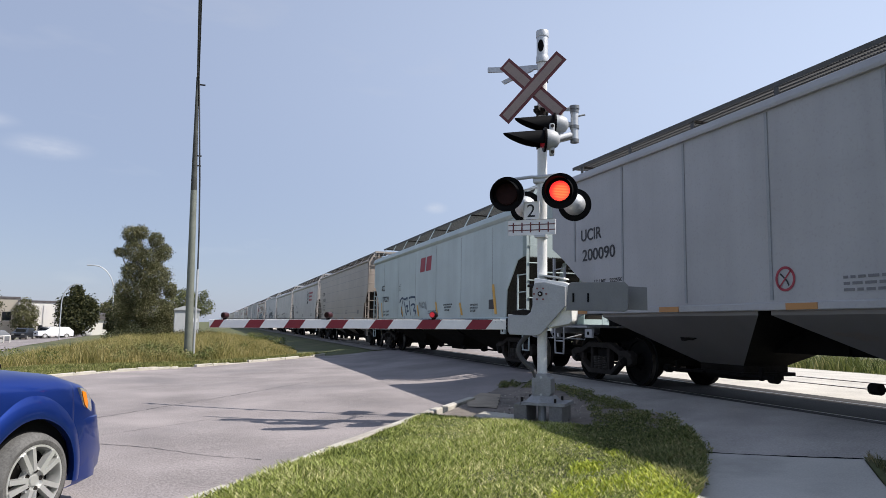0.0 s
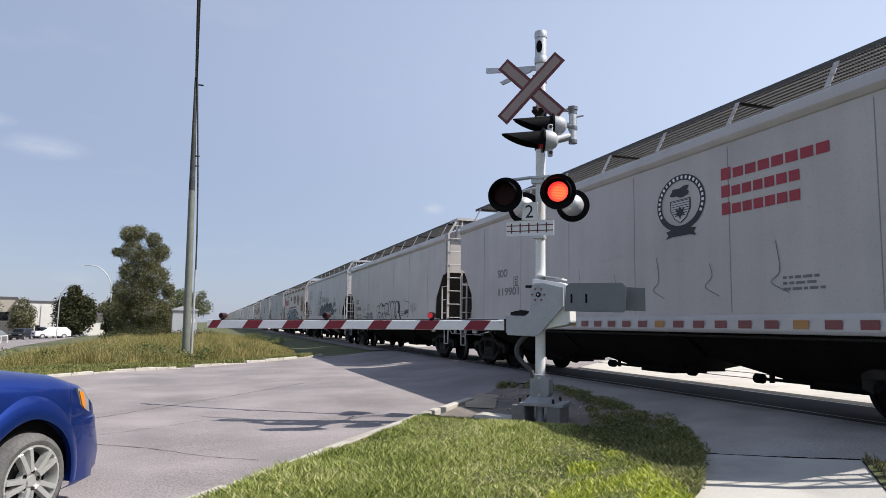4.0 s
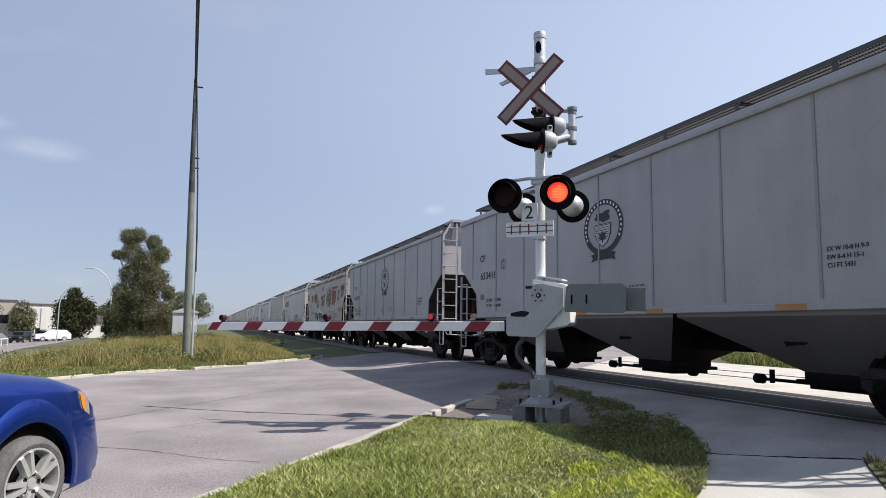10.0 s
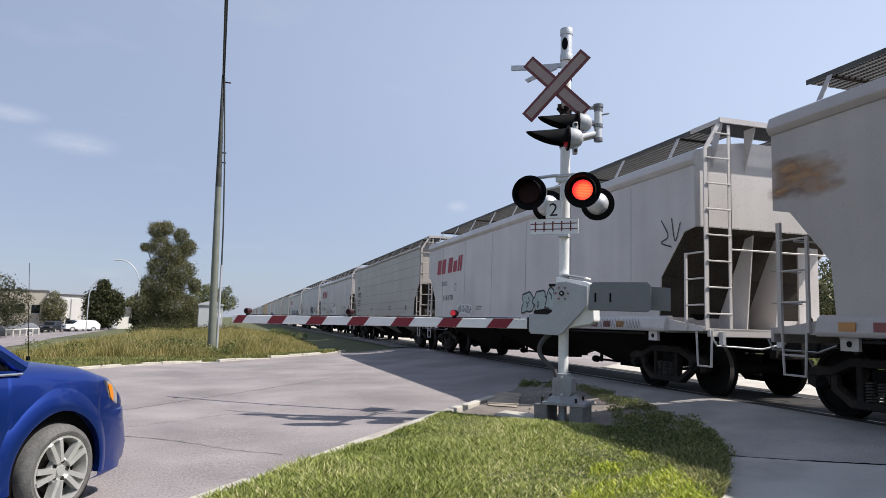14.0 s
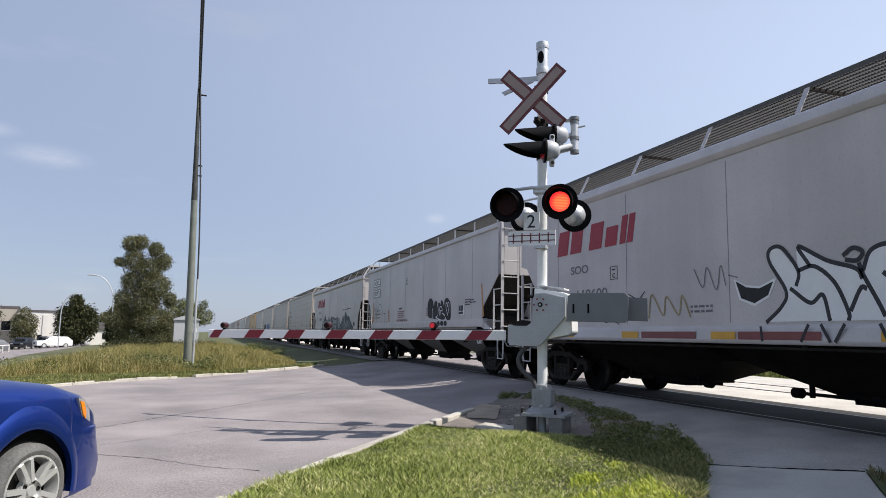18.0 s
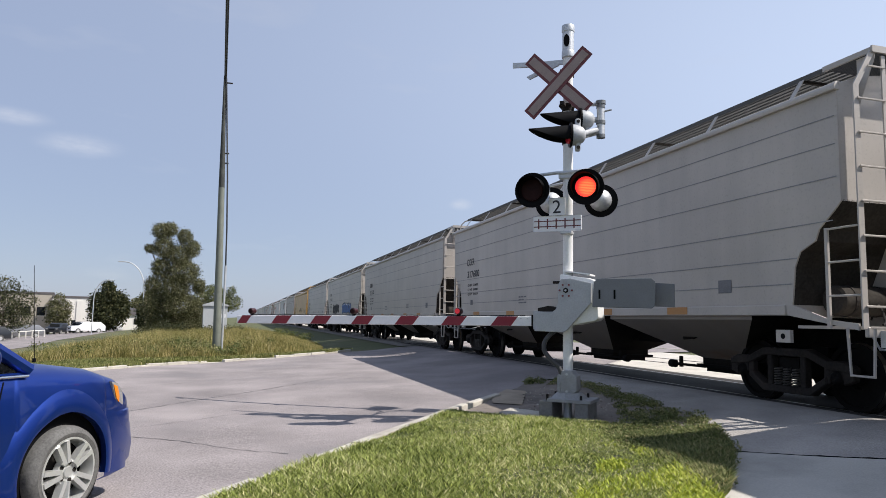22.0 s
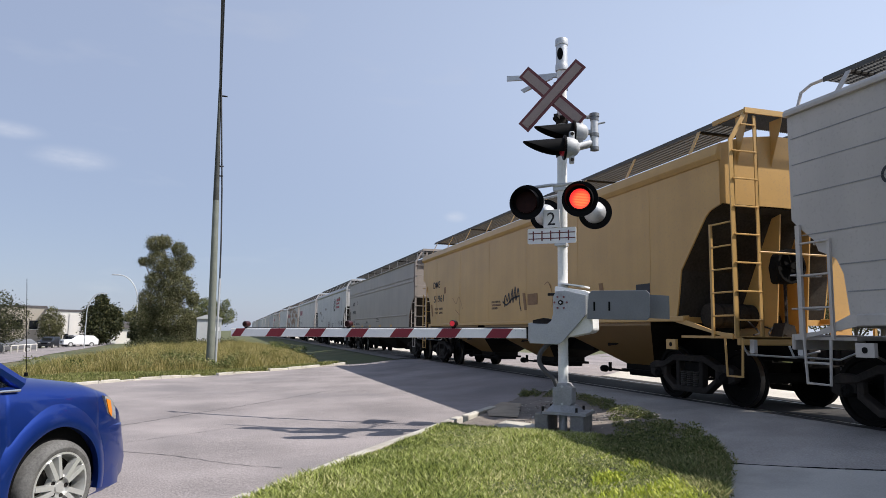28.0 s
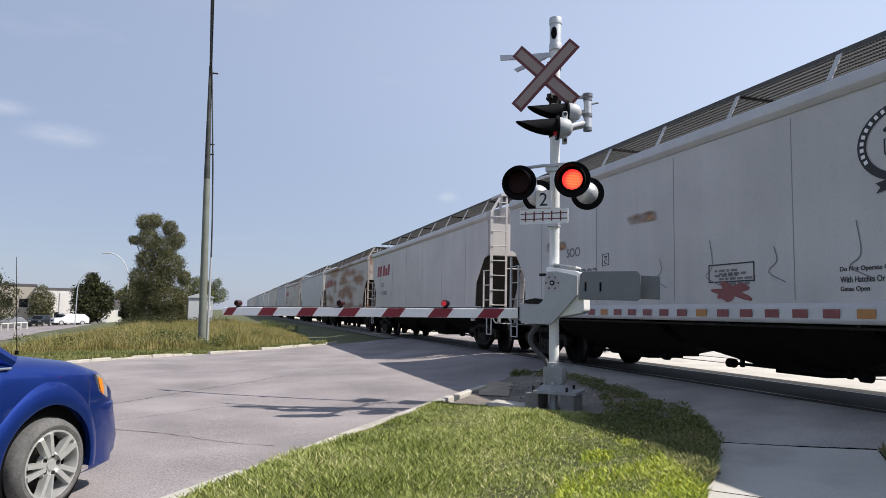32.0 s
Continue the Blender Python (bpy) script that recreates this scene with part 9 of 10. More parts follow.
# ---- blue minivan ----
def make_van():
    top = thing("minivan", pose(-1.254, 5.821, land(-1.285), 0, 0, -31.5), "metallic blue minivan waiting on the road before the gate", "car")
    HALF, CX, HUB = 0.98, -0.93, 0.345      # half width, middle line, hub height
    AXLE2 = -3.08

    def half_width(y):
        w = HALF
        if y > 0.25:
            w -= 0.15 * ((y - 0.25) / 0.72) ** 2.4
        if y < -3.6:
            w -= 0.1 * ((-3.6 - y) / 0.6) ** 2
        return w

    def hood(y):      # height of the upper edge along the middle
        pts = [(-4.3, 1.0), (-0.35, 1.13), (0.0, 1.11), (0.4, 1.05), (0.75, 0.95), (0.9, 0.84), (0.97, 0.66)]
        for (a, za), (b, zb) in zip(pts, pts[1:]):
            if a <= y <= b:
                return za + (zb - za) * (y - a) / (b - a)
        return pts[-1][1]

    def shoulder(y):
        pts = [(-4.3, 1.04), (-0.4, 1.0), (0.3, 0.965), (0.6, 0.90), (0.85, 0.78), (0.97, 0.6)]
        for (a, za), (b, zb) in zip(pts, pts[1:]):
            if a <= y <= b:
                return za + (zb - za) * (y - a) / (b - a)
        return pts[-1][1]

    def lower(y):
        z = 0.24 if y > 0.5 else 0.25
        for hub_y in (0.0, AXLE2):
            d = abs(y - hub_y)
            if d < 0.43:
                z = max(z, HUB + math.sqrt(0.43 ** 2 - d * d) - 0.01)
        return z

    ys = sorted({round(-4.25 + 0.05 * i, 3) for i in range(105)} | {0.43, -0.43, 0.425, -0.425, AXLE2 + 0.43, AXLE2 - 0.43})
    ys = [y for y in ys if y <= 0.965] + [0.965]
    bm = bmesh.new()
    rows = []
    for y in ys:
        w, zs, zt, zl = half_width(y), shoulder(y), hood(y), lower(y)
        lip = 0.025 if zl > 0.3 else 0.0
        prof = [(w - 0.03 + lip, zl), (w + lip, zl + (zs - zl) * 0.12), (w + 0.015, zl + (zs - zl) * 0.45), (w - 0.005, zl + (zs - zl) * 0.8), (w - 0.03, zs), (w - 0.07, zs + (zt - zs) * 0.35), (w * 0.78, zs + (zt - zs) * 0.72), (w * 0.4, zt - 0.01), (0, zt)]
        rows.append([bm.verts.new((CX + x, y, z)) for x, z in prof] + [bm.verts.new((CX - x, y, z)) for x, z in prof[-2::-1]])
    for a, b in zip(rows, rows[1:]):
        for i in range(len(a) - 1):
            bm.faces.new((a[i], a[i + 1], b[i + 1], b[i]))
    bm.faces.new(rows[-1])
    bm.faces.new(rows[0][::-1])
    bmesh.ops.recalc_face_normals(bm, faces=bm.faces)
    body = part("body", bm, M_VAN, top, "glossy blue bodywork, dusty at the sills", smooth=True)
    # bumper, proud of the nose
    bm = bmesh.new()
    rows = []
    for i in range(25):
        u = -1 + 2 * i / 24
        u = math.sin(u * math.pi / 2)
        yy = 0.945 - 0.2 * abs(u) ** 6 - 0.34 * abs(u) ** 24
        x = CX + u * 0.975
        rows.append([bm.verts.new((x, yy + d, z)) for d, z in ((-0.06, 0.2), (0.055, 0.22), (0.06, 0.27), (0.045, 0.34), (0.06, 0.5), (0.064, 0.64), (0.05, 0.70), (-0.07, 0.735))])
    for a, b in zip(rows, rows[1:]):
        for i in range(7):
            bm.faces.new((a[i], b[i], b[i + 1], a[i + 1]))
    bmesh.ops.recalc_face_normals(bm, faces=bm.faces)
    part("front_bumper", bm, M_VAN, top, "blue front bumper", smooth=True)
    # headlamp on the near corner, and its twin
    for s in (1, -1):
        bm = bmesh.new()
        prof = [(0.5, 0.925, 0.935), (0.6, 0.905, 0.92), (0.7, 0.84, 0.895), (0.745, 0.745, 0.88), (0.67, 0.725, 0.9), (0.57, 0.80, 0.925)]
        a = [bm.verts.new((CX + s * (x + 0.03), y, z)) for y, z, x in prof]
        b = [bm.verts.new((CX + s * (x - 0.1), y - 0.02, z)) for y, z, x in prof]
        bm.faces.new(a)
        bm.faces.new(b[::-1])
        for i in range(6):
            bm.faces.new((a[i], a[(i + 1) % 6], b[(i + 1) % 6], b[i]))
        bmesh.ops.recalc_face_normals(bm, faces=bm.faces)
        soften(bm, 0.012, 2)
        lamp = part("headlight", bm, M_LAMP_CLEAR, top, "clear headlight", smooth=True)
        bm = bmesh.new()
        prof = [(0.525, 0.9, 0.932), (0.585, 0.885, 0.925), (0.635, 0.815, 0.911), (0.635, 0.77, 0.911), (0.58, 0.805, 0.925)]
        a = [bm.verts.new((CX + s * (x + 0.034), y, z)) for y, z, x in prof]
        b = [bm.verts.new((CX + s * (x - 0.02), y, z)) for y, z, x in prof]
        bm.faces.new(a)
        bm.faces.new(b[::-1])
        for i in range(5):
            bm.faces.new((a[i], a[(i + 1) % 5], b[(i + 1) % 5], b[i]))
        bmesh.ops.recalc_face_normals(bm, faces=bm.faces)
        part("turn_signal", bm, M_AMBER, lamp, "amber turn signal")
    # flared arches over the front and rear wheels
    for hub_y in (0.0, AXLE2):
        for s in (1, -1):
            bm = bmesh.new()
            rows = []
            for i in range(37):
                a = radians(-12 + 204 * i / 36)
                ring = []
                for r, off in ((0.418, 0.0), (0.42, 0.045), (0.44, 0.052), (0.49, 0.04), (0.53, 0.022), (0.56, 0.004), (0.565, -0.03)):
                    y, z = hub_y + r * math.cos(a), HUB + r * math.sin(a)
                    ring.append(bm.verts.new((CX + s * (half_width(y) + off), y, max(z, 0.25))))
                rows.append(ring)
            for a, b in zip(rows, rows[1:]):
                for i in range(6):
                    bm.faces.new((a[i], b[i], b[i + 1], a[i + 1]))
            bmesh.ops.recalc_face_normals(bm, faces=bm.faces)
            part("wheel_arch", bm, M_VAN, top, smooth=True)
    # greenhouse: pillars and roof in blue, glass between
    for s in (1, -1):
        x0, x1 = CX + s * 0.93, CX + s * 0.72
        bm = bmesh.new()
        line = [((CX + s * 0.9), -0.28, 1.06), ((CX + s * 0.84), -0.75, 1.35), ((CX + s * 0.74), -1.35, 1.66), ((CX + s * 0.72), -2.5, 1.72), ((CX + s * 0.74), -4.0, 1.66), ((CX + s * 0.84), -4.2, 1.05)]
        pipe(bm, line, 0.05, seg=8)
        for y in (-1.75, -2.9):
            pipe(bm, [(x0, y, 1.03), (x1, y - 0.05, 1.69)], 0.045, seg=8)
        part("window_pillar", bm, M_VAN, top, "blue roof rail and pillars", smooth=True)
        bm = bmesh.new()
        g = [(CX + s * 0.905, -0.36, 1.04), (CX + s * 0.83, -0.8, 1.34), (CX + s * 0.735, -1.35, 1.63), (CX + s * 0.715, -2.5, 1.69), (CX + s * 0.73, -3.95, 1.63), (CX + s * 0.905, -4.1, 1.04)]
        f = bm.faces.new([bm.verts.new(p) for p in g])
        bmesh.ops.solidify(bm, geom=[f], thickness=0.012)
        part("side_window", bm, M_GLASS, top, "dark side windows")
        bm = bmesh.new()
        pipe(bm, [(CX + s * 0.955, -0.33, 1.025), (CX + s * 0.955, -1.5, 1.03), (CX + s * 0.955, -4.0, 1.035)], 0.012, seg=8)
        part("window_trim", bm, M_CHROME, top, "bright window trim")
        bm = bmesh.new()
        bmesh.ops.create_uvsphere(bm, u_segments=16, v_segments=10, radius=1.0, matrix=pose(CX + s * 1.07, -0.80, 1.17) @ Matrix.Diagonal((0.12, 0.09, 0.095, 1)))
        mirror = part("door_mirror", bm, M_VAN, top, "blue door mirror", smooth=True)
        bm = bmesh.new()
        box(bm, (CX + s * 0.98, -0.8, 1.08), (0.12, 0.07, 0.06))
        part("mirror_foot", bm, M_BLACK, mirror)
    bm = bmesh.new()
    f = bm.faces.new([bm.verts.new(p) for p in ((CX - 0.88, -0.3, 1.1), (CX + 0.88, -0.3, 1.1), (CX + 0.72, -1.33, 1.66), (CX - 0.72, -1.33, 1.66))])
    bmesh.ops.solidify(bm, geom=[f], thickness=0.01)
    part("windscreen", bm, M_GLASS, top)
    bm = bmesh.new()
    prism(bm, [(-0.74, 1.66), (0.74, 1.66), (0.66, 1.74), (0, 1.77), (-0.66, 1.74)], "y", -4.05, -1.35)
    bmesh.ops.translate(bm, verts=bm.verts, vec=(CX, 0, 0))
    soften(bm, 0.03, 2, 0.2)
    part("roof", bm, M_VAN, top, smooth=True)
    bm = bmesh.new()
    pipe(bm, [(CX + 0.72, -0.22, 1.12), (CX + 0.5, -0.16, 1.135), (CX, -0.12, 1.14)], 0.02)
    part("wiper_cowl", bm, M_BLACK, top)
    # door seam, sill, wheel-arch liner
    bm = bmesh.new()
    pipe(bm, [(0.062, -0.56, 1.0), (0.066, -0.6, 0.8), (0.062, -0.58, 0.5), (0.04, -0.55, 0.3)], 0.005, seg=6)
    part("door_seam", bm, M_BLACK, top)
    for y in (0.0, AXLE2):
        bm = bmesh.new()
        rod(bm, (CX + 0.955, y, HUB), (CX - 0.955, y, HUB), 0.425, seg=36)
        part("wheel_arch_liner", bm, M_BLACK, top)
    bm = bmesh.new()
    rod(bm, (-0.3, 0.03, 1.09), (-0.3, 0.03, 1.12), 0.014, seg=8)
    rod(bm, (-0.3, 0.03, 1.12), (-0.32, -0.02, 1.83), 0.003, 0.002, seg=5)
    part("antenna", bm, M_BLACK, top, "thin whip antenna")
    # wheels
    for y in (0.0, AXLE2):
        for s in (1, -1):
            wx = CX + s * 0.95
            bm = bmesh.new()
            revolve(bm, [(-0.1, 0.235), (-0.11, 0.28), (-0.09, 0.315), (-0.05, 0.33), (0.05, 0.33), (0.09, 0.315), (0.112, 0.28), (0.105, 0.25), (0.09, 0.235)], 48)
            wheel = part("wheel", bm, M_TYRE, top, "dusty black tyre on an alloy rim", smooth=True, at=pose(wx, y, HUB, 0, 0, 0 if s > 0 else 180))
            bm = bmesh.new()
            revolve(bm, [(0.085, 0.252), (0.108, 0.248), (0.108, 0.234), (0.06, 0.224), (-0.02, 0.21)], 48)
            rod(bm, (0.05, 0, 0), (0.088, 0, 0), 0.1, 0.094, seg=28)
            rod(bm, (0.085, 0, 0), (0.1, 0, 0), 0.042, 0.036, seg=20)
            for k in range(5):
                for d in (-0.2, 0.2):
                    a = 2 * math.pi * k / 5 + radians(112) + d * 1.1
                    b = 2 * math.pi * k / 5 + radians(112) + d * 0.92
                    p, q = Vector((0.084, 0.07 * math.cos(a), 0.07 * math.sin(a))), Vector((0.09, 0.236 * math.cos(b), 0.236 * math.sin(b)))
                    turn = (q - p).to_track_quat("Z", "X").to_matrix().to_4x4()
                    box(bm, (p + q) / 2, (0.035, 0.058, (q - p).length), turn)
            part("rim", bm, M_ALLOY, wheel, "silver five-spoke alloy rim", smooth=True)
            bm = bmesh.new()
            rod(bm, (0.0, 0, 0), (0.02, 0, 0), 0.16, seg=28)
            part("brake_disc", bm, M_IRON, wheel)
            for k in range(5):
                a = 2 * math.pi * (k + 0.5) / 5 + radians(112)
                bm = bmesh.new()
                rod(bm, (0.08, 0.066 * math.cos(a), 0.066 * math.sin(a)), (0.094, 0.066 * math.cos(a), 0.066 * math.sin(a)), 0.017, seg=8)
                part("wheel_nut", bm, M_IRON, wheel)
    # short front overhang, high bonnet line
    for ob in top.children_recursive:
        if not ob.name.startswith(("rim", "brake", "wheel_nut")) and not ob.name.split(".")[0] == "wheel":
            for v in ob.data.vertices:
                if v.co.y > 0.35:
                    v.co.y = 0.35 + (v.co.y - 0.35) * 0.9
                v.co.z += 0.035 * min(max((v.co.z - 0.72) / 0.2, 0.0), 1.0)


make_van()


# ---- trees, poles, buildings and parked cars in the distance ----
def leaf_cloud(clumps, count, size, seed):
    """Leaves as small bent quads scattered in the shells of ellipsoid clumps."""
    rng = np.random.default_rng(seed)
    vol = np.array([c[3] * c[4] * c[5] for c in clumps]) ** 0.67
    pick = rng.choice(len(clumps), count, p=vol / vol.sum())
    c = np.array(clumps)[pick]
    d = rng.normal(size=(count, 3))
    d /= np.linalg.norm(d, axis=1)[:, None]
    r = rng.uniform(0.35, 1.0, count) ** 0.45 * (1 + 0.18 * rng.normal(size=count))
    pos = c[:, :3] + d * c[:, 3:6] * r[:, None]
    a = rng.normal(size=(count, 3))
    a /= np.linalg.norm(a, axis=1)[:, None]
    b = np.cross(a, rng.normal(size=(count, 3)))
    b /= np.linalg.norm(b, axis=1)[:, None]
    s = size * rng.uniform(0.6, 1.4, count)[:, None]
    v = np.stack([pos - a * s, pos + b * s * 0.55, pos + a * s, pos - b * s * 0.55], 1).reshape(-1, 3)
    return v.tolist(), [(i, i + 1, i + 2, i + 3) for i in range(0, 4 * count, 4)]


def make_tree(x, y, height, clumps, count, size, seed, label, leaf, trunk=0.16, group="distant trees"):
    """clumps: centre and radii in shares of the height, relative to the foot."""
    base = land(x) - 0.05
    top = thing("tree", pose(x, y, base), label, "tree", group)
    big = [tuple(v * height for v in c) for c in clumps]
    rng = random.Random(seed)
    bm = bmesh.new()
    rod(bm, (0, 0, 0), (0.02 * height, 0, 0.45 * height), trunk, trunk * 0.6, seg=10)
    for c in big:
        foot = (0.02 * height * rng.uniform(0.3, 1), 0, height * rng.uniform(0.15, 0.42))
        rod(bm, foot, (c[0], c[1], c[2]), trunk * 0.42, trunk * 0.12, seg=6)
    part("trunk", bm, M_BARK, top, "grey branching trunk", smooth=True)
    v, f = leaf_cloud(big, count, size, seed)
    me = bpy.data.meshes.new("crown")
    me.from_pydata(v, [], f)
    me.materials.append(leaf)
    crown = new("crown", me)
    crown.parent = top
    crown["label"] = "leafy uneven crown"
    return top


CROWN_TALL = [(-0.13, 0, 0.89, 0.075, 0.09, 0.07), (-0.06, 0.02, 0.91, 0.06, 0.08, 0.06), (0.06, 0, 0.85, 0.065, 0.08, 0.065), (0.13, 0.01, 0.75, 0.065, 0.09, 0.07), (-0.21, 0, 0.735, 0.05, 0.06, 0.04), (-0.1, 0, 0.75, 0.085, 0.1, 0.1),
              (0.03, 0, 0.68, 0.1, 0.11, 0.1), (-0.11, 0.02, 0.57, 0.085, 0.12, 0.09), (0.08, -0.03, 0.53, 0.12, 0.13, 0.11), (0.2, 0, 0.42, 0.055, 0.08, 0.07), (-0.17, 0, 0.42, 0.07, 0.09, 0.08), (0.0, -0.02, 0.4, 0.13, 0.14, 0.12),
              (-0.16, 0, 0.25, 0.085, 0.11, 0.1), (0.06, -0.03, 0.24, 0.15, 0.15, 0.12), (0.19, 0, 0.22, 0.08, 0.1, 0.1), (-0.09, 0.03, 0.12, 0.14, 0.13, 0.1), (0.12, 0, 0.1, 0.13, 0.13, 0.1)]
CROWN_ROUND = [(0, 0, 0.72, 0.3, 0.3, 0.2), (-0.28, 0, 0.62, 0.24, 0.24, 0.18), (0.27, 0.05, 0.6, 0.24, 0.24, 0.18), (0.1, -0.2, 0.55, 0.24, 0.24, 0.16), (-0.1, 0.1, 0.88, 0.16, 0.16, 0.1), (0.3, 0, 0.85, 0.1, 0.1, 0.1)]
CROWN_LOW = [(0, 0, 0.82, 0.2, 0.2, 0.16), (-0.2, 0, 0.62, 0.24, 0.24, 0.2), (0.22, 0.05, 0.6, 0.24, 0.24, 0.2), (0.02, -0.1, 0.5, 0.3, 0.28, 0.22), (-0.25, 0, 0.36, 0.2, 0.2, 0.16), (0.25, 0, 0.34, 0.2, 0.2, 0.16), (0, 0.05, 0.28, 0.28, 0.26, 0.16)]
CROWN_DARK = [(0, 0, 0.82, 0.13, 0.13, 0.16), (-0.14, 0, 0.55, 0.2, 0.2, 0.22), (0.16, 0.05, 0.55, 0.22, 0.2, 0.22), (0, 0, 0.3, 0.3, 0.26, 0.24), (0.24, 0, 0.4, 0.16, 0.18, 0.2)]
CROWN_SLIM = [(x * 0.62, y * 0.62, z, rx * 0.68, ry * 0.68, rz) for x, y, z, rx, ry, rz in CROWN_LOW]


def make_street_lamp(x, y, top_z, reach, label):
    top = thing("street_lamp", pose(x, y, land(x)), label, "street lamp", "street lamps")
    h = top_z - land(x)
    bm = bmesh.new()
    s = 1 if reach > 0 else -1
    r = abs(reach)
    pts = [(0, 0, 0), (0, 0, h * 0.62)] + [(s * r * (1 - math.cos(a)), 0, h * 0.62 + (h * 0.38) * math.sin(a)) for a in [radians(k * 11) for k in range(1, 9)]]
    pipe(bm, pts, 0.055, seg=8)
    part("post", bm, M_GALV, top, "curved galvanised post", smooth=True)
    bm = bmesh.new()
    box(bm, (s * (r + 0.3), 0, h + 0.0), (0.75, 0.24, 0.12))
    soften(bm, 0.03, 1)
    part("lamp_head", bm, M_GALV, top)


def make_far_car(x, y, turn, paint, label, tall=1.5, long=4.5):
    top = thing("parked_car", pose(x, y, land(x) - 0.02, 0, 0, turn), label, "car", "cars in the distance")
    bm = bmesh.new()
    h = tall
    prism(bm, [(-long / 2, 0.3), (long / 2, 0.3), (long / 2, 0.62 * h), (long * 0.28, 0.66 * h), (long * 0.1, h), (-long * 0.36, h), (-long / 2, 0.66 * h)], "x", -0.88, 0.88)
    for v in bm.verts:
        if v.co.z > 0.7 * h:
            v.co.x *= 0.8
    soften(bm, 0.07, 2)
    part("body", bm, paint, top, smooth=True)
    bm = bmesh.new()
    prism(bm, [(long * 0.255, 0.67 * h), (long * 0.085, 0.95 * h), (-long * 0.34, 0.95 * h), (-long * 0.45, 0.67 * h)], "x", -0.84, 0.84)
    for v in bm.verts:
        if v.co.z > 0.8 * h:
            v.co.x *= 0.86
    part("window", bm, M_GLASS, top, "dark windows")
    bm = bmesh.new()
    prism(bm, [(-0.62, 0.7 * h), (0.62, 0.7 * h), (0.54, 0.93 * h), (-0.54, 0.93 * h)], "y", long * 0.15, long * 0.27)
    part("windscreen", bm, M_GLASS, top)
    for s in (-1, 1):
        for yy in (-0.3, 0.3):
            bm = bmesh.new()
            rod(bm, (s * 0.9, long * yy, 0.32), (s * 0.68, long * yy, 0.32), 0.32, seg=18)
            wheel = part("wheel", bm, M_TYRE, top)
            bm = bmesh.new()
            rod(bm, (s * 0.905, long * yy, 0.32), (s * 0.89, long * yy, 0.32), 0.19, seg=14)
            part("rim", bm, M_ALLOY, wheel)
        bm = bmesh.new()
        box(bm, (s * 0.62, long / 2, 0.5 * h), (0.34, 0.03, 0.12))
        part("headlight", bm, M_LAMP_CLEAR, top)
    bm = bmesh.new()
    box(bm, (0, long / 2 + 0.005, 0.42 * h), (0.7, 0.03, 0.16))
    part("grille", bm, M_BLACK, top)


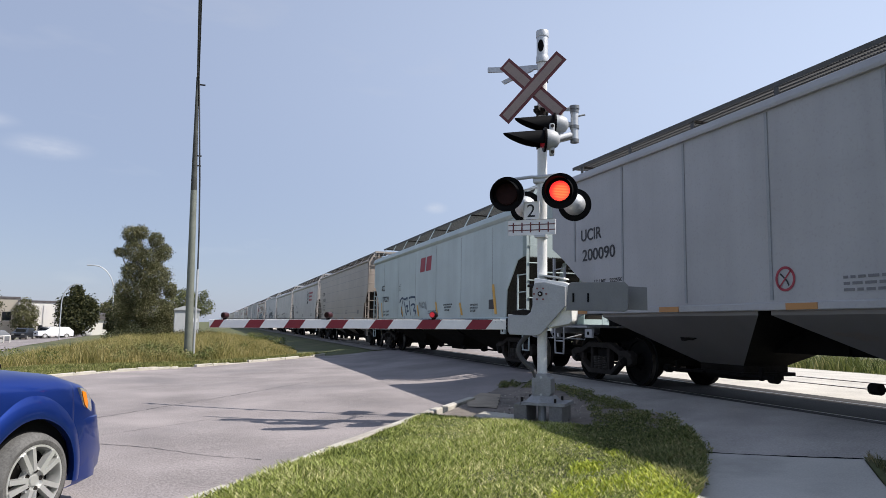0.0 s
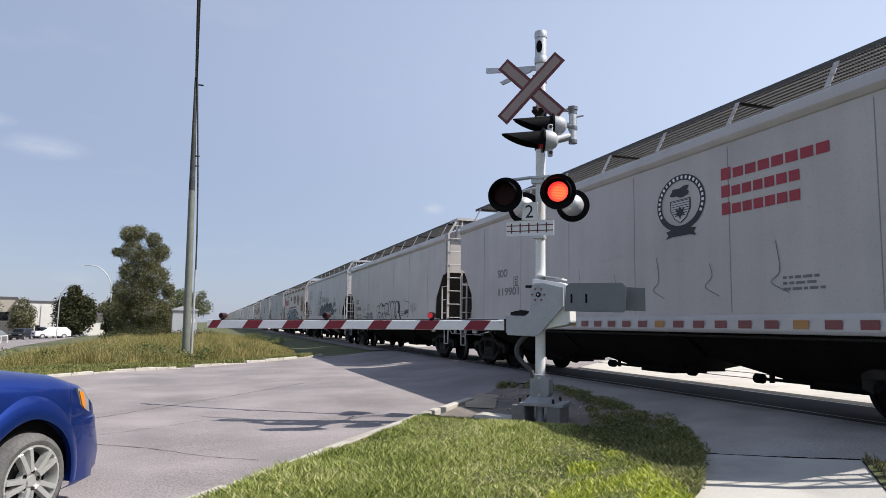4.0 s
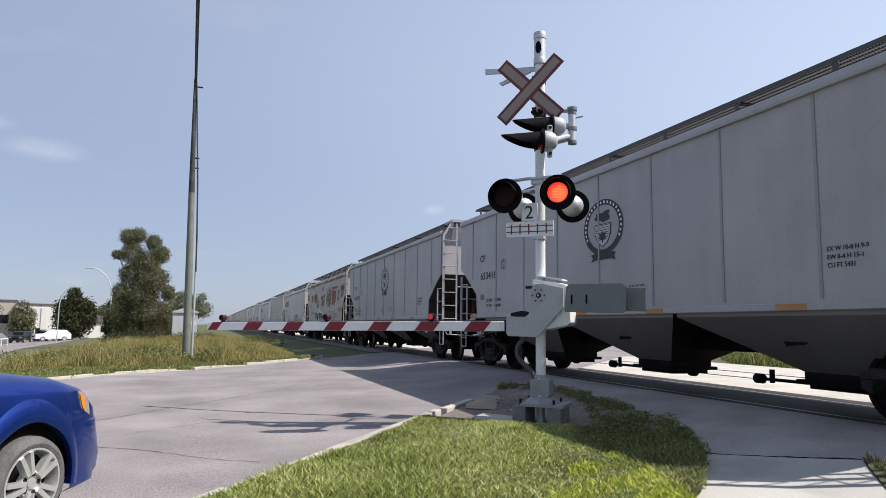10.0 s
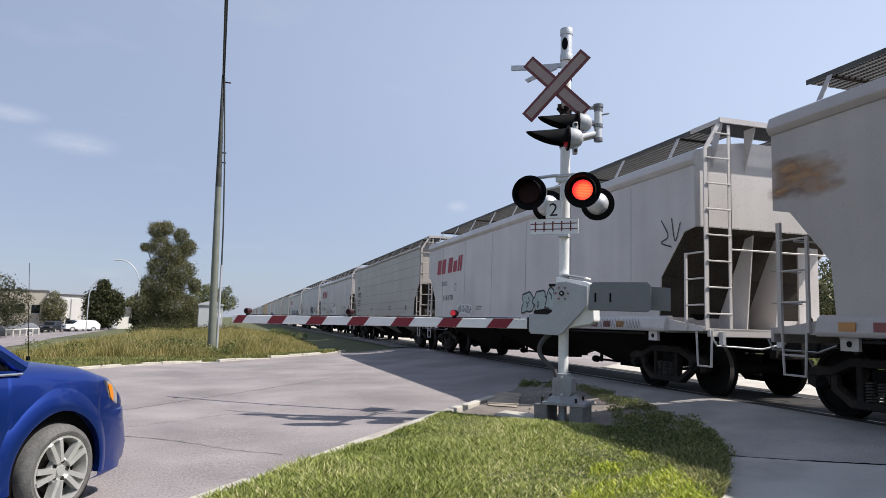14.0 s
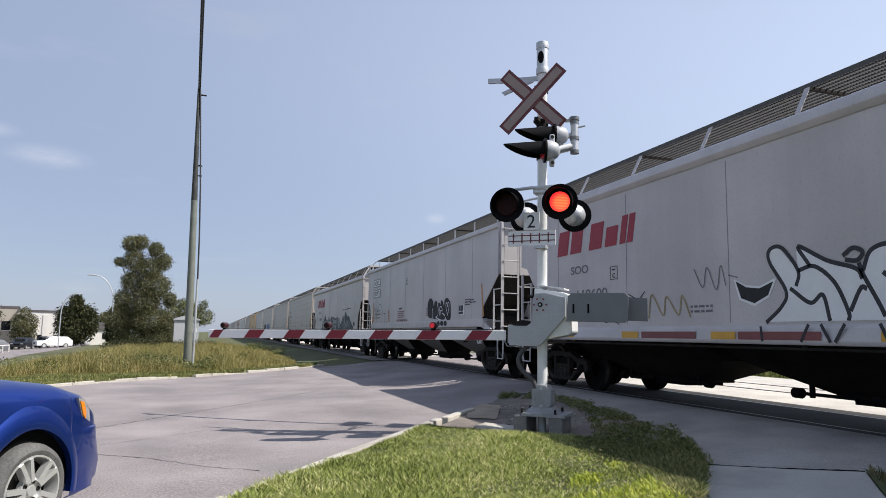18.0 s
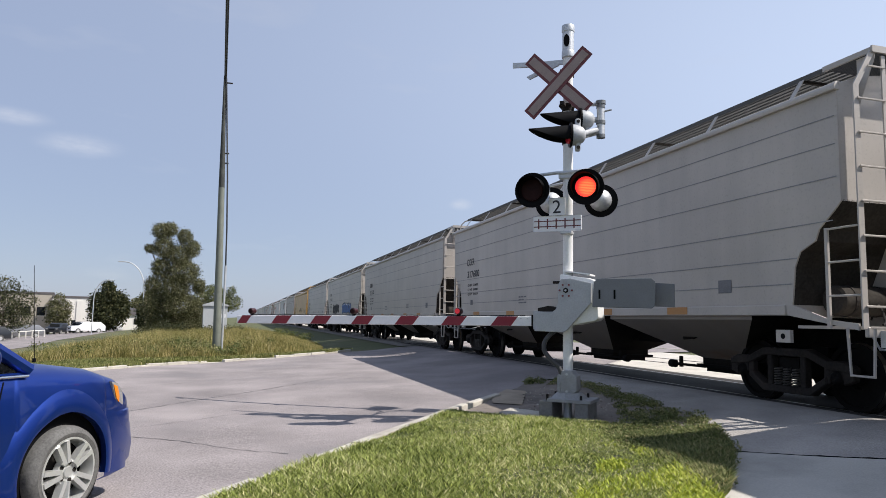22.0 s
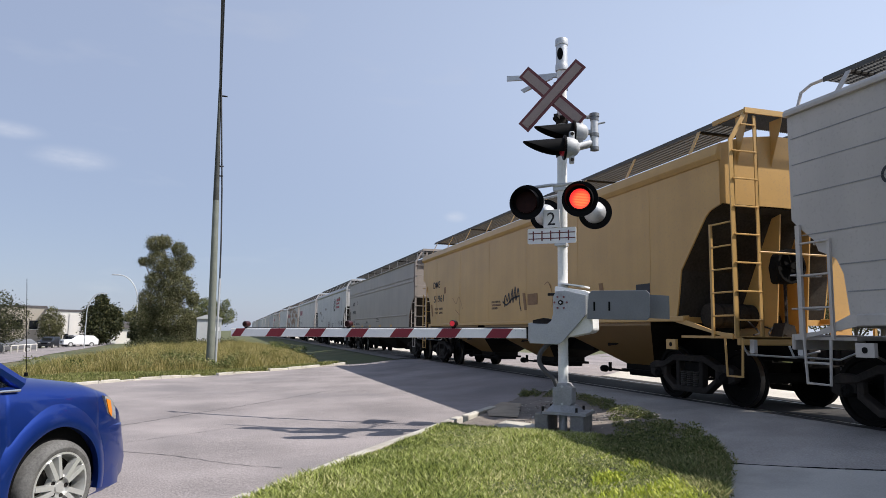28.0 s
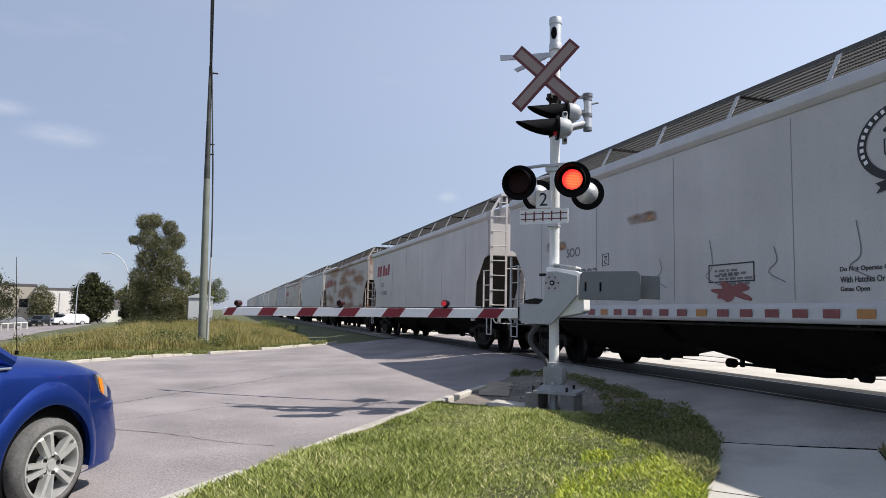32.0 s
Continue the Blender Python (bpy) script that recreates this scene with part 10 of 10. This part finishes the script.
def make_backdrop():
    make_tree(-5.2, 60.0, 9.45, CROWN_TALL, 70000, 0.057, 3, "tall dark green leafy tree beside the tracks", M_LEAF, 0.2)
    make_tree(-22.8, 79.0, 6.6, CROWN_LOW, 9000, 0.09, 5, "rounded dark green street tree", M_LEAF_DARK)
    make_tree(-27.5, 80.0, 6.6, CROWN_LOW, 9000, 0.09, 6, "rounded dark green street tree", M_LEAF_DARK)
    make_tree(-26.1, 116.0, 6.2, CROWN_SLIM, 8000, 0.1, 7, "small olive green street tree", M_LEAF)
    make_tree(-18.2, 108.5, 7.4, CROWN_DARK, 12000, 0.17, 8, "dark conifer group behind the car park", M_LEAF_DARK)
    make_tree(-14.6, 128.0, 6.6, CROWN_ROUND, 9000, 0.15, 9, "leafy tree behind the house", M_LEAF)
    make_tree(-7.6, 64.0, 3.2, CROWN_SLIM, 4000, 0.1, 10, "low dark shrub below the tall tree", M_LEAF_DARK)
    make_tree(-2.4, 76.0, 5.0, CROWN_ROUND, 6000, 0.09, 11, "light green bushy tree behind the hut", M_LEAF_LIGHT)
    make_tree(-36.0, 92.0, 6.8, CROWN_LOW, 7000, 0.1, 12, "rounded dark green street tree", M_LEAF_DARK)
    # beyond the tracks
    for i, (x, y, h) in enumerate(((30.0, 26.0, 6.0), (36.0, 33.0, 7.0), (33.0, 40.0, 6.0), (42.0, 30.0, 7.5), (38.0, 22.0, 6.5), (45.0, 44.0, 7.0))):
        make_tree(x, y, h, CROWN_ROUND, 5000, 0.11, 20 + i, "green tree beyond the tracks", M_LEAF)
    # signal hut
    hut = thing("signal_hut", pose(-1.85, 56.5, land(-1.85), 0, 0, 4), "small pale grey metal signal hut", "hut")
    bm = bmesh.new()
    box(bm, (0, 0, 1.15), (1.75, 1.9, 2.3))
    part("wall", bm, M_HUT, hut)
    bm = bmesh.new()
    prism(bm, [(-0.98, 2.3), (0.98, 2.3), (0.9, 2.4), (0.25, 2.62), (-0.25, 2.62), (-0.9, 2.4)], "y", -1.05, 1.05)
    part("roof", bm, M_HUT, hut)
    bm = bmesh.new()
    box(bm, (0.45, -0.96, 1.1), (0.75, 0.03, 1.9))
    door = part("door", bm, M_HUT, hut, "pale metal door")
    bm = bmesh.new()
    box(bm, (0.55, -0.985, 1.55), (0.4, 0.01, 0.3))
    part("notice", bm, M_SIGNWHITE, door, "white notice")
    # utility pole with overhead cables that run over the eye
    pole = thing("utility_pole", pose(-0.80, 28.44, land(-0.80)), "tall weathered greenish utility pole with black cables", "pole")
    bm = bmesh.new()
    rod(bm, (0, 0, -0.1), (-0.13, 0, 6.6), 0.158, 0.118, seg=18)
    part("shaft", bm, M_POLE, pole, smooth=True)
    bm = bmesh.new()
    rod(bm, (-0.13, 0, 6.6), (-0.22, 0, 11.2), 0.118, 0.05, seg=18)
    part("upper_shaft", bm, M_POLETOP, pole, "dark tarred top of the pole", smooth=True)
    bm = bmesh.new()
    pipe(bm, [(0.19, -0.02, 0.2), (0.18, -0.02, 3.5)], 0.045, seg=8)
    part("conduit", bm, M_GALV, pole, "grey riser conduit")
    bm = bmesh.new()
    pipe(bm, [(0.18, -0.02, 3.4), (0.15, -0.03, 5.0), (0.07, -0.04, 7.1), (-0.05, -0.05, 9.2), (-0.16, -0.05, 11.1)], 0.03, seg=8)
    part("cable_riser", bm, M_CABLE, pole, "black cable riser")
    for z in (7.6, 8.0, 10.9):
        bm = bmesh.new()
        box(bm, (-0.06, -0.02, z), (0.3, 0.07, 0.04))
        part("bracket", bm, M_IRON, pole)
    for dx, sag, r in ((0.0, 1.5, 0.034), (0.05, 1.25, 0.026)):
        bm = bmesh.new()
        pts = []
        for i in range(25):
            u = i / 24
            yy = 28.44 - 50.0 * u
            pts.append((dx * (1 - u) - 0.22 + 1.46 * u, yy - 28.44, 11.15 - land(-0.76) - 4 * sag * u * (1 - u)))
        pipe(bm, pts, r, seg=6)
        part("overhead_cable", bm, M_CABLE, pole, "black overhead cable")
    other = thing("utility_pole", pose(0.55, -22.0, land(0.55)), "tall weathered greenish utility pole with black cables", "pole")
    bm = bmesh.new()
    rod(bm, (0, 0, -0.1), (0, 0, 11.4), 0.19, 0.12, seg=14)
    part("shaft", bm, M_POLE, other, smooth=True)
    make_street_lamp(-16.0, 86.5, 5.4, 1.3, "curved galvanised street lamp beside the car park")
    make_street_lamp(-9.9, 79.4, 7.1, -2.0, "curved galvanised street lamp behind the tree")
    # white building
    b = thing("commercial_building", pose(-28.5, 126.0, -1.6, 0, 0, 12), "pale two-storey commercial building with brown stone base", "building")
    bm = bmesh.new()
    box(bm, (2.2, 0, 2.8), (6.0, 9.0, 5.6))
    wall = part("wall", bm, M_BUILDING, b, "white walls")
    bm = bmesh.new()
    box(bm, (-5.5, 3.0, 3.1), (9.5, 10.0, 6.2))
    part("wall", bm, M_STONE, b, "beige walls")
    for x in (1.6, 3.0, 4.7):
        bm = bmesh.new()
        box(bm, (x, -4.55, 2.6), (0.75, 0.16, 5.2))
        part("pilaster", bm, M_BUILDING, wall, "white pilaster")
    for x, w in ((2.2, 6.2), (-5.5, 9.7)):
        bm = bmesh.new()
        box(bm, (x, 0 if x > 0 else 3.0, 5.75 if x > 0 else 6.3), (w, 9.2 if x > 0 else 10.2, 0.3))
        part("roof_edge", bm, M_ROOFDARK, b, "dark roof edge")
    for i in range(4):
        bm = bmesh.new()
        box(bm, (-8.6 + i * 2.1, -2.03, 3.4), (1.2, 0.08, 1.4))
        win = part("window", bm, M_GLASS, b)
        bm = bmesh.new()
        box(bm, (-8.6 + i * 2.1, -2.06, 2.66), (1.4, 0.12, 0.1))
        part("sill", bm, M_BUILDING, win)
    for x in (0.2, 2.3):
        bm = bmesh.new()
        box(bm, (x, -4.53, 1.2), (1.1, 0.08, 1.8))
        part("window", bm, M_GLASS, b)
    house = thing("house", pose(-16.4, 118.0, -1.0, 0, 0, 20), "small pale house with a grey pitched roof", "house")
    bm = bmesh.new()
    box(bm, (0, 0, 1.3), (3.4, 5.0, 2.6))
    part("wall", bm, M_BUILDING, house)
    bm = bmesh.new()
    prism(bm, [(-2.0, 2.5), (2.0, 2.5), (0, 3.5)], "y", -2.8, 2.8)
    part("roof", bm, M_ROOFDARK, house)
    bm = bmesh.new()
    box(bm, (0.4, -2.52, 1.5), (0.9, 0.06, 0.9))
    part("window", bm, M_GLASS, house)
    # cars
    make_far_car(-24.0, 106.6, 176, M_CAR_DARK, "dark grey sports utility car on the street", 1.55, 4.6)
    make_far_car(-22.4, 112.6, 172, M_CAR_BLACK, "black sports utility car on the street", 1.6, 4.7)
    make_far_car(-18.9, 111.0, 100, M_CAR_WHITE, "white van parked before the trees", 1.9, 5.0)
    make_far_car(-19.9, 104.0, 120, M_CAR_WHITE, "white car behind the street", 1.5, 4.4)
    for i, (x, y, m, word) in enumerate(((-23.4, 76.0, M_CAR_DARK, "dark grey"), (-25.2, 82.5, M_CAR_SILVER, "silver"), (-23.2, 87.5, M_CAR_SILVER, "pale silver"), (-27.5, 79.0, M_CAR_BLACK, "black"), (-29.5, 84.0, M_CAR_DARK, "dark"), (-26.5, 91.0, M_CAR_SILVER, "silver"))):
        make_far_car(x, y, (110, 100, 105, 95, 100, 100)[i], m, word + " car parked in the car park", 1.45, 4.4)
    fence = thing("car_park_rail", Matrix(), "low white post and rail fence", "fence", kind="structure")
    a, b2 = Vector((-24.0, 71.0)), Vector((-20.6, 86.0))
    for i in range(13):
        p = a + (b2 - a) * i / 12
        bm = bmesh.new()
        box(bm, (p.x, p.y, land(p.x) + 0.35), (0.09, 0.09, 0.8))
        part("post", bm, M_BUILDING, fence)
    bm = bmesh.new()
    pipe(bm, [(a.x, a.y, land(a.x) + 0.72), (b2.x, b2.y, land(b2.x) + 0.72)], 0.05)
    part("rail", bm, M_BUILDING, fence)


make_backdrop()

# ---- grass ----
blades("verge_grass", scatter([K0 + RD * -3.5 - RN * 0.12, K0 + RD * 4.58 - RN * 0.12, (3.56, 8.99), (4.55, 7.98), (4.15, 7.25), (4.05, 6.47), (3.97, 5.78), (3.76, 5.06), (3.5, 4.47), (1.26, 1.68)], 150000, 1), M_BLADE, "dense short sunlit lawn grass", 0.066, 0.0125, 1.35, 0.076, clump=0.55)
blades("lawn_behind", scatter([K0 + RD * -13 - RN * 0.15, K0 + RD * -3.5 - RN * 0.12, (1.26, 1.68), (-6.0, -6.6)], 40000, 31), M_BLADE, "short sunlit lawn grass", 0.10, 0.014, 0.9, 0.07)
patch = scatter([(1.69, 3.8), (3.27, 5.88), (3.95, 6.9), (4.02, 6.47), (3.96, 5.78), (3.75, 5.06), (3.5, 4.47), (2.35, 3.1)], 26000, 2)
back = (patch - np.array([5.04, 6.28])) @ np.array([-0.764, 0.645])      # distance from the sidewalk's edge
tuft = 0.25 * np.sin(patch[:, 0] * 5 + 2 * np.sin(patch[:, 1] * 3)) + 0.2 * np.sin(patch[:, 1] * 9 - patch[:, 0] * 4)
patch = patch[np.random.default_rng(5).uniform(0, 1, len(patch)) < np.clip(0.75 - 0.85 * back + tuft, 0, 0.7)]
blades("verge_clover", patch, M_CLOVER, "bright yellow-green clover patch", 0.066, 0.022, 1.2, 0.085, clump=0.3)
blades("edge_weeds", scatter(EDGE, 26000, 43), M_WEED, "dark green low weeds along the edge of the lawn", 0.075, 0.017, 1.3, 0.07, clump=0.5)
def rubble(name, spots, mat, label, size, seed):
    """Loose stones of uneven shape, joined."""
    rng = random.Random(seed)
    bm = bmesh.new()
    for x, y in spots:
        r = size * rng.uniform(0.35, 1.3)
        m = pose(x, y, land(x) + 0.035 + r * 0.25, rng.uniform(0, 360), rng.uniform(0, 360), rng.uniform(0, 360)) @ Matrix.Diagonal((r, r * rng.uniform(0.6, 1), r * rng.uniform(0.4, 0.8), 1))
        bmesh.ops.create_icosphere(bm, subdivisions=1, radius=1.0, matrix=m)
    tagged(part(name, bm, mat), label, "stones", kind="stuff")


SOIL = [(3.62, 9.56), (4.37, 10.41), (5.09, 11.99), (5.74, 12.36), (5.9, 10.93), (5.65, 9.53), (5.19, 8.81), (4.5, 8.32), (3.75, 8.81)]
rubble("rubble", scatter(SOIL, 170, 12), M_KERB, "small pale stones in the bare soil", 0.016, 12)
rubble("pebbles", scatter(SOIL, 80, 13), M_SOIL, "grey clods in the bare soil", 0.024, 13)
sheet("sand_patch", [(4.34, 11.64), (4.99, 12.57), (5.19, 12.08), (4.39, 10.37), (4.02, 10.7)], 0.05, M_DIRT, "pale sand spilled behind the broken kerb", step=0.3)
slab = thing("broken_slab", Matrix(), "broken pale concrete slab lying at the edge of the grass", "slab")
bm = bmesh.new()
edge = [(3.67, 9.55), (3.93, 9.74), (4.14, 9.59), (4.22, 9.26), (4.02, 8.78), (3.87, 8.9), (3.7, 9.13)]
base_ring = [bm.verts.new((x, y, land(x) + 0.03)) for x, y in edge]
upper_ring = [bm.verts.new((x, y, land(x) + 0.085 + 0.02 * math.sin(9 * x + 5 * y))) for x, y in edge]
bm.faces.new(upper_ring)
for i in range(len(edge)):
    bm.faces.new((base_ring[i - 1], base_ring[i], upper_ring[i], upper_ring[i - 1]))
bmesh.ops.recalc_face_normals(bm, faces=bm.faces)
soften(bm, 0.012, 1)
part("slab", bm, M_KERB, slab)
blades("right_verge_grass", scatter([WALK_B, (6.35, 2.75), (6.56, -4.17), (-0.51, -4.07)], 30000, 4), M_BLADE_DARK, "rough grass beside the sidewalk", 0.10, 0.010, 0.9, 0.02)
blades("rail_side_grass", scatter([(18.1, 6.0), (26, 10), (44, 36), (34, 40), (18.3, 21)], 34000, 5), M_HAY_GREEN, "rough sunlit grass beyond the tracks", 0.4, 0.03, 0.8, clump=0.5)
LAWN = [(a[0] - 0.16, a[1] + 0.16) for a in FAR_KERB[1:]] + [(4.98, 31.26), (2.13, 29.08), (-0.51, 27.29), (-3.0, 26.2), (-5.5, 25.2), (-8.5, 23.5), (-15.0, 19.0)]
blades("kerb_lawn", scatter(LAWN, 45000, 6), M_STRIP, "mown green grass strip behind the kerb", 0.065, 0.02, 1.2)
FIELD = [(-15.0, 19.0), (-8.5, 23.5), (-5.5, 25.2), (-3.0, 26.2), (-0.51, 27.29), (2.13, 29.08), (3.6, 31), (4.1, 36), (4.2, 45), (4.4, 62), (-5, 62), (-6.4, 46), (-6.9, 36), (-9.0, 29), (-11.5, 24.5)]


def low_side(spots):
    """The meadow thins out towards the tracks."""
    return np.clip((4.3 - spots[:, 0]) / 3.6, 0.12, 1.0)


meadow = scatter(FIELD, 160000, 7)
rise = np.clip((meadow[:, 0] + 8.5) / 5.0, 0, 1)      # shorter towards the side street
blades("tall_grass", meadow, M_HAY, "tall dry yellow-green meadow grass", (0.16 + 0.28 * rise * rise * (3 - 2 * rise)) * low_side(meadow), 0.012, 1.0, clump=0.75)
stalks = scatter(FIELD, 26000, 17)
stalks = stalks[np.sin(stalks[:, 0] * 0.9 + 1.3 * np.sin(stalks[:, 1] * 0.4)) + 0.5 * np.sin(stalks[:, 1] * 1.7) + 0.12 * stalks[:, 0] > -0.5]
lift_at = np.clip((stalks[:, 0] + 8.5) / 5.0, 0, 1)
blades("seed_heads", stalks, M_STRAW, "pale golden seed heads over the meadow grass", (0.22 + 0.3 * lift_at) * low_side(stalks), 0.013, 0.5, clump=0.5)
ledge = np.concatenate([np.array(a) + np.random.default_rng(40 + i).uniform(0, 1, (900, 1)) * (np.array(b) - np.array(a)) + np.random.default_rng(60 + i).normal(0, 1, (900, 1)) * np.array([-0.07, 0.09]) + np.array([-0.05, 0.06]) for i, (a, b) in enumerate(zip(FAR_KERB[1:], FAR_KERB[2:]))])
ledge = ledge[np.sin(ledge[:, 0] * 2.1) + 0.8 * np.sin(ledge[:, 0] * 5.3 + 1) > -0.1]
blades("kerb_overgrowth", ledge, M_STRIP, "grass creeping over the broken kerb", 0.12, 0.025, 1.2, 0.06)


def weed_bank(name, label, outline, count, height, leaves, size, mat, seed):
    """Low broad-leaved weeds as overlapping clumps of small leaves, in one mesh."""
    rng = random.Random(seed)
    clumps = []
    for x, y in scatter(outline, count, seed).tolist():
        h = height * rng.uniform(0.5, 1.25)
        clumps.append((x, y, land(x) + h * 0.5, h * rng.uniform(0.6, 1.1), h * rng.uniform(0.6, 1.1), h * 0.5))
    v, f = leaf_cloud(clumps, leaves, size, seed)
    me = bpy.data.meshes.new(name)
    me.from_pydata(v, [], f)
    me.materials.append(mat)
    tagged(new(name, me), label, "weeds", kind="stuff")


weed_bank("fringe_weeds", "dark low weeds round the bare soil", FRINGE, 230, 0.11, 20000, 0.013, M_WEED, 3)
weed_bank("edge_clumps", "dark clumps of weeds at the edge of the lawn", EDGE, 120, 0.13, 12000, 0.014, M_WEED, 23)
weed_bank("pole_weeds", "dark green broad-leaved weeds round the pole", [(-4.2, 26.6), (-0.6, 27.3), (0.5, 28.5), (0.2, 30.6), (-2.6, 30.2)], 26, 0.52, 12000, 0.032, M_WEED, 8)
weed_bank("meadow_weeds", "scattered green weeds in the dry meadow", FIELD, 90, 0.42, 15000, 0.035, M_HAY_GREEN, 18)
weed_bank("hedge_weeds", "dark weeds and low shrubs below the trees", [(-7.0, 52), (-1.01, 52.5), (0, 59.6), (-7.0, 58)], 30, 0.8, 12000, 0.05, M_LEAF_DARK, 9)


# how far the train lags behind an even pace, in metres
LAG = ((0.0, 0.0), (1.0, 0.08), (2.0, -0.1), (3.0, 0.0), (6.0, -0.15), (7.0, -0.35), (8.0, 0.38), (9.0, -0.15), (10.0, 0.0), (11.0, 0.15), (12.0, 0.0), (16.0, 0.1), (17.0, 0.2), (18.0, 0.0), (20.0, -0.1),
       (24.0, 0.0), (27.0, 0.08), (28.0, 0.2), (28.8, 0.12), (29.6, 0.05), (31.0, 0.12), (32.0, 0.45))


def motions():
    for s, w in WAGONS:
        walk(w, [(t, pose(TRACK_X, s - SPEED * t + lag, RAIL_Z)) for t, lag in LAG])
    # the two lamps flash in turn: each lens turns from its lit face to its dark one and back
    for lens, beat in LAMP_LENSES:
        rows, angle = [(0.0, pose(0, -0.014, 0, 0, 0, 180.0 * beat))], 180.0 * beat
        for k in range(1, 65):
            t = 0.5 * k - 0.17
            for step in range(4):
                rows.append((t + step / 30.0, pose(0, -0.014, 0, 0, 0, angle + 60.0 * step)))
            angle += 180.0
        rows.append((32.0, pose(0, -0.014, 0, 0, 0, angle)))
        walk(lens, rows)


motions()
